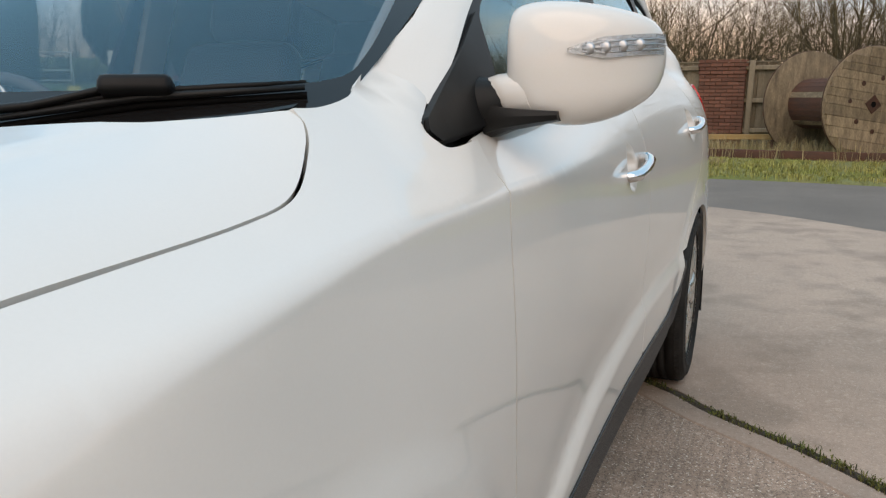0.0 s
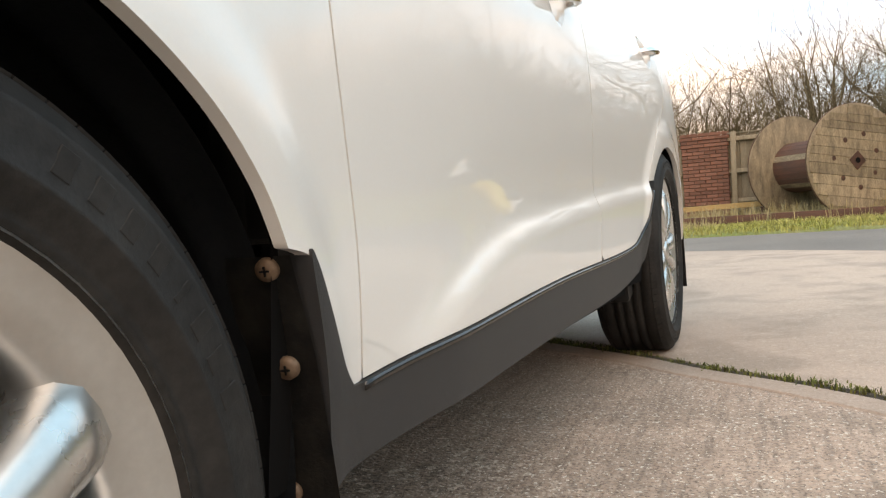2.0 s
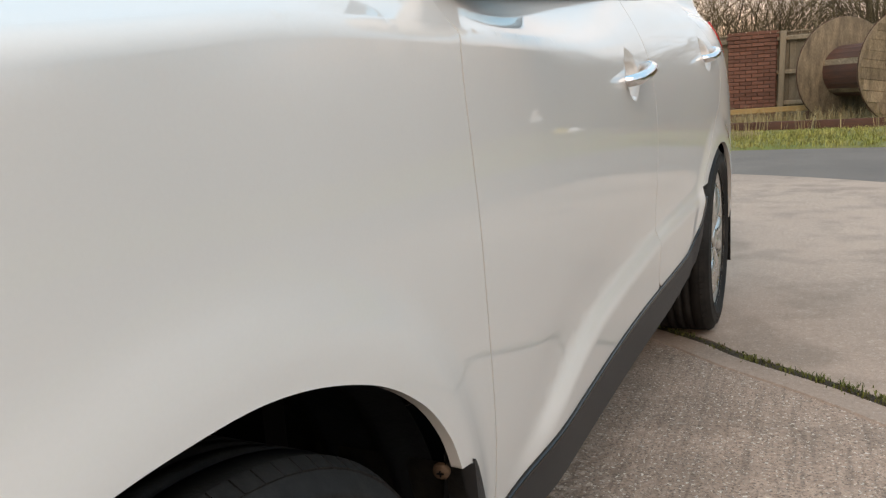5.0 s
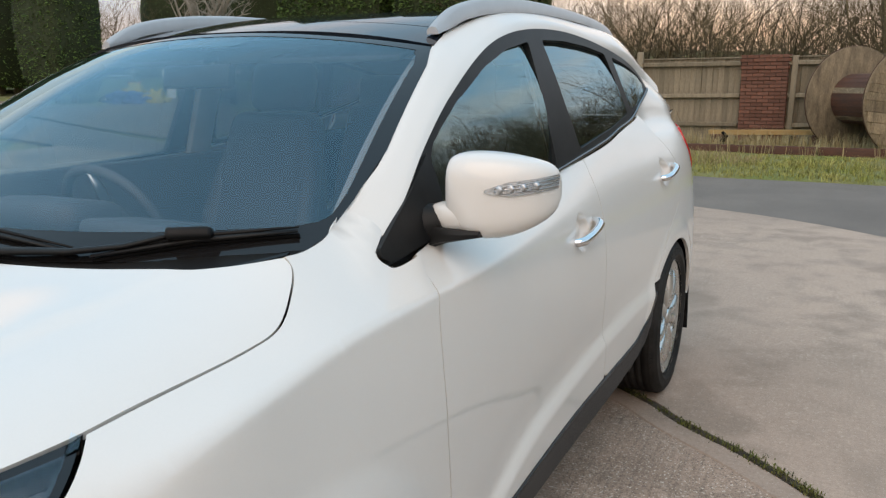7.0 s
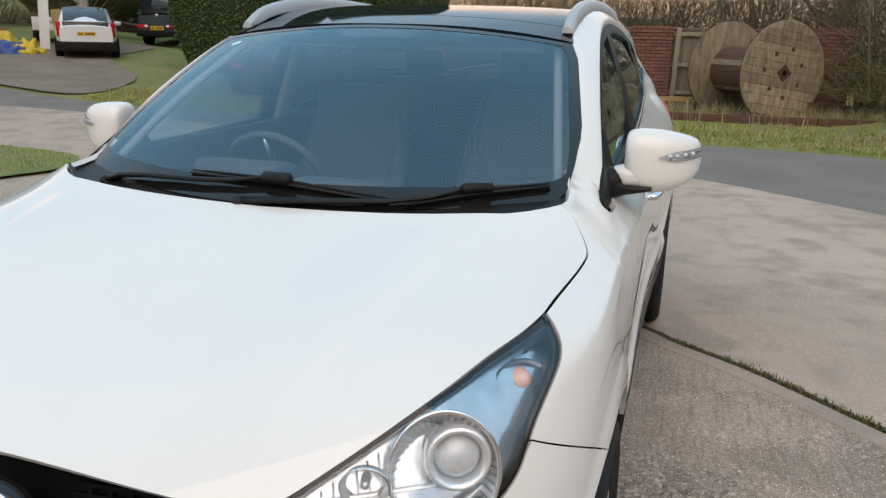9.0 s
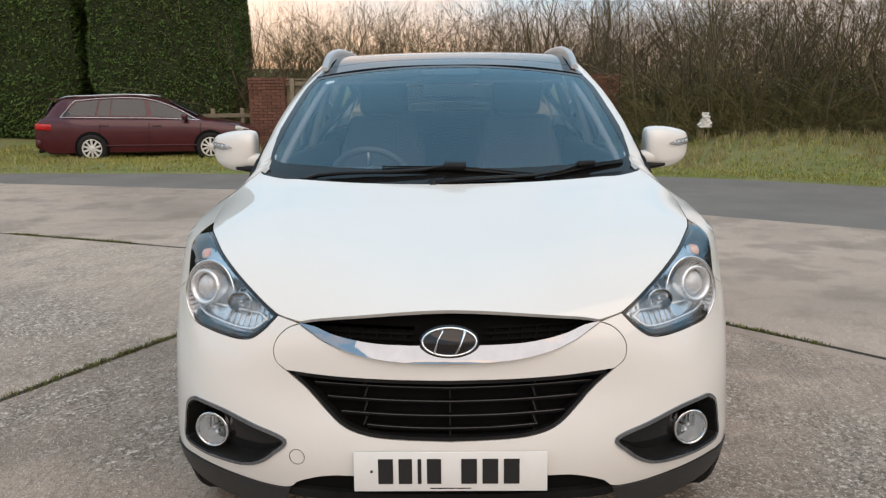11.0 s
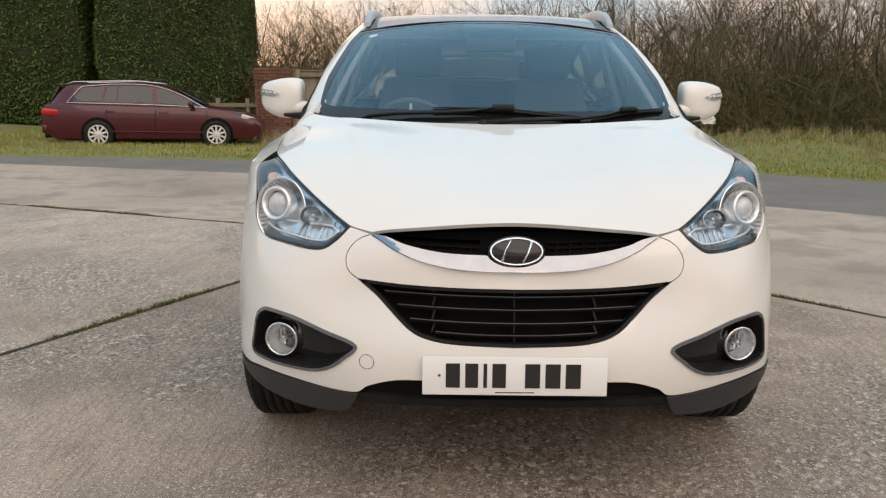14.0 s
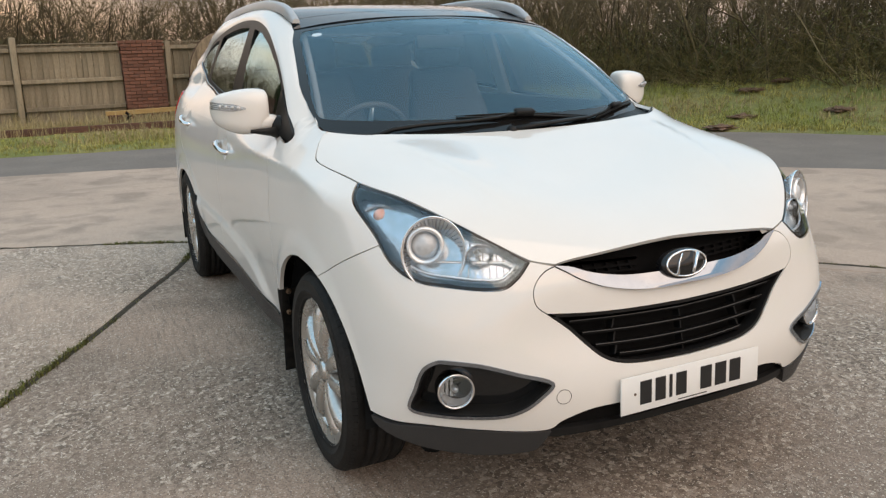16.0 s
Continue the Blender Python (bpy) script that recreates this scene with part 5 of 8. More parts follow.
def wiper(outer, clip, inner, arm, label):
    """A long flat blade on the glass, its clip, and the arm that reaches along the scuttle to its pivot."""
    def on(x, v, up):
        p = screen(np.array([x / (0.742 - 0.124 * v)]), np.array([v]))[0]
        return Vector(p) + up * Vector((0, -0.47, 0.88))
    b0, c, b1 = on(*outer, 0.014), on(*clip, 0.016), on(*inner, 0.014)
    line = [Vector(p) for p in ((b0), b0.lerp(c, 0.5), c, c.lerp(b1, 0.5), b1)]
    ob = part("wiper", smooth(tube(bmesh.new(), line, [0.006, 0.009, 0.010, 0.009, 0.006], 8, True, 0.55)), BLACK, car, label)
    part("rubber", smooth(tube(bmesh.new(), [p - 0.010 * Vector((0, -0.47, 0.88)) for p in line], 0.0045, 6)), VOID, ob)
    part("spoiler", smooth(tube(bmesh.new(), [p + Vector((0, 0.004, 0.007)) for p in line], [0.002, 0.004, 0.005, 0.004, 0.002], 6)), TRIM, ob)
    turn = math.degrees(math.atan2(b1.y - b0.y, b1.x - b0.x))
    bm = box(bmesh.new(), (0.085, 0.034, 0.024), Matrix.Translation(c + Vector((0, -0.002, 0.012))) @ pose(0, 0, 0, 25, 0, turn), 0.009, 3)
    part("blade_clip", smooth(bm), TRIM, ob)
    way = [on(x, v, up) for x, v, up in arm] + [c + Vector((0, 0, 0.018))]
    n = len(way)
    part("arm", smooth(tube(bmesh.new(), way, [0.017 - 0.010 * i / (n - 1) for i in range(n)], 10, True, 0.62)), BLACK, ob)
    part("hinge_cap", smooth(lathe(bmesh.new(), [(0.0, 0.014), (0.014, 0.011), (0.021, 0.0), (0.021, -0.03)], Matrix.Translation(way[0]), 16)), BLACK, ob)


wiper((0.69, 0.018), (0.525, 0.002), (0.365, -0.034), [(-0.06, -0.040, 0.010), (0.06, -0.036, 0.020), (0.20, -0.030, 0.020), (0.32, -0.026, 0.018), (0.42, -0.014, 0.020)], "black wiper on the passenger side")
wiper((-0.255, 0.034), (0.02, 0.030), (0.322, -0.022), [(-0.57, -0.070, 0.014), (-0.50, -0.040, 0.024), (-0.40, -0.018, 0.026), (-0.22, 0.004, 0.022), (-0.10, 0.018, 0.022)], "long black wiper on the driver's side")

# Door mirrors.
def mirror(side):
    f = -1 if side else 1
    # The shell: rings from the inner end to the outer tip.
    rings = []
    spec = [(0.848, 0.006, 1.196, 0.040, 0.050), (0.852, 0.003, 1.197, 0.064, 0.072), (0.864, 0.0, 1.198, 0.073, 0.080), (0.905, 0.003, 1.199, 0.080, 0.083), (0.955, 0.014, 1.200, 0.080, 0.078), (1.003, 0.030, 1.200, 0.070, 0.068), (1.036, 0.046, 1.201, 0.054, 0.057), (1.053, 0.060, 1.202, 0.034, 0.042), (1.060, 0.070, 1.202, 0.006, 0.012)]
    for x, y, z, ry, rz in spec:
        ring = []
        for k in range(28):
            a = 2 * math.pi * k / 28
            c, s = math.cos(a), math.sin(a)
            # Flat at the back, where the glass sits; drawn out towards the car's nose.
            yy = -abs(c) ** 0.66 * ry if c > 0 else 0.55 * abs(c) ** 0.5 * ry
            ring.append((f * x, 0.640 + y + yy, z + math.copysign(abs(s) ** (0.58 if s > 0 else 0.46), s) * rz * (1.0 if s > 0 else 1.04 + 0.26 * float(step(0.865, 0.94, x)) - 0.25 * max(0, x - 0.99) / 0.07)))
        rings.append(ring)
    bm = strip(bmesh.new(), rings, True)
    bm.verts.ensure_lookup_table()
    bmesh.ops.holes_fill(bm, edges=[e for e in bm.edges if e.is_boundary])
    bmesh.ops.recalc_face_normals(bm, faces=bm.faces)
    ob = shell = part("door_mirror", smooth(bm, 70), PAINT, car, "white door mirror with a clear indicator strip")
    shell.modifiers.new("round", "SUBSURF").render_levels = 1
    shell.modifiers["round"].levels = 1
    # The indicator strip wraps the outer end.
    rows = []
    xs = np.linspace(0.945, 1.0585, 18)
    sp = np.array(spec)
    top, low = [], []
    for x in xs:
        y0, z0, ry, rz = (np.interp(x, sp[:, 0], sp[:, k]) for k in (1, 2, 3, 4))
        w = 0.003 + 0.026 * min(1, (x - 0.940) / 0.050)
        mid = z0 + 0.006 + 0.010 * (x - 0.940) / 0.114
        for line, zz in ((top, mid + w / 2), (low, mid - w / 2)):
            h = min(0.98, abs(zz - z0) / max(rz, 0.004))
            c = max(0.05, 1 - h ** (2 / 0.58)) ** 0.5
            line.append((f * x, 0.640 + y0 - c ** 0.66 * ry - 0.0035, zz))
    bm = strip(bmesh.new(), [top, low])
    bmesh.ops.solidify(bm, geom=bm.faces[:], thickness=0.004)
    bmesh.ops.recalc_face_normals(bm, faces=bm.faces)
    lamp = part("indicator", smooth(bm, 40), LAMPSILVER, ob, "clear ribbed indicator strip")
    for k in range(4):
        t = (k + 0.5) / 4
        i = int(3 + t * 12)
        c = (Vector(top[i]) + Vector(low[i])) / 2
        part("led", smooth(lathe(bmesh.new(), [(0.0, 0.002), (0.005, 0.003), (0.0085, 0.001), (0.009, -0.003)], Matrix.Translation(c) @ pose(0, 0, 0, 90, 0, 0), 14)), SATIN, lamp)
    for k in range(3):
        line = [tuple(Vector(a).lerp(Vector(b), 0.25 + 0.25 * k) + Vector((0, -0.001, 0))) for a, b in zip(top[3:], low[3:])]
        part("rib", smooth(tube(bmesh.new(), line, 0.0012, 5)), SATIN, lamp)
    # Black stalk with a tongue beneath the shell, and the white neck between.
    bm = tube(bmesh.new(), [(f * 0.775, 0.585, 1.125), (f * 0.808, 0.590, 1.130), (f * 0.838, 0.604, 1.138), (f * 0.865, 0.618, 1.150)], [0.056, 0.048, 0.036, 0.026], 14, True, 0.95)
    part("mirror_stalk", smooth(bm), BLACK, ob)
    rows = []
    for x, y, z, w, h in ((0.826, 0.596, 1.104, 0.040, 0.022), (0.856, 0.598, 1.108, 0.044, 0.014), (0.900, 0.604, 1.112, 0.044, 0.009), (0.932, 0.610, 1.115, 0.040, 0.006)):
        rows.append([(f * x, y + w * a, z + h * b) for a, b in ((-1, 0.5), (-0.9, -0.6), (-0.5, -1), (0.5, -1), (0.9, -0.6), (1, 0.5), (0.9, 1.4), (-0.9, 1.4))])
    bm = strip(bmesh.new(), rows, True)
    bmesh.ops.holes_fill(bm, edges=[e for e in bm.edges if e.is_boundary])
    bmesh.ops.recalc_face_normals(bm, faces=bm.faces)
    part("lower_edge", smooth(bm, 40), BLACK, ob)
    rows = []
    for x, y, z, w, h in ((0.824, 0.606, 1.153, 0.030, 0.020), (0.838, 0.608, 1.148, 0.040, 0.029), (0.856, 0.614, 1.146, 0.048, 0.033), (0.885, 0.620, 1.150, 0.052, 0.034)):
        rows.append([(f * (x + 0.012 * max(0, -math.sin(a))), y + w * math.copysign(abs(math.cos(a)) ** 0.7, math.cos(a)), z + h * math.copysign(abs(math.sin(a)) ** 0.7, math.sin(a))) for a in np.linspace(0, 2 * math.pi, 21)[:-1]])
    bm = strip(bmesh.new(), rows, True)
    bmesh.ops.holes_fill(bm, edges=[e for e in bm.edges if e.is_boundary])
    bmesh.ops.recalc_face_normals(bm, faces=bm.faces)
    part("mirror_neck", smooth(bm, 60), PAINT, ob)
    part("mirror_glass", boxed((0.18, 0.004, 0.11), pose(f * 0.945, 0.676, 1.198, 0, 0, f * 12), 0.003), CHROME, ob)


mirror(False)
mirror(True)

# Headlamps: a clear cover over a bright bowl, a projector and the side lamp.
lamp_line = np.concatenate([sz(LAMP_LOW), sz(LAMP_TOP)[::-1][1:-1]])
for side in (False, True):
    f = -1 if side else 1
    hl = panel("headlamp", inset(lamp_line, 0.001), behind(skin, 0.034), LAMPCHROME, car, "clear headlamp with a projector in a bright bowl", gap=0.03, mirror=side, thick=0)
    panel("lamp_rim", inset(lamp_line, 0.002), skin, GLOSS, hl, "black lamp seal", holes=[inset(lamp_line, 0.009)], gap=0.02, mirror=side, thick=0.035, lift=-0.001)
    low_in, top_in = inset(lamp_line, 0.021), inset(lamp_line, 0.013)
    ring = np.array([a if s < -0.50 and z < 0.80 + 0.52 * max(0, s + 0.66) else b for (s, z), a, b in zip(lamp_line, low_in, top_in)])
    panel("lamp_mask", inset(lamp_line, 0.004), behind(skin, 0.012), GLOSS, hl, holes=[ring], gap=0.02, mirror=side, thick=0.022)
    aim = pose(f * 0.712, -0.585, 0.872, 90 - 8, 0, f * 24)
    part("bowl", smooth(lathe(bmesh.new(), [(0.045, -0.030), (0.060, -0.022), (0.085, 0.0), (0.100, 0.022), (0.104, 0.030), (0.098, 0.028)], aim @ pose(f * -0.022, -0.020, -0.008) @ Matrix.Diagonal((0.86, 0.97, 1, 1)), 40)), LAMPSILVER, hl, "fluted bright bowl")
    rim_m = aim @ pose(f * -0.022, -0.020, -0.008)
    part("bowl_rim", smooth(tube(bmesh.new(), [rim_m @ Vector((0.86 * 0.103 * math.cos(a), 0.97 * 0.103 * math.sin(a), 0.030)) for a in np.linspace(0, 2 * math.pi, 49)], 0.0028, 8, False)), CHROME, hl)
    flutes = bmesh.new()
    for a in np.linspace(0, 2 * math.pi, 45)[:-1]:
        tube(flutes, [aim @ pose(f * -0.022, -0.020, -0.008) @ Vector((0.86 * r * math.cos(a), 0.97 * r * math.sin(a), z)) for r, z in ((0.064, -0.017), (0.085, 0.002), (0.099, 0.022))], 0.0022, 4, False)
    tagged(part("flute", smooth(flutes), LAMPCHROME, hl), kind="stuff")
    part("projector_ring", smooth(lathe(bmesh.new(), [(0.052, -0.02), (0.054, 0.016), (0.050, 0.024), (0.043, 0.022), (0.039, 0.012), (0.037, -0.03)], aim, 40)), LAMPSILVER, hl)
    part("projector_lens", smooth(lathe(bmesh.new(), [(0.038, 0.0), (0.032, 0.012), (0.020, 0.020), (0.0, 0.024)], aim, 32)), LAMPEYE, hl, "clear glass projector lens")
    inner = pose(f * 0.592, -0.676, 0.848, 90 - 6, 0, f * 18)
    part("side_lamp", smooth(lathe(bmesh.new(), [(0.0, -0.05), (0.022, -0.045), (0.046, -0.015), (0.056, 0.012), (0.053, 0.012)], inner @ Matrix.Diagonal((0.72, 0.55, 1, 1)), 24)), LAMPCHROME, hl)
    part("bulb", smooth(lathe(bmesh.new(), [(0.0, 0.010), (0.007, 0.006), (0.009, -0.04)], inner, 12)), SATIN, hl)
    guide = inset(lamp_line, 0.030)
    guide = np.array([p for p in guide if -0.965 < p[0] < -0.60 and p[1] < 0.835])
    q = behind(skin, 0.020)(guide[:, 0], guide[:, 1])
    part("light_guide", smooth(tube(bmesh.new(), [(f * a, b, c) for a, b, c in q], 0.0042, 8)), LAMPSILVER, hl, "bright light guide")
    for s in np.linspace(-0.945, -0.785, 8):
        lo, hi = np.interp(s, *zip(*LAMP_LOW)), np.interp(s, *zip(*LAMP_TOP))
        zs = np.linspace(lo + 0.022, hi - 0.018, 6)
        q = behind(skin, 0.032)(np.full(6, s), zs)
        part("reflector_rib", smooth(tube(bmesh.new(), [(f * a, b, c) for a, b, c in q], 0.0018, 5)), LAMPCHROME, hl)
    turn = pose(f * 0.772, -0.392, 0.930, 70, 0, f * 48)
    part("turn_lamp", smooth(lathe(bmesh.new(), [(0.0, -0.03), (0.03, -0.025), (0.052, 0.0), (0.050, 0.004)], turn @ Matrix.Diagonal((1.1, 0.7, 1, 1)), 20)), LAMPCHROME, hl)
    part("turn_bulb", smooth(lathe(bmesh.new(), [(0.0, 0.020), (0.014, 0.014), (0.022, -0.002), (0.024, -0.02)], turn, 14)), AMBER, hl, "amber bulb")
    ob = panel("lamp_lens", inset(lamp_line, 0.008), skin, LENS, hl, gap=0.022, mirror=side, thick=0, lift=0.0005)
    ob.visible_shadow = False

# Wheels: ribbed tyres on ten-spoke alloys.
def tyre_mesh():
    bm = bmesh.new()
    prof = [(0.250, -0.085), (0.257, -0.098), (0.262, -0.1035), (0.264, -0.1015), (0.268, -0.1045), (0.280, -0.1115), (0.2835, -0.1140), (0.2865, -0.1140), (0.289, -0.1118), (0.304, -0.1125), (0.318, -0.1095), (0.3215, -0.1095), (0.323, -0.1065), (0.338, -0.096), (0.346, -0.080)]
    ribs = []
    for c in (-0.046, -0.016, 0.016, 0.046):
        ribs += [(0.3495, c - 0.0045), (0.3415, c - 0.0040), (0.3415, c + 0.0040), (0.3495, c + 0.0045)]
    full = prof + ribs + [(r, -w) for r, w in prof[::-1]]
    lathe(bm, full, pose(0, 0, 0, 0, 90), 96)
    return smooth(bm, 40)


def block_mesh():
    """The shoulder blocks and the raised marks of a sidewall, which stay plain."""
    bm = bmesh.new()
    for k in range(90):
        a = 2 * math.pi * k / 90
        for w in (-0.088, 0.088):
            m = pose(0, 0, 0, math.degrees(a)) @ pose(w, 0, 0.3425, 0, math.copysign(28, w), 0)
            box(bm, (0.018, 0.0222, 0.004), m)
    return bm


def mark_mesh(sign):
    bm = bmesh.new()
    for start in (-68, 112):
        for k in range(8):
            m = pose(0, 0, 0, start + 5.6 * k) @ pose(sign * 0.1118, 0, 0.304)
            box(bm, (0.0016, 0.015 if k != 3 else 0.006, 0.019), m, 0.0006, 1)
    return bm


def rim_mesh():
    bm = bmesh.new()
    lathe(bm, [(0.256, -0.101), (0.260, -0.098), (0.255, -0.093), (0.236, -0.088), (0.216, -0.078), (0.208, -0.058), (0.206, 0.02), (0.206, 0.09)], pose(0, 0, 0, 0, -90), 64)
    return smooth(bm, 50)


def spoke_mesh(wide):
    """One spoke: it leaves the hub proud and dips to the rim, rounded on its back."""
    bm = bmesh.new()
    rows = []
    for t in np.linspace(0, 1.06, 18):
        r = 0.040 + 0.200 * t
        half = (0.017 + 0.008 * t * t + 0.003 * (1 - t) + 0.009 * t**6) * wide
        x = 0.084 + 0.012 * math.sin(math.pi * min(1, t * 1.1)) + 0.004 * t - 0.13 * max(0, t - 0.80) ** 1.3
        rows.append([(x - 0.046, -half * 1.05, r), (x - 0.008, -half, r), (x + 0.003, -half * 0.55, r), (x + 0.005, 0, r), (x + 0.003, half * 0.55, r), (x - 0.008, half, r), (x - 0.046, half * 1.05, r)])
    strip(bm, rows)
    bmesh.ops.recalc_face_normals(bm, faces=bm.faces)
    return smooth(bm, 60)


def made(name, bm, material):
    me = bpy.data.meshes.new(name)
    bm.to_mesh(me)
    bm.free()
    me.materials.append(material)
    return me


M_TYRE, M_BLOCK, M_MARK, M_RIM = made("tyre", tyre_mesh(), RUBBER), made("tread_blocks", block_mesh(), RUBBER), made("sidewall_marks", mark_mesh(1), RUBBER), made("rim", rim_mesh(), ALLOY)
M_SPOKE = made("spoke", spoke_mesh(1.22), ALLOY)
bm = bmesh.new()
lathe(bm, [(0.0, 0.098), (0.026, 0.097), (0.033, 0.092), (0.034, 0.084), (0.052, 0.083), (0.062, 0.074), (0.064, 0.02)], pose(0, 0, 0, 0, 90), 32)
M_HUB = made("hub", smooth(bm, 40), ALLOY)
bm = bmesh.new()
lathe(bm, [(0.06, -0.02), (0.150, -0.02), (0.150, -0.045), (0.06, -0.045)], pose(0, 0, 0, 0, 90), 40)
M_DISC = made("brake_disc", smooth(bm, 40), DISC)
bm = bmesh.new()
lathe(bm, [(0.0, -0.055), (0.198, -0.055), (0.198, -0.06), (0.0, -0.06)], pose(0, 0, 0, 0, 90), 40)
M_BACK = made("wheel_back", bm, VOID)

for y in WHEELS:
    for f in (1, -1):
        wheel = part("wheel", M_RIM, None, car, "silver alloy wheel with five paired spokes")
        turn = -4 if y == 0 else 48
        wheel.matrix_basis = pose((0.812 if f > 0 else -0.796) if y == 0 else f * 0.846, y + ((-0.03 if f > 0 else -0.045) if y == 0 else 0.01), TYRE - 0.004 - DROP - (0.038 if y == 0 else 0), 0, 0, 0 if f > 0 else 180) @ pose(0, 0, 0, turn)
        part("tyre", M_TYRE, None, wheel, "black road tyre")
        tagged(part("tread", M_BLOCK, None, wheel), kind="stuff")
        tagged(part("sidewall_mark", M_MARK, None, wheel), kind="stuff")
        part("hub", M_HUB, None, wheel)
        part("brake_disc", M_DISC, None, wheel)
        part("wheel_back", M_BACK, None, wheel)
        for k in range(5):
            for d in (-14, 14):
                part("spoke", M_SPOKE, None, wheel).matrix_basis = pose(0, 0, 0, 72 * k + d)

# Wheel housings, mudflaps and the near-black sheets that stand in for shade behind the panels.
for y in WHEELS:
    for f in (1, -1):
        bm = bmesh.new()
        rows = []
        for k, x in enumerate(np.linspace(0.50, 0.872, 25)):
            r = ((0.412 if x < 0.80 else 0.408) if y == 0 else 0.402) - (0.007 if k % 6 in (2, 3) and x < 0.84 else 0)
            rows.append([(f * x, y + r * math.sin(a) * (1.0 if a > 0 else 1.10), HUB + 0.012 + r * math.cos(a)) for a in np.linspace(-1.75, 1.75, 40)])
        strip(bm, rows)
        back = [bm.verts.new((f * 0.50, y + 0.40 * math.sin(a), HUB + 0.40 * math.cos(a))) for a in np.linspace(-1.75, 1.75, 40)]
        bm.faces.new(back)
        part("wheel_housing", smooth(bm, 30), LINER, car, "black plastic wheel arch liner")
        # Mudflap: a folded rubber plate screwed behind the wheel.
        yy = (0.372, 0.374) if y == 0 else (3.020, 3.022)
        zs = 0.522 if y == 0 else 0.56
        bm = bmesh.new()
        line = [(0.0, 0.0), (0.030, -0.09), (0.048, -0.18), (0.062, -0.28), (0.070, -0.36)]
        rows = [[(f * x, yy[0] + dy * (0.9 if y == 0 else 0.55), zs + dz) for dy, dz in line] for x in ((0.70, 0.80, 0.885, 0.908) if y == 0 else (0.72, 0.82, 0.93, 0.958))]
        strip(bm, rows)
        bmesh.ops.solidify(bm, geom=bm.faces[:], thickness=0.010)
        bmesh.ops.recalc_face_normals(bm, faces=bm.faces)
        flap = part("mudflap", smooth(bm, 50), FLAP, car, "black rubber mudflap with rusty screws")
        for dy, dz, sx_ in ((0.009, -0.012, 0.884), (0.030, -0.102, 0.884), (0.056, -0.225, 0.860)):
            m = pose(f * sx_, yy[0] + dy * (0.9 if y == 0 else 0.55) - 0.010, zs + dz, 90 + 12, 0, f * 8)
            screw = part("screw", smooth(lathe(bmesh.new(), [(0.0, 0.002), (0.005, 0.004), (0.007, 0.002), (0.0104, 0.0015), (0.011, -0.004)], m, 20)), BRASS, flap)
            bm = box(bmesh.new(), (0.009, 0.0016, 0.002), m @ pose(0, 0, 0.004))
            part("screw_slot", box(bm, (0.0016, 0.009, 0.002), m @ pose(0, 0, 0.004)), VOID, screw)
# Added sheets, coloured as deep shade, show through seams and openings.
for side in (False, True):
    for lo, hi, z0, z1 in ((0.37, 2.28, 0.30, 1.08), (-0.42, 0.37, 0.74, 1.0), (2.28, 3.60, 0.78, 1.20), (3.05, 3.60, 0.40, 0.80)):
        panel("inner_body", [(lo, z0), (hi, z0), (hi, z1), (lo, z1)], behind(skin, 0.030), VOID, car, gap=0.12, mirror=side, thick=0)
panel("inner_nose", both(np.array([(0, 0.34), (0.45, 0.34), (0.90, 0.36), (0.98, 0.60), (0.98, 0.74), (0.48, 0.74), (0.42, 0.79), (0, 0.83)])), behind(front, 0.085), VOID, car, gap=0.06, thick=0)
# Plain near-black boxes fill the hollows below and ahead of the cabin as shade.
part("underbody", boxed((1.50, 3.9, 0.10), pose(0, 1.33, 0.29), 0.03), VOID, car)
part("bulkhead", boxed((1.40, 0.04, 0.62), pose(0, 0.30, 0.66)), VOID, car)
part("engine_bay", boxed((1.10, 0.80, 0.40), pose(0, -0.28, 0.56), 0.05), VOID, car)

# Cabin.
bm = bmesh.new()
rows = []
for t in np.linspace(0, 1, 10):
    y = 0.14 + 0.55 * t
    rows.append([(x, y + 0.20 * (abs(x) / 0.72) ** 2 * (1 - t), 1.080 - 0.10 * t + 0.030 * math.sin(math.pi * t) - 0.02 * (abs(x) / 0.72) ** 2) for x in np.linspace(-0.72, 0.72, 15)])
rows.append([(x, 0.72, 0.86) for x in np.linspace(-0.72, 0.72, 15)])
rows.append([(x, 0.66, 0.62) for x in np.linspace(-0.72, 0.72, 15)])
dash = part("dashboard", smooth(strip(bmesh.new(), rows), 60), INSIDE, car, "dark dashboard")
part("instrument_hood", boxed((0.34, 0.20, 0.10), pose(-0.37, 0.60, 1.065, -8), 0.045, 4), INSIDE, dash)
part("centre_hood", boxed((0.30, 0.20, 0.06), pose(0, 0.58, 1.05, -8), 0.025, 3), INSIDE, dash)
wheel_m = pose(-0.37, 0.80, 1.015, -65)
bm = tube(bmesh.new(), [wheel_m @ Vector((0.185 * math.cos(a), 0.185 * math.sin(a), 0)) for a in np.linspace(0, 2 * math.pi, 41)], 0.015, 10, False)
steer = part("steering_wheel", smooth(bm), SEAT, car, "black leather steering wheel")
part("steering_boss", smooth(lathe(bmesh.new(), [(0.0, 0.02), (0.06, 0.015), (0.075, -0.01), (0.05, -0.06)], wheel_m, 20)), INSIDE, steer)
for a in (0, 180, 270):
    c, s = math.cos(radians(a)), math.sin(radians(a))
    part("steering_spoke", smooth(tube(bmesh.new(), [wheel_m @ Vector((0.05 * c, 0.05 * s, 0)), wheel_m @ Vector((0.18 * c, 0.18 * s, 0))], [0.02, 0.014], 8, True, 0.5)), SATIN, steer)


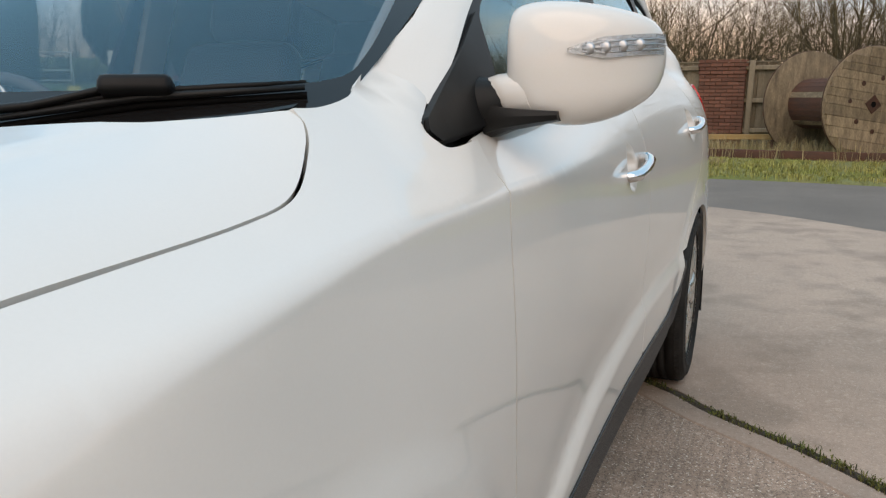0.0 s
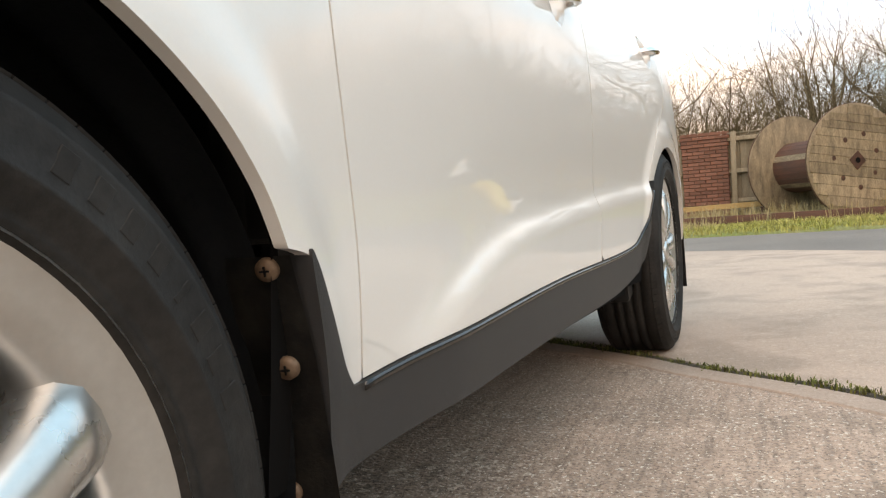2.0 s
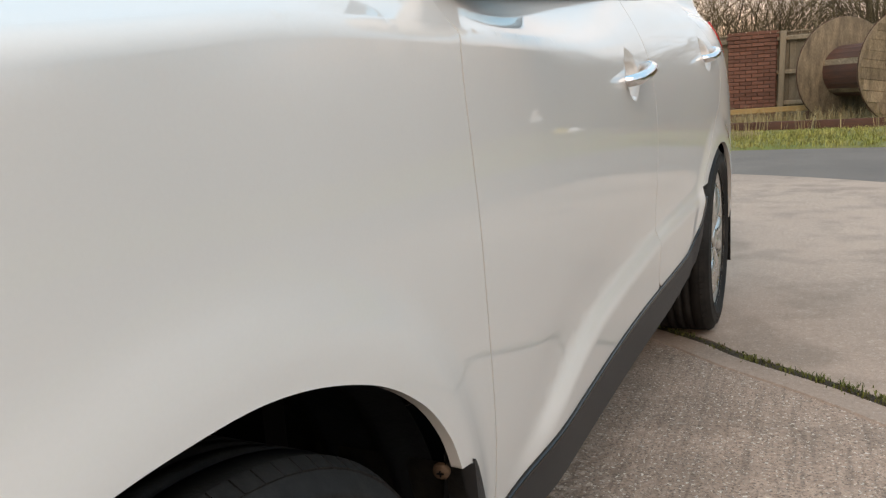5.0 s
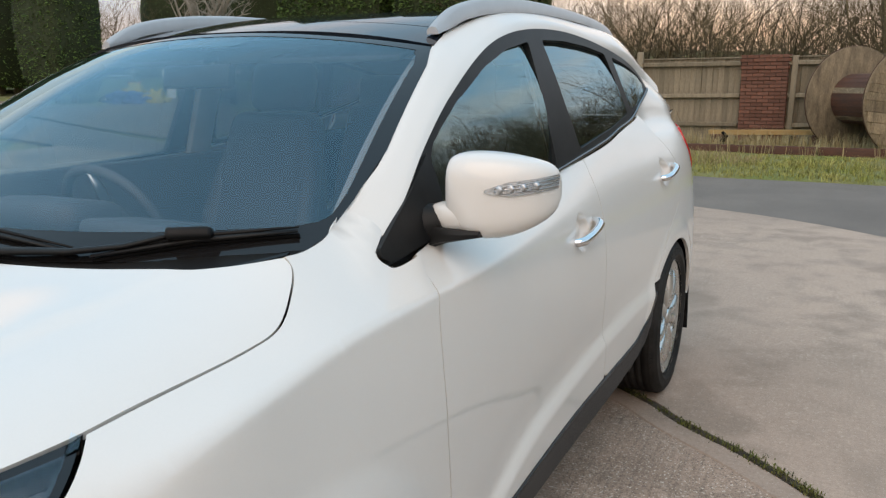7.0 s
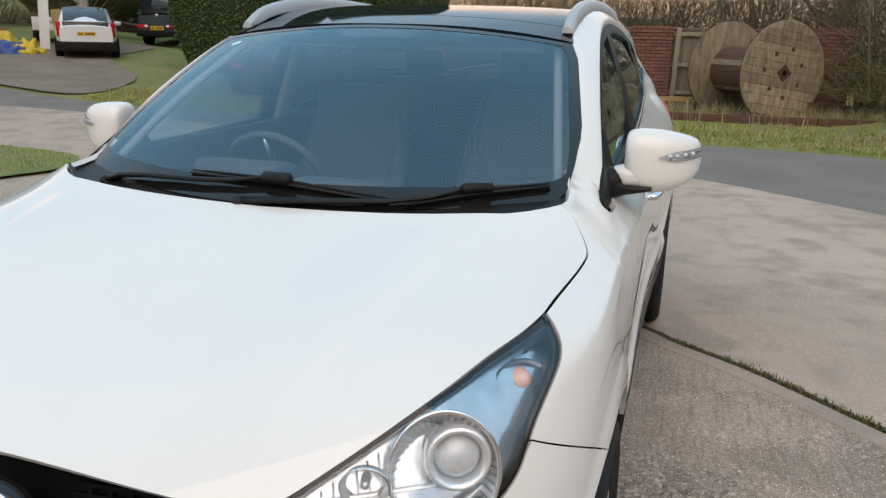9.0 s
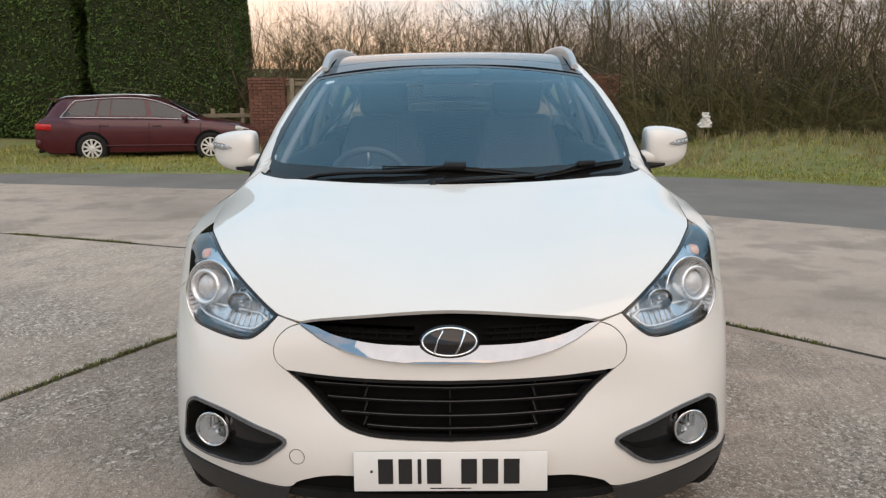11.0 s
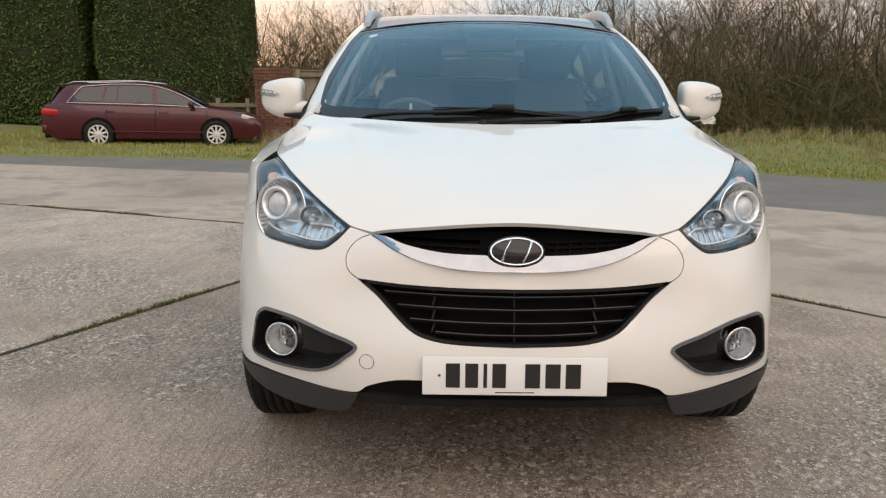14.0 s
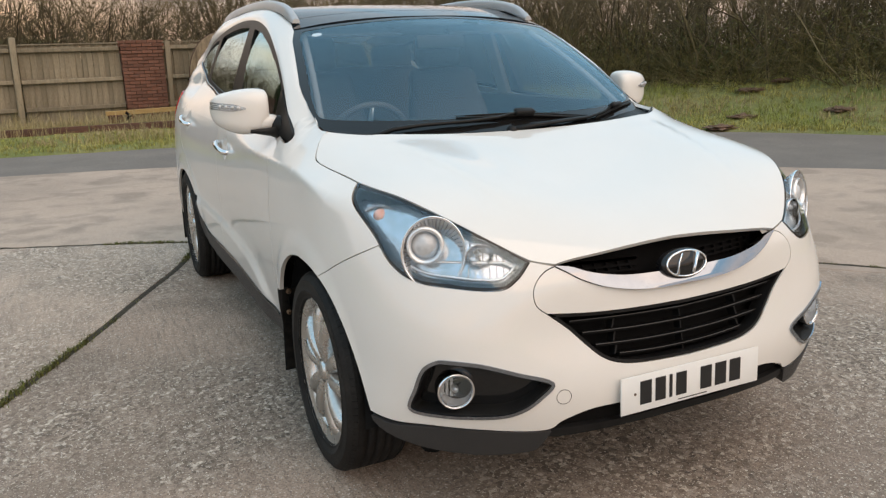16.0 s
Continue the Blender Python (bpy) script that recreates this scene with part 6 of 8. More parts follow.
def seat(x, y, width, rear=False):
    ob = part("rear_seat" if rear else "front_seat", smooth(box(bmesh.new(), (width, 0.52, 0.18), pose(x, y, 0.66, 8), 0.06, 4), 60), SEAT, car, "black leather seat")
    bm = box(bmesh.new(), (width * 0.96, 0.13, 0.64), Matrix(), 0.055, 4)
    for v in bm.verts:
        up = (v.co.z + 0.32) / 0.64
        v.co.x *= 1 - (0.05 if rear else 0.24) * up * up
        v.co.y -= 0.035 * min(1, abs(v.co.x) / (width * 0.40)) ** 4
    bm.transform(pose(x, y + 0.35, 1.00, -18))
    part("seat_back", smooth(bm, 60), SEAT, ob)
    for d in () if rear else (-1, 1):
        part("seat_bolster", smooth(tube(bmesh.new(), [(x + d * 0.205, y + 0.20, 0.74), (x + d * 0.215, y + 0.26, 0.92), (x + d * 0.195, y + 0.34, 1.10), (x + d * 0.165, y + 0.40, 1.26)], [0.040, 0.046, 0.042, 0.025], 10)), SEAT, ob)
    for k in ((0,) if not rear else (-0.42, 0.42)):
        part("headrest", smooth(box(bmesh.new(), (0.27, 0.11, 0.19), pose(x + k, y + 0.46, 1.405 if not rear else 1.36, -12), 0.045, 4), 60), SEAT, ob)
        for d in (-0.06, 0.06):
            part("headrest_post", smooth(tube(bmesh.new(), [(x + k + d, y + 0.42, 1.26), (x + k + d, y + 0.45, 1.36)], 0.007, 8)), SATIN, ob)


seat(-0.37, 1.18, 0.52)
seat(0.37, 1.18, 0.52)
seat(0.0, 2.02, 1.26, True)
for side in (False, True):
    f = -1 if side else 1
    part("door_lining", boxed((0.05, 1.95, 0.62), pose(f * 0.765, 1.45, 0.84), 0.02), INSIDE, car)
    part("centre_pillar", boxed((0.035, 0.12, 0.50), pose(f * 0.708, 1.575, 1.36, 0, -f * 18, 0), 0.015), BEIGE, car)
    part("screen_pillar_lining", smooth(tube(bmesh.new(), [Vector(p) + Vector((-f * 0.036, 0.030, -0.028)) for p in screen(np.full(8, f * 1.0), np.linspace(0.02, 1, 8))], 0.014, 8)), LINING, car)
bm = strip(bmesh.new(), [[tuple(p + np.array((0, 0, -0.035))) for p in roof(np.linspace(-1, 1, 11), np.full(11, y))] for y in np.linspace(0.97, 3.1, 12)])
part("headlining", smooth(bm, 60), BEIGE, car, "pale headlining")
part("cabin_mirror", boxed((0.24, 0.03, 0.065), pose(0, 0.80, 1.440, -10), 0.012), TRIM, car)
for f in (-1, 1):
    part("sun_visor", boxed((0.42, 0.16, 0.018), pose(f * 0.33, 1.03, 1.500, 14), 0.006), INSIDE, car)
part("roof_console", boxed((0.30, 0.26, 0.045), pose(0, 1.14, 1.515, 8), 0.015), INSIDE, car)
part("parcel_shelf", boxed((1.2, 0.55, 0.03), pose(0, 2.98, 1.18), 0.01), INSIDE, car)
part("boot_lining", boxed((1.3, 0.04, 0.55), pose(0, 2.68, 0.92), 0.01), INSIDE, car)
# Discs and prints on the screen.
panel("screen_sticker", [(-0.88 + 0.035 * math.cos(a), 0.90 + 0.024 * math.sin(a)) for a in np.linspace(0, 2 * math.pi, 20)[:-1]], screen, PLATE, car, gap=0.03, thick=0, lift=-0.004)

# ---- ground ----
def terrain(x, y):
    """The land rises gently beyond the lane on the far side."""
    d = -0.68 * x + 0.73 * y - 17.5
    return 0.09 * (d + math.sqrt(d * d + 4)) / 2 if x < 0 else 0.0


def laid(name, v, tri, z, material, label, category):
    p = [(float(x), float(y), z + terrain(x, y)) for x, y in v]
    me = bpy.data.meshes.new(name)
    me.from_pydata(p, [], [list(map(int, t)) for t in tri])
    me.update()
    if me.polygons[0].normal.z < 0:
        me.flip_normals()
    for q in me.polygons:
        q.use_smooth = True
    return tagged(part(name, me, material, None), label, category, "", "structure")


def spread(name, outline, z, material, label, category, gap=0.5):
    """A patch of ground that follows the land."""
    v, tri, borders = sheet(np.array(outline, float), (), gap)
    return laid(name, v, tri, z, material, label, category)


def fall(y):
    """The yard dips a little towards the near side."""
    return -0.040 * (1 - float(step(0.0, 2.2, y)))


bm = bmesh.new()
xs = np.concatenate([[-900, -300, -150], np.linspace(-90, 40, 66), [80, 200, 900]])
ys = np.concatenate([[-900, -200, -60], np.linspace(-30, 100, 66), [160, 400, 900]])
grid = [[bm.verts.new((x, y, -0.10 + min(4.0, terrain(x, y)))) for x in xs] for y in ys]
for a, b in zip(grid, grid[1:]):
    for i in range(len(a) - 1):
        bm.faces.new((a[i], a[i + 1], b[i + 1], b[i]))
tagged(part("ground", smooth(bm, 80), TURF, None), "rough winter grass reaching to the horizon", "ground", "", "structure")

ROAD_FAR = curve2([(-60, 16.5), (-40, 15.6), (-22, 14.4), (-14, 12.9), (-10, 12.1), (-5, 11.75), (-1, 11.15), (2, 10.95), (4, 10.4), (6, 9.1), (7.6, 7.4), (9, 5.4), (11, 1.5), (12.5, -4), (13, -14), (13, -30)], 6)
ROAD_NEAR = curve2([(-60, 13.0), (-40, 12.6), (-22, 11.9), (-14, 11.0), (-8, 10.3), (-4, 9.25), (-0.9, 8.55), (1.2, 7.65), (2.9, 6.25), (4.2, 5.25), (4.9, 4.55), (5.7, 3.65), (6.4, 2.85), (7.6, 0.5), (8.5, -4), (9, -14), (9, -30)], 6)
spread("road", np.concatenate([ROAD_FAR, ROAD_NEAR[::-1]]), -0.012, TARMAC, "worn grey tarmac lane", "road", 0.8)

# Concrete yard in cast slabs, with mossy joints between.
JOINT = curve2([(-14, 8.8), (-9, 6.9), (-5.48, 5.55), (-2.9, 4.54), (-1.0, 3.72), (0.72, 2.60), (1.07, 2.31), (1.41, 2.06), (1.9, 1.60), (2.43, 1.10), (2.95, 0.58), (4.6, -1.3), (6.5, -4.5), (7.5, -9), (8, -20)], 6)
CROSS = curve2([(-0.80, 3.60), (-1.02, 2.95), (-1.33, 2.30), (-1.62, 1.69), (-2.06, 0.92), (-2.6, -0.1), (-4.2, -3.4), (-7, -9), (-12, -20)], 5)
i0 = int(np.argmin(np.hypot(*(JOINT - CROSS[0]).T)))
near_slab = np.concatenate([CROSS, JOINT[i0:][::-1][:-1]])
left_slab = np.concatenate([JOINT[:i0 + 1], CROSS[1:], [(-40, -20), (-40, 9)]])
far_edge = np.concatenate([JOINT, [p for p in ROAD_NEAR[::-1] if p[1] > -19.5 and p[0] > -14.5]])
yard = tagged(new("yard"), "concrete yard of large cast slabs", "yard", "", "structure")
for o, pour in ((far_edge, CONCRETE), (near_slab, OLD_CONCRETE), (left_slab, PALE_CONCRETE)):
    v, tri, borders = sheet(inset(o, 0.022), (), 0.35)
    top = [(float(x), float(y), 0.004 * noise.noise(Vector((0.5 * x, 0.5 * y, 5.0))) + terrain(x, y) + fall(y)) for x, y in v]
    rim = borders[0]
    low = [(float(v[i][0]), float(v[i][1]), -0.085) for i in rim]
    k = len(top)
    faces = [list(map(int, t)) for t in tri] + [[rim[i], rim[(i + 1) % len(rim)], k + (i + 1) % len(rim), k + i] for i in range(len(rim))]
    me = bpy.data.meshes.new("slab")
    me.from_pydata(top + low, [], faces)
    me.update()
    if me.polygons[0].normal.z < 0:
        me.flip_normals()
    part("slab", me, pour, yard)
rng = random.Random(5)
verts, faces = [], []
for line in (JOINT, CROSS):
    for a, b in zip(line, line[1:]):
        n = max(1, int(np.hypot(*(b - a)) / 0.05))
        for i in range(n):
            p, q = a + (b - a) * i / n, a + (b - a) * (i + 1) / n
            t = (q - p) / max(1e-6, np.hypot(*(q - p)))
            nrm = np.array((-t[1], t[0]))
            w0 = 0.027 + 0.015 * noise.noise(Vector((p[0] * 3, p[1] * 3, 1)))
            w1 = 0.027 + 0.015 * noise.noise(Vector((q[0] * 3, q[1] * 3, 1)))
            h0 = 0.004 + 0.007 * noise.noise(Vector((p[0] * 9, p[1] * 9, 4)))
            h1 = 0.004 + 0.007 * noise.noise(Vector((q[0] * 9, q[1] * 9, 4)))
            z, z1 = terrain(*p) + fall(p[1]), terrain(*q) + fall(q[1])
            k = len(verts)
            verts += [(*(p - nrm * w0), z - 0.004), (*p, z + h0), (*(p + nrm * w0), z - 0.004), (*(q - nrm * w1), z1 - 0.004), (*q, z1 + h1), (*(q + nrm * w1), z1 - 0.004)]
            faces += [(k, k + 3, k + 4, k + 1), (k + 1, k + 4, k + 5, k + 2)]
me = bpy.data.meshes.new("joint_soil")
me.from_pydata([tuple(map(float, p)) for p in verts], [], faces)
me.update()
for q in me.polygons:
    q.use_smooth = True
part("joint_soil", me, MOSS, yard, "dark soil in the slab joints")
# A trowelled margin runs along the near slab's edge.
run = np.array([p for p in JOINT[i0 + 1:] if p[1] > -9])
far_along = np.r_[0, np.cumsum(np.hypot(*np.diff(run, axis=0).T))]
run = np.stack([np.interp(np.arange(0, far_along[-1], 0.12), far_along, run[:, k]) for k in (0, 1)], 1)
way = np.gradient(run, axis=0)
way /= np.linalg.norm(way, axis=1, keepdims=True)
side_ = np.stack([way[:, 1], -way[:, 0]], 1)
if ((np.array((0.0, 0.0)) - run[0]) @ side_[0]) < 0:
    side_ = -side_
rows = []
for off, up in ((0.030, 0.0), (0.034, 0.0045), (0.130, 0.0045), (0.136, 0.0)):
    rows.append([(x, y, 0.004 * noise.noise(Vector((0.5 * x, 0.5 * y, 5.0))) + terrain(x, y) + fall(y) + up) for x, y in run + side_ * off])
bm = strip(bmesh.new(), rows)
bmesh.ops.recalc_face_normals(bm, faces=bm.faces)
part("slab_margin", bm, MARGIN, yard, "smooth trowelled edge of the slab")

# Verges: the bank beyond the lane, and a grass island in the yard.
far = np.array([p for p in ROAD_FAR if p[1] > -25])
t = np.gradient(far, axis=0)
t /= np.linalg.norm(t, axis=1, keepdims=True)
away = np.stack([-t[:, 1], t[:, 0]], 1)


def bank(p, off):
    """The verge's height at a place that far beyond the lane's edge."""
    rise = float(step(3.0, 7.0, p[0]))
    return terrain(*p) + (0.03 + (0.50 + 0.18 * float(step(9.0, 11.8, p[0]))) * rise * float(step(0, 4.2, off))) * float(step(0, 0.25, off)) + 0.02 * noise.noise(Vector((p[0], p[1], 3))) * float(step(0, 1, off))


OFFSETS = (0, 0.06, 0.15, 0.4, 0.8, 1.3, 1.9, 2.6, 3.4, 4.4, 6.0, 9.0)
rows = []
for off in OFFSETS:
    q = far + away * off
    rows.append([(*p, bank(p, off) - (0.05 if off == 0 else 0)) for p in q])
bm = strip(bmesh.new(), [[tuple(map(float, p)) for p in r] for r in rows])
bmesh.ops.recalc_face_normals(bm, faces=bm.faces)
if sum(f.normal.z for f in bm.faces) < 0:
    bmesh.ops.reverse_faces(bm, faces=bm.faces)
tagged(part("verge", smooth(bm, 80), TURF, None), "rough grass verge beside the lane", "verge", "", "structure")
island = curve2([(-5.65, 4.45), (-5.75, 5.75), (-6.9, 6.25), (-10.4, 6.5), (-16, 6.6), (-20, 3), (-14, -3), (-8, -1)], 5, True)
spread("lawn_island", island, 0.035, TURF, "worn grass patch beside the yard", "lawn", 0.4)
spread("lawn", curve2([(-11.0, 14.0), (-15.0, 15.6), (-22, 17.6), (-23, 40), (-8, 40), (-9.5, 20)], 4, True), -0.02, LAWN, "green lawn behind the lane", "lawn", 0.8)
spread("drive", curve2([(-12.0, 12.9), (-12.7, 15.6), (-14.6, 17.5), (-16.4, 19.3), (-17.2, 22.5), (-19.6, 22.4), (-19.2, 19.2), (-19.0, 17.0), (-20.6, 15.9), (-25.0, 15.6), (-25.0, 14.75), (-20, 14.1), (-14.5, 13.05)], 4, True), 0.062, GRAVEL, "brown gravel drive", "drive", 0.4)

# ---- trees, bushes and grass ----
class Limbs:
    """Collects tapered limbs and thin leaves into one mesh."""

    def __init__(self):
        self.v, self.f = [], []

    def limb(self, pts, radii, sides=4):
        k, n = len(self.v), len(pts)
        p = np.array(pts, float)
        d = np.gradient(p, axis=0)
        d /= np.maximum(np.linalg.norm(d, axis=1, keepdims=True), 1e-9)
        ref = np.where(np.abs(d[:, 2:3]) < 0.9, [[0, 0, 1.0]], [[1.0, 0, 0]])
        a = np.cross(d, ref)
        a /= np.maximum(np.linalg.norm(a, axis=1, keepdims=True), 1e-9)
        b = np.cross(d, a)
        for i in range(n):
            for s in range(sides):
                w = 2 * math.pi * s / sides
                self.v.append(tuple(p[i] + radii[i] * (math.cos(w) * a[i] + math.sin(w) * b[i])))
        for i in range(n - 1):
            for s in range(sides):
                q = (s + 1) % sides
                self.f.append((k + i * sides + s, k + i * sides + q, k + (i + 1) * sides + q, k + (i + 1) * sides + s))

    def grow(self, rng, start, way, length, radius, depth, wander=0.25, lift=0.15, kids=4, sides=4):
        """One limb and, off it, its smaller ones."""
        n = 4 if depth else 3
        pts, p, d = [start], Vector(start), Vector(way).normalized()
        for i in range(n):
            d = (d + Vector((rng.gauss(0, wander), rng.gauss(0, wander), rng.gauss(lift, wander * 0.6)))).normalized()
            p = p + d * (length / n)
            pts.append(tuple(p))
        radii = [radius * (1 - 0.75 * i / n) for i in range(n + 1)]
        self.limb(pts, radii, sides if depth else 3)
        if depth:
            for k in range(kids):
                i = rng.randint(1, n)
                q = Vector(pts[i])
                side = Vector((rng.gauss(0, 1), rng.gauss(0, 1), rng.gauss(0.3, 0.6))).normalized()
                self.grow(rng, tuple(q), (d + side * 1.1), length * rng.uniform(0.4, 0.65), radii[i] * 0.6, depth - 1, wander, lift, kids, sides)

    def mesh(self, name, material):
        me = bpy.data.meshes.new(name)
        me.from_pydata(self.v, [], self.f)
        me.update()
        me.materials.append(material)
        return me


def bush_mesh(seed, stems, height, wide, thin):
    rng, L = random.Random(seed), Limbs()
    for k in range(stems):
        a, r = rng.uniform(0, 2 * math.pi), wide * math.sqrt(rng.random()) * 0.5
        lean = Vector((math.cos(a) * rng.uniform(0.0, 0.5), math.sin(a) * rng.uniform(0.0, 0.5), 1))
        L.grow(rng, (r * math.cos(a), r * math.sin(a), -0.05), lean, height * rng.uniform(0.45, 0.8), thin * rng.uniform(0.6, 1.3), 2, 0.30, 0.09, 7, 4)
    return L.mesh("branches", BARK)


def scrub_mesh(seed):
    """Low tangled arching growth."""
    rng, L = random.Random(seed), Limbs()
    for k in range(150):
        a, r = rng.uniform(0, 2 * math.pi), 1.1 * math.sqrt(rng.random())
        L.grow(rng, (r * math.cos(a), r * math.sin(a), -0.05), (math.cos(a) * 0.8 + rng.gauss(0, 0.5), math.sin(a) * 0.8 + rng.gauss(0, 0.5), 0.7), rng.uniform(0.9, 2.1), 0.010, 1, 0.35, -0.02, 6, 4)
    return L.mesh("tangle", BRAMBLE)


BUSHES = [bush_mesh(s, 14, 5.6, 2.0, 0.027) for s in (1, 2, 3)]
SCRUB = [scrub_mesh(s) for s in (11, 12)]


def leaf_mesh(seed, count=1500):
    """Small bramble leaves, thickest near the ground."""
    r, v, f = random.Random(seed), [], []
    for k in range(count):
        a, d, z = r.uniform(0, 2 * math.pi), 1.35 * math.sqrt(r.random()), 0.02 + 1.5 * r.random() ** 1.9
        m = pose(d * math.cos(a), d * math.sin(a), z, r.uniform(-60, 60), r.uniform(-60, 60), r.uniform(0, 360))
        w, h = r.uniform(0.014, 0.026), r.uniform(0.03, 0.055)
        f.append([4 * k + i for i in range(4)])
        v += [tuple(m @ Vector(p)) for p in ((0, -h, 0), (w, 0, 0.006), (0, h, 0), (-w, 0, 0.006))]
    me = bpy.data.meshes.new("leaves")
    me.from_pydata(v, [], f)
    me.materials.append(IVY)
    return me


LEAVES = [leaf_mesh(s) for s in (15, 16)]


def bush(x, y, z, scale, turn, kind, label, group):
    ob = thing("bush", pose(x, y, z, 0, 0, turn) @ Matrix.Scale(scale, 4), label, "bush", group)
    tagged(part("branchwork", BUSHES[kind], None, ob), kind="stuff")
    tagged(part("tangle", SCRUB[kind % 2], None, ob), kind="stuff")
    if group == "bare hedgerow":
        tagged(part("leaves", LEAVES[kind % 2], None, ob), kind="stuff")
    return ob


rng = random.Random(7)
LINE = curve2([(4.6, 15.8), (6.2, 14.6), (8.3, 13.2), (10.2, 11.2), (11.8, 9.0), (13.2, 6.2), (14.6, 2.5), (15.6, -2), (16, -8), (16, -16)], 8)
arc = np.r_[0, np.cumsum(np.hypot(*np.diff(LINE, axis=0).T))]
for row, gap, back in ((0, 1.15, 0.2), (1, 1.5, 2.0), (2, 2.6, 4.6)):
    for d in np.arange(0.3, arc[-1], gap):
        x, y = np.interp(d, arc, LINE[:, 0]), np.interp(d, arc, LINE[:, 1])
        low = 1 - 0.4 * float(step(12.0, 19.0, 16 - y))
        if row == 2 and low < 0.8:
            continue
        x, y = x + back * 0.75 + rng.gauss(0, 0.3), y + back * 0.65 + rng.gauss(0, 0.3)
        bush(x, y, 0.48, rng.uniform(0.78, 1.02) * (1 + 0.04 * row) * low, rng.uniform(0, 360), rng.randint(0, 2), "bare leafless hedgerow bush with tangled twigs", "bare hedgerow")
# Behind the fence.
for x in np.arange(-6.5, 6.5, 0.42):
    bush(x + rng.gauss(0, 0.3), rng.choice((18.9, 19.8, 21.0)) + rng.gauss(0, 0.3), 0, rng.uniform(0.76, 0.98), rng.uniform(0, 360), rng.randint(0, 2), "bare bush behind the fence", "bushes behind the fence")
for x in np.arange(-12, 16, 2.6):
    bush(x + rng.gauss(0, 0.5), 26 + rng.gauss(0, 1), 0, rng.uniform(0.75, 0.95), rng.uniform(0, 360), rng.randint(0, 2), "bare bush in the field edge", "far bushes")

for k in range(8):
    x, y = 5.2 + 0.95 * k + rng.gauss(0, 0.25), 18.6 - 0.25 * k + rng.gauss(0, 0.4)
    bush(x, y, 0.1, rng.uniform(0.64, 0.80), rng.uniform(0, 360), rng.randint(0, 2), "bare bush beyond the end of the fence", "bushes behind the fence")
for k in range(9):
    x, y = -31 + 1.1 * k + rng.gauss(0, 0.3), 21.5 + 1.5 * k + rng.gauss(0, 0.4)
    bush(x, y, terrain(x, y), rng.uniform(0.8, 1.0), rng.uniform(0, 360), rng.randint(0, 2), "bare brown bush at the garden's far end", "garden bushes")


def bare_tree(x, y, z, height, seed, material, label, depth=3, trunk=0.16, lean=(0, 0, 1), kids=5):
    r, L = random.Random(seed), Limbs()
    ob = thing("tree", pose(x, y, z), label, "tree")
    L.limb([(0, 0, -0.1), (0.02, 0.0, height * 0.12), (0.05, 0.03, height * 0.25), (0.06, 0.05, height * 0.36)], [trunk * 1.3, trunk, trunk * 0.9, trunk * 0.75], 8)
    part("trunk", L.mesh("trunk", material), None, ob)
    L = Limbs()
    for k in range(9):
        a = 2.4 * k + r.uniform(-0.3, 0.3)
        h = height * r.uniform(0.18, 0.36)
        L.grow(r, (0.05, 0.04, h), (math.cos(a) * 0.7, math.sin(a) * 0.7, 0.9), height * r.uniform(0.36, 0.55), trunk * 0.5, depth, 0.22, 0.14, kids, 5)
    part("crown", L.mesh("crown", material), None, ob)
    return ob


bare_tree(2.4, 20.3, 0, 5.2, 21, BARK, "bare tree behind the fence with fine twigs", 3, 0.085, (0, 0, 1), 6)
bare_tree(4.4, 20.6, 0, 6.0, 22, BARK, "bare tree with a twisted crown", 3, 0.10, (0, 0, 1), 6)
bare_tree(4.9, 16.6, 0.1, 3.6, 23, BARK, "small bare hawthorn beside the wall", 2, 0.06)
for x, y, h, seed in ((6.9, 20.4, 4.9, 41), (9.6, 19.6, 4.6, 42), (12.4, 18.4, 5.4, 43), (16.0, 16.8, 5.2, 44)):
    bare_tree(x, y, 0, h, seed, BARK, "tall bare tree standing in the hedgerow", 3, 0.12, (0, 0, 1), 6)
bare_tree(-20.3, 22.6, terrain(-20.3, 22.6), 6.5, 24, BIRCH, "pale-barked birch tree without leaves", 3, 0.20)
bare_tree(-15.2, 24.5, terrain(-15.2, 24.5), 6.0, 25, BARK, "bare garden tree on the lawn", 3, 0.14)
bare_tree(-13.4, 18.9, terrain(-13.4, 18.9), 1.9, 26, BARK, "bare sapling on the lawn", 1, 0.03)


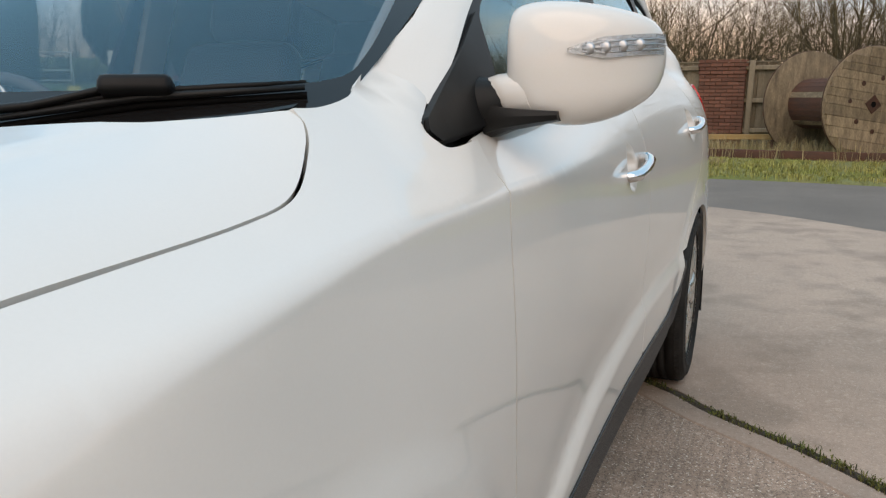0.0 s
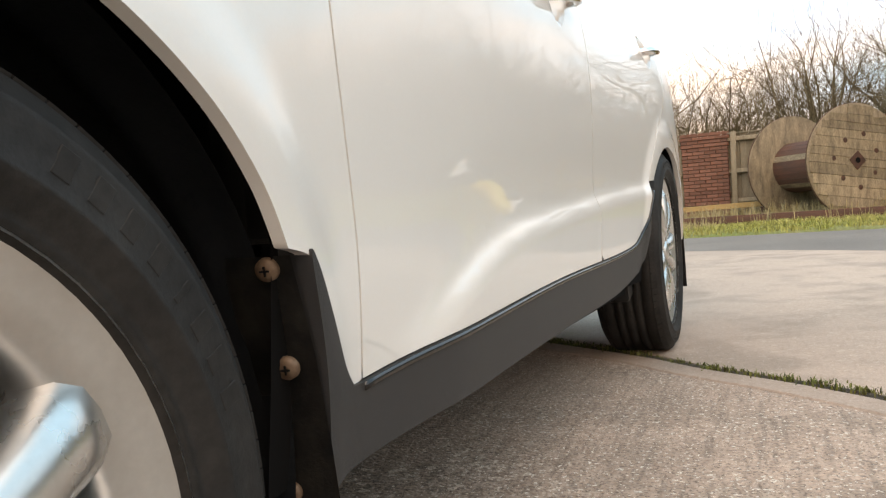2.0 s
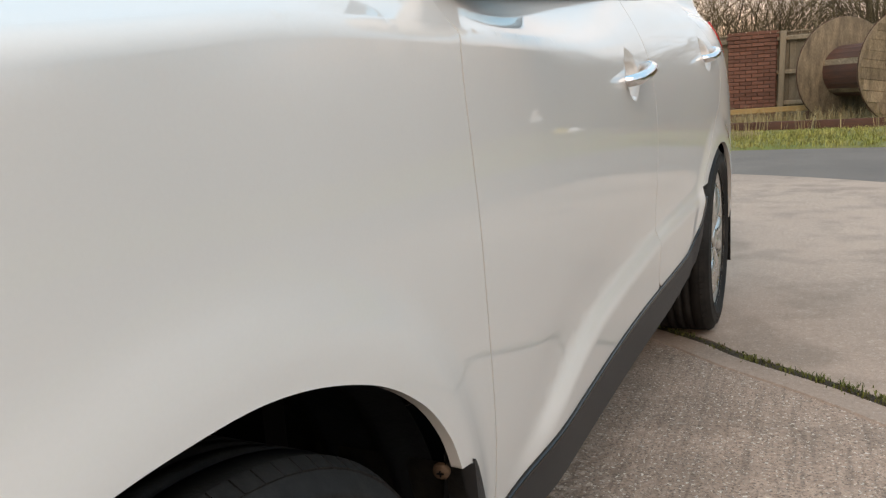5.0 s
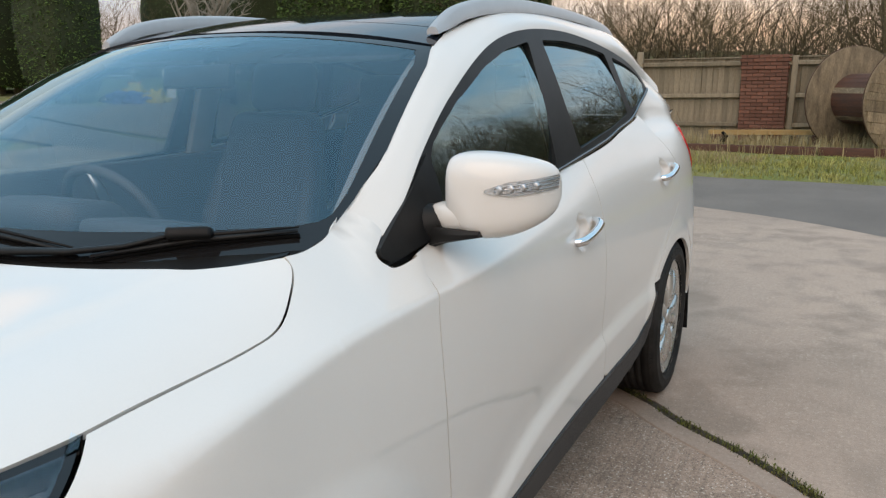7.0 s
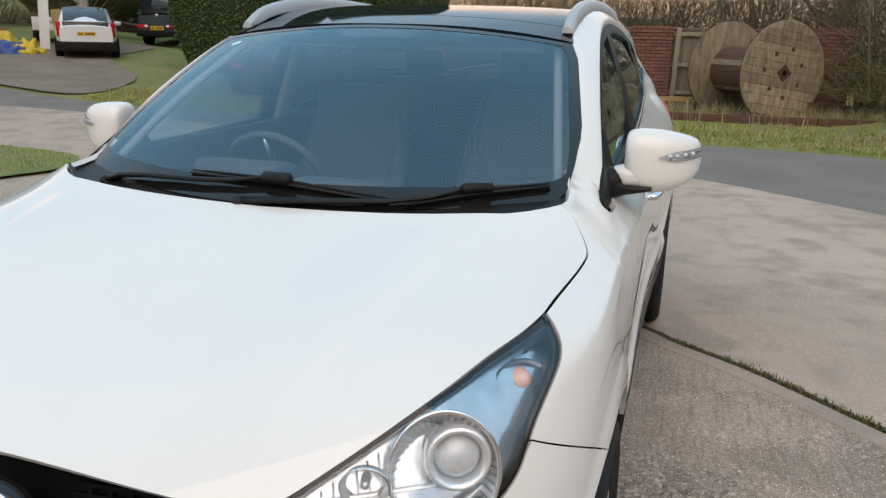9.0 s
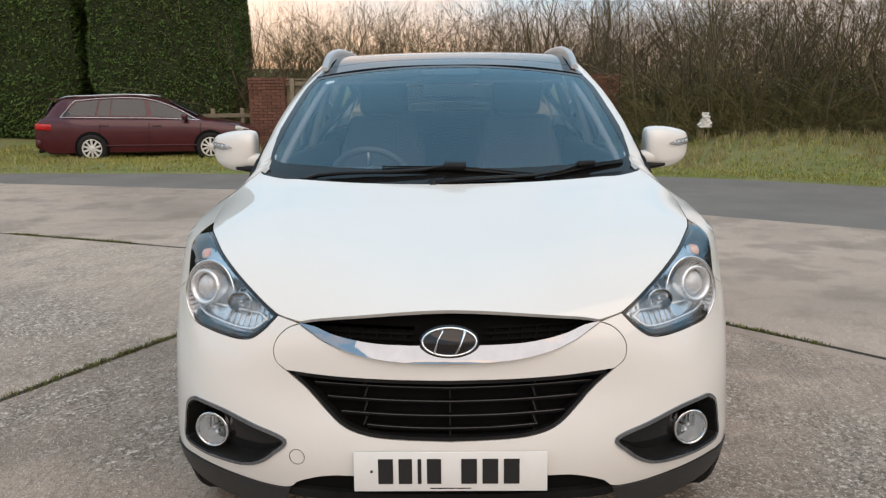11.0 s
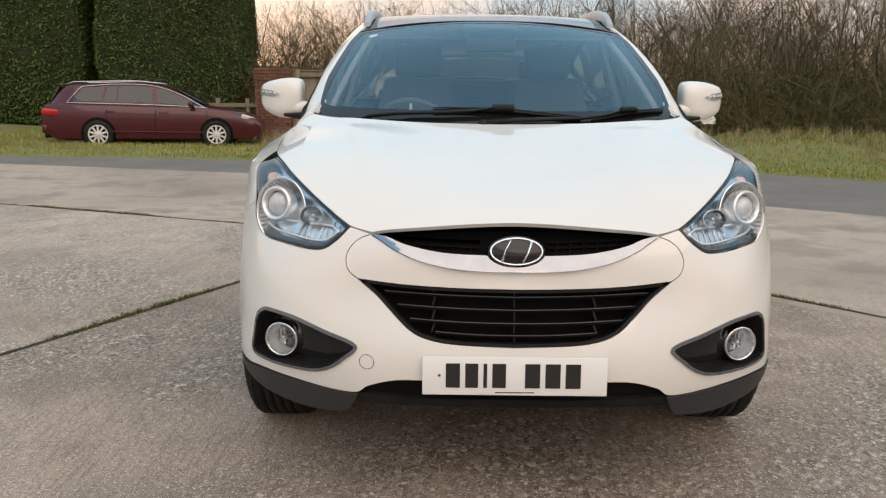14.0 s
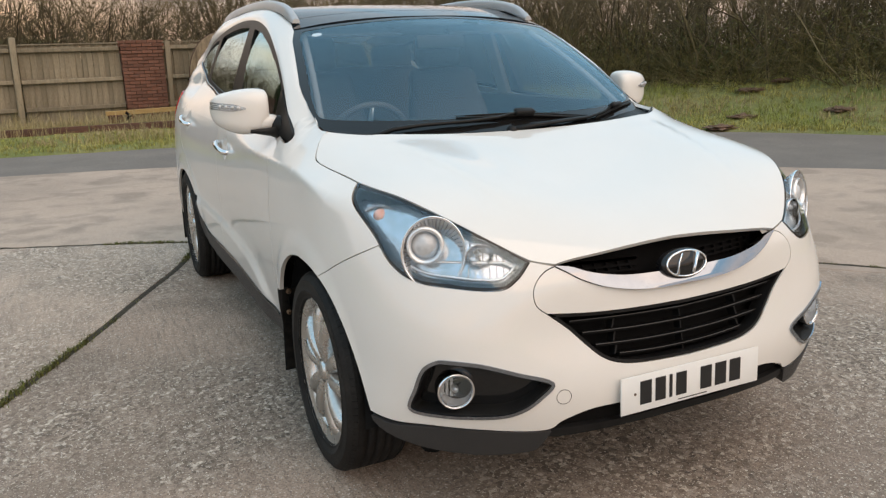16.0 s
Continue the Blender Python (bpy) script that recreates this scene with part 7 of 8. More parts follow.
def evergreen(name, x, y, z, size, turn, seed, label, category, spray=9000, stem=True, top=True):
    """A clipped conifer: a rounded core, coloured dark for the shade inside, set all over with small flat sprays."""
    r = random.Random(seed)
    ob = thing(name, pose(x, y, z, 0, 0, turn), label, category)
    sx, sy, sz_ = size
    bm = bmesh.new()
    bmesh.ops.create_cube(bm, size=1)
    bmesh.ops.subdivide_edges(bm, edges=bm.edges[:], cuts=9, use_grid_fill=True)
    for v in bm.verts:
        q = v.co * 2
        s = Vector([math.copysign(abs(c) ** 1.0, c) for c in q])
        round_ = Vector((s.x * math.sqrt(max(0, 1 - 0.16 * s.y**2 - 0.04 * s.z**2)), s.y * math.sqrt(max(0, 1 - 0.16 * s.x**2 - 0.04 * s.z**2)), s.z))
        taper = 1 - 0.10 * max(0, s.z) ** 2 - 0.22 * max(0, -s.z - 0.72) / 0.28
        v.co = Vector((round_.x * sx / 2 * taper, round_.y * sy / 2 * taper, (round_.z + 1) / 2 * sz_ + 0.35))
        v.co += Vector((noise.noise(v.co * 0.7), noise.noise(v.co * 0.7 + Vector((9, 0, 0))), noise.noise(v.co * 0.7 + Vector((0, 9, 0))))) * 0.16
    bm.normal_update()
    fs = [(f.calc_area(), f.calc_center_median(), f.normal.copy(), [v.co.copy() for v in f.verts]) for f in bm.faces]
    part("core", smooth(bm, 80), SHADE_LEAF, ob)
    verts, faces = [], []
    weight = np.cumsum([f[0] for f in fs])
    for k in range(spray):
        a, c, n, co = fs[int(np.searchsorted(weight, r.random() * weight[-1]))]
        u, w = r.random(), r.random()
        p = co[0].lerp(co[1], u).lerp(co[3].lerp(co[2], u), w) if len(co) == 4 else c
        d = (n * r.uniform(0.4, 1.0) + Vector((r.gauss(0, 0.5), r.gauss(0, 0.5), r.gauss(0.25, 0.5)))).normalized()
        side = d.cross(n + Vector((0.01, 0.02, 0.9))).normalized()
        l, b = r.uniform(0.08, 0.17), r.uniform(0.014, 0.032)
        i = len(verts)
        p = p - n * 0.03
        verts += [tuple(p), tuple(p + d * l * 0.5 + side * b), tuple(p + d * l - Vector((0, 0, 0.02))), tuple(p + d * l * 0.5 - side * b)]
        faces += [(i, i + 1, i + 2, i + 3)]
    me = bpy.data.meshes.new("foliage")
    me.from_pydata(verts, [], faces)
    me.update()
    tagged(part("foliage", me, LEAF, ob), kind="stuff")
    if stem:
        L = Limbs()
        for k in range(4):
            a = 1.6 * k
            L.limb([(0.35 * math.cos(a), 0.3 * math.sin(a), -0.1), (0.45 * math.cos(a), 0.4 * math.sin(a), 0.4), (0.8 * math.cos(a), 0.7 * math.sin(a), 0.95)], [0.13, 0.10, 0.08], 7)
        part("trunk", L.mesh("trunk", BARK), None, ob)
    return ob


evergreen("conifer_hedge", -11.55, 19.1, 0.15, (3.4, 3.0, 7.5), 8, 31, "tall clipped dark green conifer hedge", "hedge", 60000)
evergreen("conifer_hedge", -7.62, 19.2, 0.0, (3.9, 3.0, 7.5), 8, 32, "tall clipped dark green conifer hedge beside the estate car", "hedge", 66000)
evergreen("conifer_hedge", -17.6, 30.5, terrain(-17.6, 30.5), (8.0, 3.0, 8.0), 40, 33, "tall dark conifer hedge behind the lawn", "hedge", 9000)
evergreen("conifer_hedge", -25.0, 30.0, terrain(-25.0, 30.0), (9.0, 3.0, 8.0), 45, 34, "tall dark conifer hedge at the garden's end", "hedge", 9000)
evergreen("conifer", -25.0, 17.6, terrain(-25.0, 17.6), (3.2, 3.2, 5.5), 0, 35, "broad dark green conifer on the lawn", "tree", 9000)
evergreen("conifer", -21.2, 16.9, terrain(-21.2, 16.9), (2.0, 2.0, 4.4), 0, 36, "rounded dark green conifer on the lawn", "tree", 7000)
evergreen("conifer", -29.5, 17.5, terrain(-29.5, 17.5), (3.6, 3.4, 6.0), 0, 37, "broad dark conifer beside the lane", "tree", 7000)


def blades(name, spots, material, label, tall=0.10, per=5, seed=1, splay=0.5):
    """Grass: narrow bent blades in tufts."""
    r = random.Random(seed)
    verts, faces = [], []
    for x, y, z, s in spots:
        for k in range(per):
            a, h = r.uniform(0, 2 * math.pi), tall * s * r.uniform(0.5, 1.3)
            w = min(0.0035, 0.17 * tall) + 0.006 * tall
            dx, dy = math.cos(a), math.sin(a)
            bx, by = x + r.gauss(0, min(0.035, tall)), y + r.gauss(0, min(0.035, tall))
            b = splay * h * r.uniform(0.2, 1.2)
            i = len(verts)
            verts += [(bx - dy * w, by + dx * w, z - 0.01), (bx + dy * w, by - dx * w, z - 0.01), (bx + dx * b * 0.35 + dy * w * 0.8, by + dy * b * 0.35 - dx * w * 0.8, z + h * 0.6), (bx + dx * b * 0.35 - dy * w * 0.8, by + dy * b * 0.35 + dx * w * 0.8, z + h * 0.6), (bx + dx * b, by + dy * b, z + h)]
            faces += [(i, i + 1, i + 2, i + 3), (i + 3, i + 2, i + 4)]
    me = bpy.data.meshes.new(name)
    me.from_pydata(verts, [], faces)
    me.update()
    return tagged(part(name, me, material, None), label, "grass", "", "stuff")


rng = random.Random(9)
spots, dry = [], []
i_lo, i_hi = int(np.argmin(np.abs(far[:, 0] + 12))), int(np.argmin(np.hypot(*(far - (12.5, -4)).T)))
for k in range(15000):
    i = rng.uniform(i_lo, i_hi - 1)
    j = int(i)
    p0 = far[j] + (far[j + 1] - far[j]) * (i - j)
    off = 0.08 + 5.2 * rng.random() ** 1.3
    p = p0 + away[j] * off
    s = 0.55 + 0.9 * max(0, noise.noise(Vector((p[0] * 0.6, p[1] * 0.6, 0)))) + 0.4 * min(1, off / 4)
    if -4 < p[0] < 5 and 13.9 < p[1] < 14.9:
        s *= 0.35
    spots.append((p[0], p[1], bank(p, off), s))
    if noise.noise(Vector((p[0] * 0.35, p[1] * 0.5, 8))) > 0.12 and off > 0.8:
        dry.append((p[0], p[1], bank(p, off), s))
blades("verge_grass", spots, GRASS, "short green winter grass on the verge", 0.085, 6, 3, 1.1)
blades("dry_grass", dry, STRAW, "pale dry grass among the green", 0.15, 3, 4)
tall = [(rng.uniform(-4.4, 4.6), rng.choice((15.1, 15.5, 16.0, 16.5)) + rng.gauss(0, 0.35), 0.05, rng.uniform(0.6, 1.6)) for k in range(1300)]
moss = []
for line in (JOINT, CROSS):
    for a, b in zip(line, line[1:]):
        if min(a[1], b[1]) < -7 or max(abs(a[0]), abs(b[0])) > 9:
            continue
        for k in range(int(np.hypot(*(b - a)) / 0.006)):
            x, y = a + (b - a) * rng.random()
            thick = noise.noise(Vector((1.3 * x, 1.3 * y, 12))) + 0.3 * noise.noise(Vector((9 * x, 9 * y, 2)))
            if thick > -0.10 + 0.25 * rng.random():
                moss.append((x + rng.gauss(0, 0.011), y + rng.gauss(0, 0.011), terrain(x, y) + fall(y) + 0.004, 0.6 + thick))
blades("joint_moss", moss, MOSSY, "green moss and fine grass in the slab joints", 0.013, 5, 11, 1.5)
blades("tall_grass", tall, STRAW, "tall dry grass beside the timber edging", 0.22, 5, 5, 0.45)
foot = []
for d in np.arange(0, arc[-1], 0.05):
    x, y = np.interp(d, arc, LINE[:, 0]) - 0.5, np.interp(d, arc, LINE[:, 1]) - 0.45
    foot.append((x + rng.gauss(0, 0.3), y + rng.gauss(0, 0.3), 0.44 + 0.16 * float(step(9.0, 11.8, x)), rng.uniform(0.5, 1.3)))
blades("hedge_foot_grass", foot, STRAW, "dry grass at the hedgerow's foot", 0.26, 5, 6, 0.5)
patch = [(rng.uniform(-11, -5.7), rng.uniform(-1, 6.4), 0.04, rng.uniform(0.5, 1.0)) for k in range(3500)]
patch = [p for p, ok in zip(patch, within(np.array([q[:2] for q in patch]), inset(island, 0.05))) if ok]
blades("island_grass", patch, GRASS, "short worn grass beside the yard", 0.06, 4, 7)
strip_ = [(x, 13.9 + 0.35 * rng.gauss(0, 1) - 0.03 * (x + 8) , terrain(x, 13.9) + 0.02, rng.uniform(0.5, 1.2)) for x in np.linspace(-12, -3.5, 900)]
blades("car_verge_grass", strip_, GRASS, "short grass in front of the estate car", 0.12, 5, 8)

# ---- fence, piers, edging and drum ----
FENCE_Y = 17.0
BOARD_M = [made("board", boxed((0.118, 0.018, 1.76), pose(0, 0, 0.92), 0.003, 1), FENCE) for _ in range(1)]


def fence_bay(x0, x1, label):
    ob = thing("fence", pose((x0 + x1) / 2, FENCE_Y, 0), label, "fence", "close-boarded fence")
    w = x1 - x0
    r = random.Random(int(x0 * 100))
    n = int(w / 0.112)
    for k in range(n):
        x = -w / 2 + (k + 0.5) * w / n
        part("board", BOARD_M[0], None, ob).matrix_basis = pose(x, 0.03 + 0.012 * (k % 2), r.uniform(-0.02, 0.02), 0, r.uniform(-0.4, 0.4), 4)
    for z in (0.44, 1.04, 1.70):
        part("rail", boxed((w, 0.06, 0.085), pose(0, -0.03, z, 0, r.uniform(-0.3, 0.3)), 0.01, 1), FENCE, ob)
    part("gravel_board", boxed((w, 0.03, 0.16), pose(0, 0.01, 0.07), 0.005, 1), FENCE, ob)
    part("capping", boxed((w, 0.075, 0.03), pose(0, 0.02, 1.82), 0.006, 1), FENCE, ob)
    return ob


fence_bay(-4.12, -2.62, "weathered grey-brown close-boarded fence panel")
fence_bay(-2.46, -0.42, "weathered grey-brown close-boarded fence panel")
fence_bay(0.50, 3.02, "weathered fence panel behind the cable drum")
post = thing("fence_post", pose(-2.54, FENCE_Y - 0.04, 0), "round-topped weathered fence post", "post")
part("shaft", boxed((0.13, 0.13, 2.02), pose(0, 0, 0.97, 0, 1.0), 0.03, 3), FENCE, post)
for x in (-3.98, 0.60, 2.92):
    p = thing("fence_post", pose(x, FENCE_Y - 0.04, 0), "square weathered fence post beside a brick pier", "post")
    part("shaft", boxed((0.11, 0.11, 1.87), pose(0, 0, 0.91, 0, 1.2), 0.01, 2), FENCE, p)

BRICK_M = made("brick", boxed((0.215, 0.102, 0.065), Matrix(), 0.005, 1), BRICK)
HALF_M = made("brick", boxed((0.102, 0.102, 0.065), Matrix(), 0.005, 1), BRICK)


def pier(x, wide, label):
    ob = thing("brick_pier", pose(x, FENCE_Y + 0.05, 0), label, "pier", "brick piers")
    part("mortar", boxed((wide - 0.02, 0.42, 1.80), pose(0, 0.06, 0.90)), MORTAR, ob)
    for c in range(25):
        z = 0.035 + 0.075 * c
        proud = 0.02 if c in (21, 22) else (0.035 if c >= 23 else 0.0)
        n = int(wide / 0.225)
        off = 0.0 if c % 2 else 0.1125
        for k in range(n + (c % 2 == 0)):
            bx = -wide / 2 + 0.1125 + 0.225 * k - (off if c % 2 == 0 else 0)
            half = abs(bx) > wide / 2 - 0.105
            if half:
                bx = math.copysign(wide / 2 - 0.0555, bx)
            part("brick", HALF_M if half else BRICK_M, None, ob).matrix_basis = pose(bx, -0.155 - proud, z)
        for s in (-1, 1):
            part("brick", BRICK_M, None, ob).matrix_basis = pose(s * (wide / 2 - 0.045 + proud), -0.02 if c % 2 else 0.06, z, 0, 0, 90)
    return ob


pier(-4.58, 0.90, "red brick gate pier with a corbelled top")
pier(0.05, 0.90, "red brick pier between fence panels")
pier(3.60, 1.125, "red brick pier beside the cable drum")
# A post-and-rail run closes the gap towards the conifers.
rails = thing("post_and_rail_fence", pose(-5.6, FENCE_Y + 0.2, 0), "old dark post-and-rail fence beside the pier", "fence")
for x in (-0.45, 0.3):
    part("post", boxed((0.10, 0.10, 1.15), pose(x, 0, 0.55), 0.01, 1), FENCE, rails)
for z in (0.5, 0.95):
    part("rail", boxed((1.5, 0.04, 0.10), pose(-0.1, -0.06, z), 0.008, 1), FENCE, rails)

rng = random.Random(3)
for k, (x0, x1, y0, y1) in enumerate(((-3.8, -1.3, 14.95, 14.85), (-1.28, 1.2, 14.84, 14.72), (1.22, 3.3, 14.70, 14.68), (3.33, 5.3, 14.72, 14.9))):
    m = pose((x0 + x1) / 2, (y0 + y1) / 2, 0.085, rng.uniform(-3, 3), 0, math.degrees(math.atan2(y1 - y0, x1 - x0)))
    ob = part("timber_sleeper", boxed((x1 - x0, 0.13, 0.19), Matrix(), 0.012, 2), SLEEPER, None)
    ob.matrix_basis = m
    tagged(ob, "rust-brown timber edging sleeper lying in grass", "sleeper", "edging sleepers")
ob = part("timber_plank", boxed((2.3, 0.12, 0.10), Matrix(), 0.006, 1), NEWWOOD, None)
ob.matrix_basis = pose(0.25, 16.3, 0.33, 0, -1, 1)
tagged(ob, "pale new timber beam laid in front of the pier", "beam")
for x in (-0.7, 1.2):
    ob = part("support_block", boxed((0.3, 0.2, 0.28), Matrix(), 0.01, 1), SLEEPER, None)
    ob.matrix_basis = pose(x, 16.3, 0.14)
    tagged(ob, "dark timber block under the beam", "block", "beam supports")
stump = thing("black_stump", pose(-0.55, 15.5, 0.03), "small black broken pipe standing in grass", "pipe")
part("pipe", smooth(tube(bmesh.new(), [(0, 0, 0), (0.02, 0, 0.14), (0.10, 0, 0.26), (0.02, 0, 0.34)], [0.05, 0.05, 0.04, 0.03], 8)), VOID, stump)

# The big wooden cable drum, its planked cheeks bolted to a dark core.
drum = thing("cable_drum", pose(2.17, 15.75, 0.99, 0, 0, -54) @ pose(0, 0, 0, 0, 0, 0), "weathered wooden cable drum lying on its rims", "cable drum")
WIDE, RAD = 1.62, 0.985


def cheek(x, out):
    bm = lathe(bmesh.new(), [(0.0, -0.03), (RAD - 0.01, -0.03), (RAD, -0.022), (RAD, 0.022), (RAD - 0.01, 0.03), (0.0, 0.03)], pose(x, 0, 0, 0, 90), 64)
    c = part("cheek", smooth(bm, 40), DRUMWOOD, drum, "planked drum cheek")
    r = random.Random(int(10 * x) + 40)
    y, a = -RAD, radians(82)
    while y < RAD - 0.04:
        w = min(r.uniform(0.13, 0.19), RAD - y)
        m = y + w / 2
        half = math.sqrt(max(0.01, RAD**2 - max(abs(y), abs(y + w)) ** 2)) - 0.006
        if half > 0.05:
            bm = box(bmesh.new(), (0.022, w - 0.004, 2 * half), Matrix.Rotation(a, 4, "X") @ pose(x + out * (0.036 + r.uniform(0, 0.004)), m, 0), 0.004, 1)
            part("plank", bm, DRUMWOOD, c)
        y += w
    bm = tube(bmesh.new(), [(x, RAD * math.cos(t), RAD * math.sin(t)) for t in np.linspace(0, 2 * math.pi, 65)], 0.012, 6, False)
    part("steel_band", smooth(bm), RUST, c)
    if out > 0:
        part("centre_plate", box(bmesh.new(), (0.012, 0.24, 0.24), pose(x + 0.055, 0, 0, 40), 0.004, 1), RUST, c, "rusty square centre plate")
        part("centre_hole", lathe(bmesh.new(), [(0.0, 0.064), (0.05, 0.064), (0.05, 0.0)], pose(x, 0, 0, 0, 90), 20), VOID, c)
        for k in range(7):
            t = radians(20 + 51 * k)
            d = 0.42 + 0.05 * (k % 2)
            part("bolt_hole", lathe(bmesh.new(), [(0.0, 0.052), (0.036, 0.052), (0.045, 0.048), (0.045, 0.0)], pose(x, d * math.cos(t), d * math.sin(t), 0, 90), 14), RUST, c)


cheek(WIDE / 2, 1)
cheek(-WIDE / 2, -1)
for k in range(26):
    t = 2 * math.pi * k / 26
    part("core_stave", boxed((WIDE - 0.06, 0.115, 0.035), pose(0, 0, 0, math.degrees(t)) @ pose(0, 0, 0.455), 0.006, 1), SLEEPER if k % 5 else DRUMWOOD, drum)

# Odds and ends in the verge.
bag = thing("yellow_bag", pose(4.7, 13.9, 0.27), "yellow and white plastic bags lying in grass", "bag")
for x, c, m in ((0.12, 0.13, YELLOW), (-0.14, 0.11, PLATE)):
    bm = bmesh.new()
    bmesh.ops.create_icosphere(bm, subdivisions=3, radius=c)
    for v in bm.verts:
        v.co = Vector((v.co.x * 1.4, v.co.y, v.co.z * 0.8)) * (1 + 0.35 * noise.noise(v.co * 14)) + Vector((x, 0, 0.06))
    part("bag_body", smooth(bm, 80), m, bag)
scrap = thing("plastic_scrap", pose(5.2, 13.45, 0.68) @ Matrix.Scale(0.55, 4), "torn pale plastic sheet caught in twigs", "litter")
bm = bmesh.new()
bmesh.ops.create_grid(bm, x_segments=8, y_segments=12, size=0.5)
for v in bm.verts:
    v.co = Vector((v.co.x * 0.30 * (1.1 - v.co.y * 0.9) + 0.14 * noise.noise(v.co * 5), 0.14 * noise.noise(v.co * 7 + Vector((3, 0, 0))), 0.30 + v.co.y * 0.55))
bmesh.ops.solidify(bm, geom=bm.faces[:], thickness=0.003)
part("sheet", smooth(bm, 80), PLATE, scrap)

# ---- parked cars and the garden beyond the lane ----
DARKPANE = mat("dark_car_window", (0.012, 0.017, 0.022), 0.05, second=(0.02, 0.026, 0.031), scale=3, coat=0.4)
COVER = mat("silver_wheel_cover", (0.66, 0.65, 0.62), 0.4, 0.1, second=(0.58, 0.57, 0.54), scale=12)


def parked_car(name, m, label, paint, length, width, deck, roof_line, axles, radius, lower=None):
    """A parked car, nose along +x: deck and roof_line give its shoulder and roof height from tail to nose."""
    ob = thing(name, m, label, "car")
    dx, dz = zip(*deck)
    shoulder = lambda x: float(np.interp(x, dx, dz))
    half = lambda x: width / 2 * (1 - 0.16 * float(step(0.30, 0.5, abs(x) / length)) - 0.03 * abs(x) / length)
    xs = np.linspace(-length / 2, length / 2, 41)

    def section(x):
        w, z = half(x), shoulder(x)
        tuck = 0.06 * float(step(0.44, 0.5, abs(x) / length))
        rows = [(0.86, 0.20 + 2 * tuck), (0.955, 0.23 + 2 * tuck), (0.975, 0.36), (1.0, 0.34 + 0.38 * (z - 0.3)), (1.0, 0.34 + 0.62 * (z - 0.3)), (0.985, z - 0.10), (0.955, z - 0.03), (0.90, z), (0.60, z + 0.025), (0.0, z + 0.04)]
        right = [(x, w * a, b) for a, b in rows]
        return right + [(p, -q, r) for p, q, r in right[::-1][1:]]

    bm = strip(bmesh.new(), [section(x) for x in xs])
    bm.verts.ensure_lookup_table()
    n = len(section(0))
    bm.faces.new(bm.verts[:n])
    bm.faces.new(bm.verts[-n:])
    bmesh.ops.recalc_face_normals(bm, faces=bm.faces)
    body = part("body", smooth(bm, 40), paint, ob)
    # Cabin: painted roof and pillars over dark panes.
    rx, rz = zip(*roof_line)
    top = spline(rx, rz)
    hx = np.linspace(rx[0], rx[-1], 36)

    def side(x, t):
        """A place on the cabin's side, t from shoulder to gutter."""
        w, z, r = half(x), shoulder(x) - 0.01, max(shoulder(x) - 0.005, float(top(x)))
        return (x, w * (0.90 - 0.17 * t), z + (r - z) * (1 - (1 - t) ** 1.3) * 0.97)

    def arch_(x):
        w, r = half(x), max(shoulder(x) - 0.005, float(top(x)))
        right = [side(x, t) for t in (0, 0.35, 0.7, 0.92)] + [(x, w * 0.68, r - 0.008), (x, w * 0.40, r + 0.012), (x, 0, r + 0.02)]
        return right + [(p, -q, s) for p, q, s in right[::-1][1:]]

    bm = strip(bmesh.new(), [arch_(x) for x in hx])
    bmesh.ops.recalc_face_normals(bm, faces=bm.faces)
    part("cabin", smooth(bm, 45), paint, ob)

    def pane(pts, lbl=""):
        """A side window through (x, t) corners, on both sides."""
        for s in (1, -1):
            o = resample(rounded(pts, 3), 0.08)
            v, tri, edge = sheet(o, (), 0.12)
            p = [side(a, b) for a, b in v]
            q = [(a, s * (b + 0.008), c) for a, b, c in p] + [(a, s * (b - 0.01), c) for a, b, c in p]
            k = len(p)
            rim = edge[0]
            f = [list(map(int, t)) for t in tri] + [[int(rim[i]), int(rim[(i + 1) % len(rim)]), int(rim[(i + 1) % len(rim)]) + k, int(rim[i]) + k] for i in range(len(rim))]
            me = bpy.data.meshes.new("side_window")
            me.from_pydata(q, [], f)
            me.update()
            w = part("side_window", me, DARKPANE, ob, lbl)
    return ob, body, side, pane, half, shoulder, top


def road_wheel(parent, x, y, radius, s, paint, spokes=10):
    """A tyre with a silver cover of many short spokes."""
    m = pose(x, y, radius, 0, 0, 90 * s)
    bm = lathe(bmesh.new(), [(radius * 0.66, 0.0), (radius * 0.68, 0.02), (radius * 0.85, 0.028), (radius * 0.95, 0.018), (radius, -0.02), (radius, -0.16), (radius * 0.9, -0.19), (radius * 0.6, -0.19)], m @ pose(0, 0, 0, 0, 90), 36)
    ob = part("wheel", smooth(bm, 45), RUBBER, parent)
    part("wheel_back", lathe(bmesh.new(), [(0, -0.03), (radius * 0.67, -0.03), (radius * 0.67, -0.05), (0, -0.05)], m @ pose(0, 0, 0, 0, 90), 30), VOID, ob)
    part("rim", smooth(lathe(bmesh.new(), [(radius * 0.69, 0.0), (radius * 0.67, 0.022), (radius * 0.60, 0.016), (radius * 0.585, -0.02)], m @ pose(0, 0, 0, 0, 90), 36)), paint, ob)
    part("cap", smooth(lathe(bmesh.new(), [(0, 0.03), (radius * 0.14, 0.028), (radius * 0.22, 0.02), (radius * 0.23, -0.02)], m @ pose(0, 0, 0, 0, 90), 20)), paint, ob)
    for k in range(spokes):
        part("spoke", boxed((0.016, radius * 0.14, radius * 0.44), m @ pose(0.012, 0, 0, 360 * k / spokes) @ pose(0, 0, radius * 0.40), 0.006, 1), paint, ob)


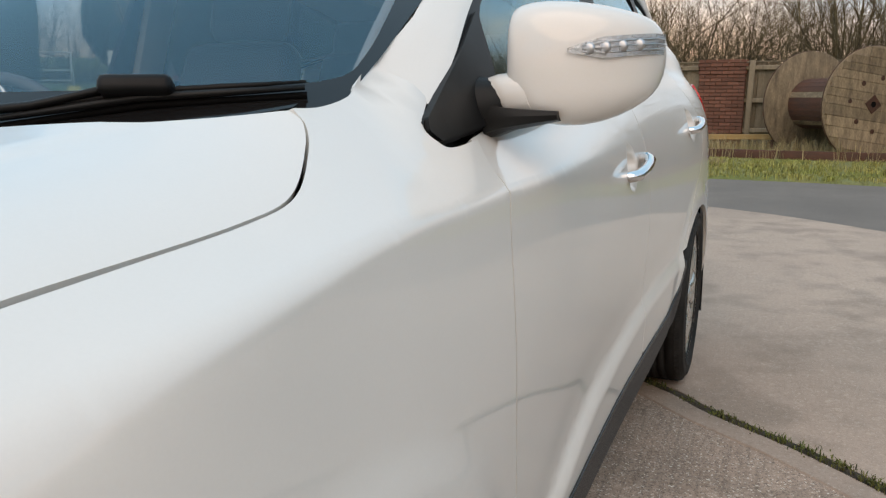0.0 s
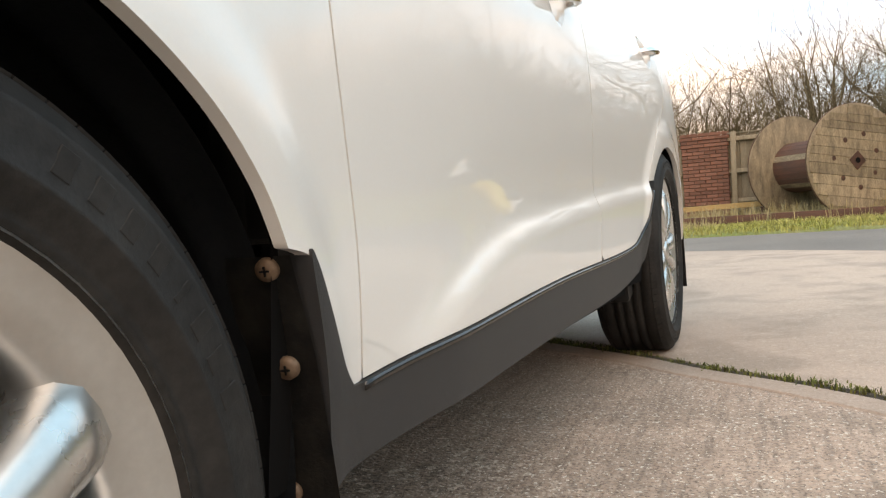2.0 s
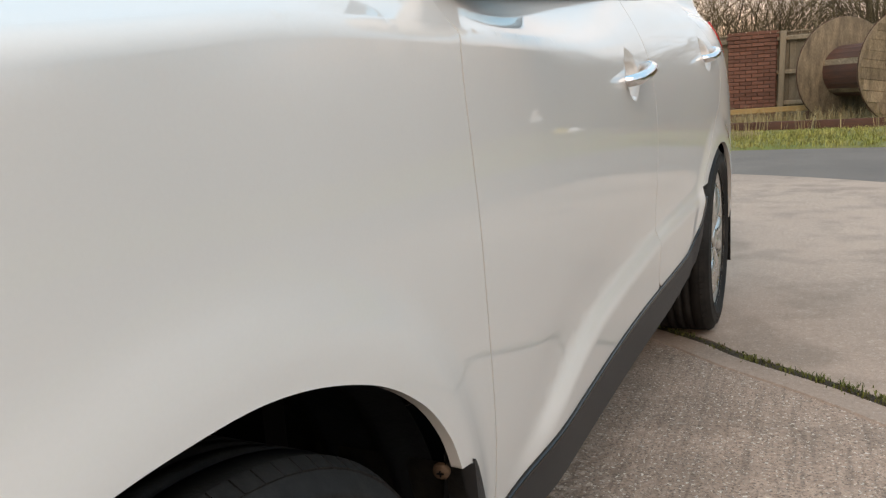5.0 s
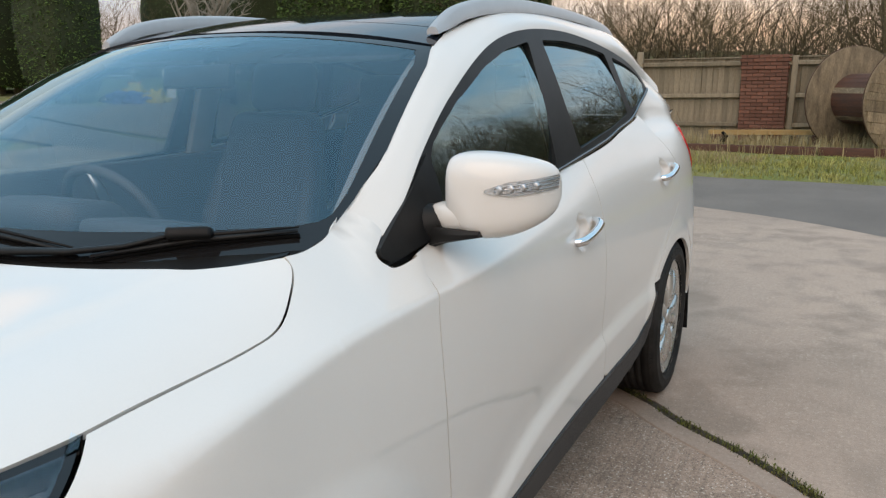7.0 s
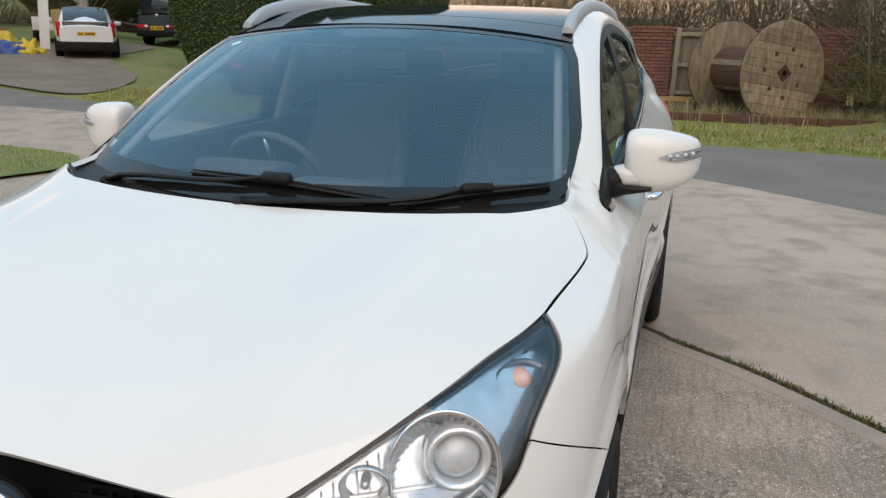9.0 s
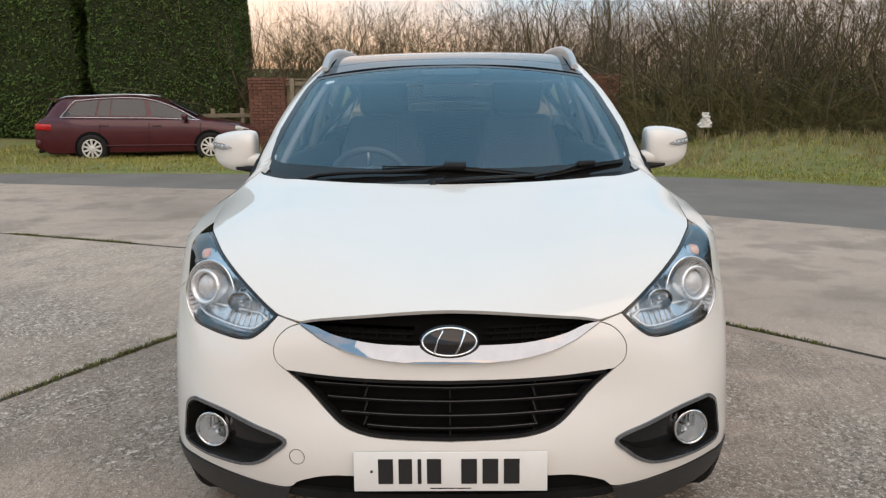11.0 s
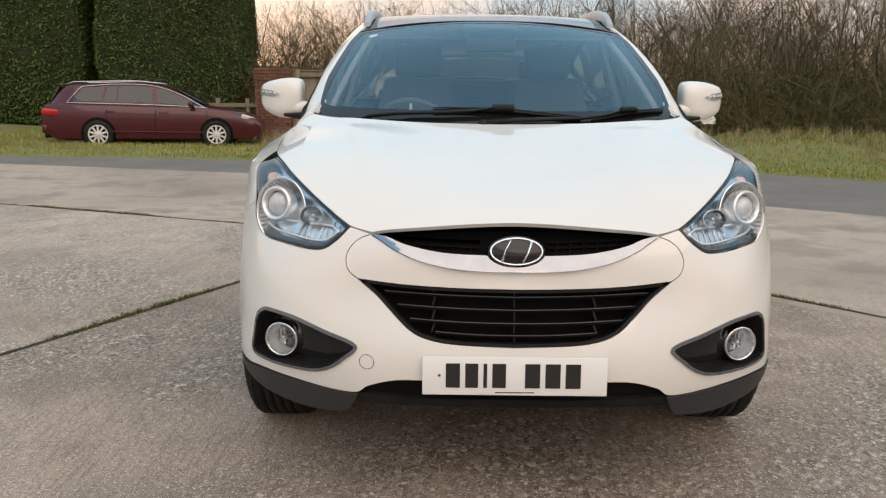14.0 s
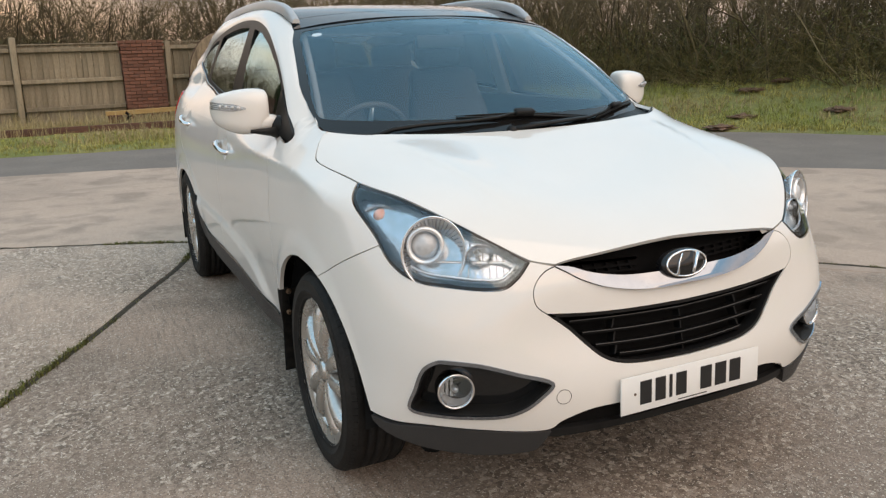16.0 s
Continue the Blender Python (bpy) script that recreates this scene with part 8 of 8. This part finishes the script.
def fit_wheels(ob, axles, width, radius, paint, spokes=10):
    for x in axles:
        for s in (1, -1):
            part("wheel_arch", smooth(lathe(bmesh.new(), [(0, 0.006), (radius * 1.13, 0.006), (radius * 1.15, -0.004), (radius * 1.15, -0.15), (0, -0.15)], pose(x, s * width / 2, radius + 0.02, 0, 0, 90 * s) @ pose(0, 0, 0, 0, 90), 36)), VOID, ob)
            road_wheel(ob, x, s * (width / 2 + 0.012), radius, s, paint, spokes)


def bars(plate_, w, x, z, s=-1):
    for k in range(7):
        if k != 4:
            part("plate_bar", boxed((0.002, w * 0.085, 0.065), pose(x, -w * 0.38 + w * 0.127 * k, z)), INK, plate_)


# The maroon estate on the verge beyond the lane.
L = 4.70
estate, body, side, pane, half, shoulder, top = parked_car("estate_car", pose(-6.95, 15.50, 0.0, 0, 0, 10), "maroon estate car with silver roof rails and wheel covers", MAROON, L, 1.78,
    [(-2.35, 0.86), (-2.28, 0.97), (-1.9, 0.99), (0.0, 0.945), (0.9, 0.93), (1.35, 0.90), (1.9, 0.80), (2.2, 0.70), (2.35, 0.56)],
    [(-2.18, 1.00), (-2.05, 1.18), (-1.85, 1.36), (-1.5, 1.425), (-0.7, 1.45), (-0.1, 1.435), (0.35, 1.34), (0.85, 1.10), (1.16, 0.91)], None, 0.32)
PANES = [[(-1.72, 0.12), (-1.42, 0.72), (-0.98, 0.80), (-1.06, 0.12)], [(-1.02, 0.12), (-0.93, 0.80), (-0.72, 0.82), (-0.76, 0.12)], [(-0.73, 0.12), (-0.69, 0.82), (-0.02, 0.82), (0.02, 0.12)], [(0.13, 0.12), (0.08, 0.82), (0.38, 0.80), (0.82, 0.62), (0.86, 0.12)], [(0.90, 0.14), (0.89, 0.55), (1.06, 0.30), (1.12, 0.14)]]
for p in PANES:
    pane(p)
for s in (1, -1):
    ring = [(-1.80, 0.05), (-1.66, 0.35), (-1.48, 0.80), (-0.98, 0.90), (-0.02, 0.92), (0.36, 0.88), (0.78, 0.80), (1.02, 0.55), (1.20, 0.05), (0.4, 0.05), (-0.9, 0.05), (-1.80, 0.05)]
    pts = [side(*q) for q in resample(np.array(ring[:-1]), 0.10)]
    part("window_trim", smooth(tube(bmesh.new(), [(a, s * (b + 0.010), c) for a, b, c in pts + pts[:1]], 0.011, 6, False)), SATIN, estate, "bright window line")
    part("roof_rail", smooth(tube(bmesh.new(), [(x, s * half(x) * 0.70, float(top(x)) + 0.035) for x in np.linspace(-1.85, 0.1, 12)], 0.016, 6)), SATIN, estate)
    for x, z in ((-0.88, 0.82), (0.24, 0.80)):
        part("door_handle", boxed((0.19, 0.03, 0.028), pose(x, s * (half(x) + 0.006), z), 0.01, 2), MAROON, estate)
    for x in (-0.98, 0.06, 1.16):
        part("door_seam", boxed((0.008, 0.006, 0.56), pose(x, s * (half(x) - 0.0005), 0.58, 0, 4), 0.001, 1), VOID, estate)
    part("sill_line", boxed((2.2, 0.02, 0.03), pose(0.08, s * (half(0) - 0.004), 0.37, 0, 0.5), 0.008, 1), MAROON, estate)
    part("tail_lamp", boxed((0.34, 0.10, 0.14), pose(-2.16, s * 0.76, 0.80, 0, 6, s * -14), 0.03, 3), REDLAMP, estate, "red tail lamp")
    part("reversing_lamp", boxed((0.12, 0.16, 0.08), pose(-2.29, s * 0.60, 0.775, 0, 0, s * -10), 0.02, 2), PLATE, estate, "white reversing lamp")
    part("headlamp", boxed((0.34, 0.16, 0.10), pose(2.05, s * 0.66, 0.685, 0, 16, s * -28), 0.03, 3), COVER, estate, "clear headlamp")
    mir = part("door_mirror", smooth(box(bmesh.new(), (0.12, 0.20, 0.13), pose(0.86, s * 0.96, 0.99), 0.04, 3)), MAROON, estate)
    part("mirror_stalk", boxed((0.05, 0.14, 0.05), pose(0.88, s * 0.86, 0.94), 0.015, 2), TRIM, mir)
part("tailgate_window", boxed((0.03, 1.16, 0.34), pose(-2.075, 0, 1.185, 0, 31), 0.012, 2), DARKPANE, estate)
part("windscreen", boxed((0.03, 1.22, 0.66), pose(0.80, 0, 1.165, 0, -61), 0.012, 2), DARKPANE, estate)
part("tail_spoiler", boxed((0.22, 1.14, 0.03), pose(-1.93, 0, 1.39, 0, 8), 0.012, 2), MAROON, estate)
plate_ = part("number_plate", boxed((0.012, 0.52, 0.11), pose(-2.355, 0, 0.74), 0.003, 1), YPLATE, estate, "yellow rear number plate")
bars(plate_, 0.50, -2.362, 0.74)
part("rear_bumper", boxed((0.14, 1.48, 0.20), pose(-2.31, 0, 0.44), 0.05, 3), MAROON, estate)
part("bumper_insert", boxed((0.10, 1.30, 0.09), pose(-2.30, 0, 0.27), 0.03, 2), TRIM, estate)
fit_wheels(estate, (-1.16, 1.37), 1.76, 0.315, COVER, 10)

# The pale silver hatchback on the drive, seen from behind.
z0 = terrain(-16.9, 18.9)
hatch, body, side, pane, half, shoulder, top = parked_car("hatchback", pose(-17.85, 19.9, z0 + 0.06, 0, -2, 131), "pale silver hatchback with a sloping black tail on the drive", SILVER, 4.5, 1.76,
    [(-2.25, 0.92), (-2.18, 1.03), (-1.7, 1.02), (0.0, 0.93), (1.0, 0.90), (1.9, 0.76), (2.25, 0.56)],
    [(-2.1, 1.04), (-1.7, 1.22), (-1.1, 1.40), (-0.3, 1.48), (0.3, 1.44), (0.9, 1.16), (1.3, 0.94)], None, 0.32)
for p in ([(-1.30, 0.12), (-1.0, 0.75), (-0.45, 0.82), (-0.45, 0.12)], [(-0.38, 0.12), (-0.38, 0.82), (0.25, 0.80), (0.75, 0.12)]):
    pane(p)
part("tailgate_window", boxed((0.03, 1.22, 0.86), pose(-1.58, 0, 1.285, 0, 64), 0.012, 2), DARKPANE, hatch)
part("lower_window", boxed((0.03, 1.26, 0.20), pose(-2.20, 0, 0.985, 0, 12), 0.012, 2), GLOSS, hatch, "black glass tail panel")
part("rear_bumper", boxed((0.16, 1.66, 0.30), pose(-2.18, 0, 0.38), 0.05, 3), TRIM, hatch, "black lower bumper")
for s in (1, -1):
    part("tail_lamp", boxed((0.10, 0.13, 0.44), pose(-2.10, s * 0.74, 0.86, 0, -8, s * -14), 0.03, 3), REDLAMP, hatch, "upright red tail lamp")
    part("door_mirror", smooth(box(bmesh.new(), (0.12, 0.22, 0.13), pose(0.72, s * 0.97, 0.98), 0.04, 3)), SILVER, hatch)
plate_ = part("number_plate", boxed((0.012, 0.52, 0.11), pose(-2.262, 0, 0.74), 0.003, 1), YPLATE, hatch, "yellow rear number plate")
bars(plate_, 0.50, -2.269, 0.74)
fit_wheels(hatch, (-1.32, 1.38), 1.74, 0.315, COVER, 5)

# The black van on the lawn.
z0 = terrain(-17.6, 23.4)
van, body, side, pane, half, shoulder, top = parked_car("van", pose(-17.9, 25.2, z0 + 0.10, 0, -2, 101), "black boxy van with a broad rear window on the lawn", BLACKCAR, 4.4, 1.70,
    [(-2.2, 1.02), (-2.1, 1.10), (0.6, 1.08), (1.2, 1.02), (1.9, 0.92), (2.2, 0.62)],
    [(-2.19, 1.12), (-2.14, 1.50), (-2.05, 1.78), (-1.2, 1.84), (0.2, 1.82), (0.8, 1.55), (1.4, 1.06)], None, 0.32)
pane([(0.05, 0.10), (0.05, 0.80), (0.55, 0.80), (1.05, 0.10)])
part("rear_window", boxed((0.03, 1.22, 0.46), pose(-2.17, 0, 1.44, 0, 6), 0.02, 2), DARKPANE, van)
for k in range(2):
    part("window_bar", boxed((0.03, 1.42, 0.03), pose(-2.20 + 0.05 * k, 0, 1.18 + 0.52 * k), 0.008, 1), TRIM, van)
for s in (1, -1):
    part("tail_lamp", boxed((0.06, 0.36, 0.12), pose(-2.20, s * 0.56, 0.66), 0.02, 2), REDLAMP, van, "red tail lamp")
    part("reversing_lamp", boxed((0.06, 0.12, 0.08), pose(-2.21, s * 0.40, 0.67), 0.02, 2), PLATE, van)
part("rear_bumper", boxed((0.16, 1.60, 0.24), pose(-2.17, 0, 0.42), 0.05, 3), TRIM, van)
part("handle_plate", boxed((0.02, 0.13, 0.11), pose(-2.20, 0, 1.04), 0.02, 2), SATIN, van, "small bright plate on the tailgate")
plate_ = part("number_plate", boxed((0.012, 0.50, 0.13), pose(-2.225, 0, 0.60), 0.003, 1), YPLATE, van, "yellow rear number plate")
bars(plate_, 0.48, -2.232, 0.60)
fit_wheels(van, (-1.35, 1.35), 1.68, 0.33, TRIM, 6)

# Things about the garden: trunk guards, planks, tarpaulin heap, swing frame, trailer.
rng = random.Random(17)
for k, (x, y, h, lean) in enumerate(((-19.05, 19.35, 1.75, 3), (-18.65, 19.75, 1.35, -8))):
    ob = part("pale_board", boxed((0.30, 0.05, h), pose(0, 0, h / 2), 0.006, 1), NEWWOOD if k else WHITEPAINT, None)
    ob.matrix_basis = pose(x, y, terrain(x, y) - 0.02, lean, lean, 40)
    tagged(ob, "pale upright board leaning beside the birch", "board", "leaning boards")
heap = thing("tarpaulin_heap", pose(-19.4, 17.9, terrain(-19.4, 17.9)), "crumpled blue and yellow tarpaulin heap on the grass", "tarpaulin")
for dx, dy, r, zs, mt in ((-0.30, -0.1, 0.55, 0.40, BLUE), (0.35, 0.1, 0.50, 0.36, BLUE), (-0.35, 0.45, 0.45, 0.62, YELLOW), (0.75, 0.35, 0.40, 0.40, YELLOW), (-0.85, -0.1, 0.30, 0.3, SATIN)):
    bm = bmesh.new()
    bmesh.ops.create_icosphere(bm, subdivisions=4, radius=1)
    for v in bm.verts:
        c = v.co.copy()
        g = 1 + 0.45 * noise.noise(c * 2.1 + Vector((dx * 9, dy * 7, 1))) + 0.18 * noise.noise(c * 6)
        v.co = Vector((dx + c.x * r * g, dy + c.y * r * g, max(-0.02, c.z * zs * g)))
    part("fold", smooth(bm, 80), mt, heap)
rig = thing("swing_frame", pose(-25.5, 22.3, terrain(-25.5, 22.3), 0, 0, 40) @ Matrix.Scale(0.6, 4), "white-painted timber swing frame far in the garden", "frame")
for a, b in (((-1.6, -0.7, 0), (-1.6, 0, 2.3)), ((-1.6, 0.7, 0), (-1.6, 0, 2.3)), ((1.6, -0.7, 0), (1.6, 0, 2.3)), ((1.6, 0.7, 0), (1.6, 0, 2.3)), ((-1.7, 0, 2.3), (1.7, 0, 2.3)), ((-1.6, -0.35, 1.15), (1.6, -0.35, 1.15)), ((-1.6, -0.55, 0.5), (1.6, -0.55, 0.5))):
    part("beam", smooth(tube(bmesh.new(), [a, b], 0.05, 6)), WHITEPAINT, rig)
trailer = thing("trailer", pose(-20.7, 21.5, terrain(-20.7, 21.5), 0, 0, 125), "low white box trailer behind the boards", "trailer")
part("tub", boxed((1.7, 1.0, 0.45), pose(0, 0, 0.62), 0.02, 2), WHITEPAINT, trailer)
for s in (1, -1):
    road_wheel(trailer, 0, s * 0.58, 0.24, s, COVER, 5)
tub = part("red_tub", smooth(lathe(bmesh.new(), [(0, 0), (0.20, 0), (0.26, 0.28), (0.25, 0.28), (0.19, 0.02), (0, 0.02)], Matrix(), 20)), REDLAMP, None)
tub.matrix_basis = pose(-22.8, 21.2, terrain(-22.8, 21.2) + 0.02)
tagged(tub, "small red plastic tub on the grass", "tub")
pile = thing("branch_pile", pose(-19.4, 24.6, terrain(-19.4, 24.6)), "long cut branches and poles lying beside the van", "branches")
for k in range(5):
    part("pole", smooth(tube(bmesh.new(), [(-1.6, 0.1 * k, 0.75 - 0.1 * k), (0.3, 0.05 * k, 0.45 - 0.05 * k), (2.1, 0.12 * k, 0.12)], 0.05, 6)), SLEEPER, pile)

# Molehills on the verge.
for k in range(5):
    p = np.array(((10.2, 8.7), (9.0, 7.7), (10.2, 6.7), (10.9, 8.6), (8.0, 7.2), (8.7, 9.0), (9.5, 6.2))[k])
    i = int(np.argmin(np.hypot(*(far - p).T)))
    off = max(0.1, float((p - far[i]) @ away[i]))
    bm = bmesh.new()
    bmesh.ops.create_icosphere(bm, subdivisions=4, radius=1)
    for v in bm.verts:
        c = v.co.copy()
        g = 1 + 0.7 * noise.noise(c * 2.2 + Vector((k, 0, 0))) + 0.35 * noise.noise(c * 7)
        v.co = Vector((c.x * 0.25 * g, c.y * 0.19 * g, c.z * 0.034 * g * (1 + 0.8 * noise.noise(c * 5 + Vector((0, k, 0))))))
    ob = part("molehill", smooth(bm, 80), SOIL, None)
    ob.matrix_basis = pose(float(p[0]), float(p[1]), bank(p, off) + 0.015)
    tagged(ob, "small mound of loose brown soil in the grass", "molehill", "molehills")
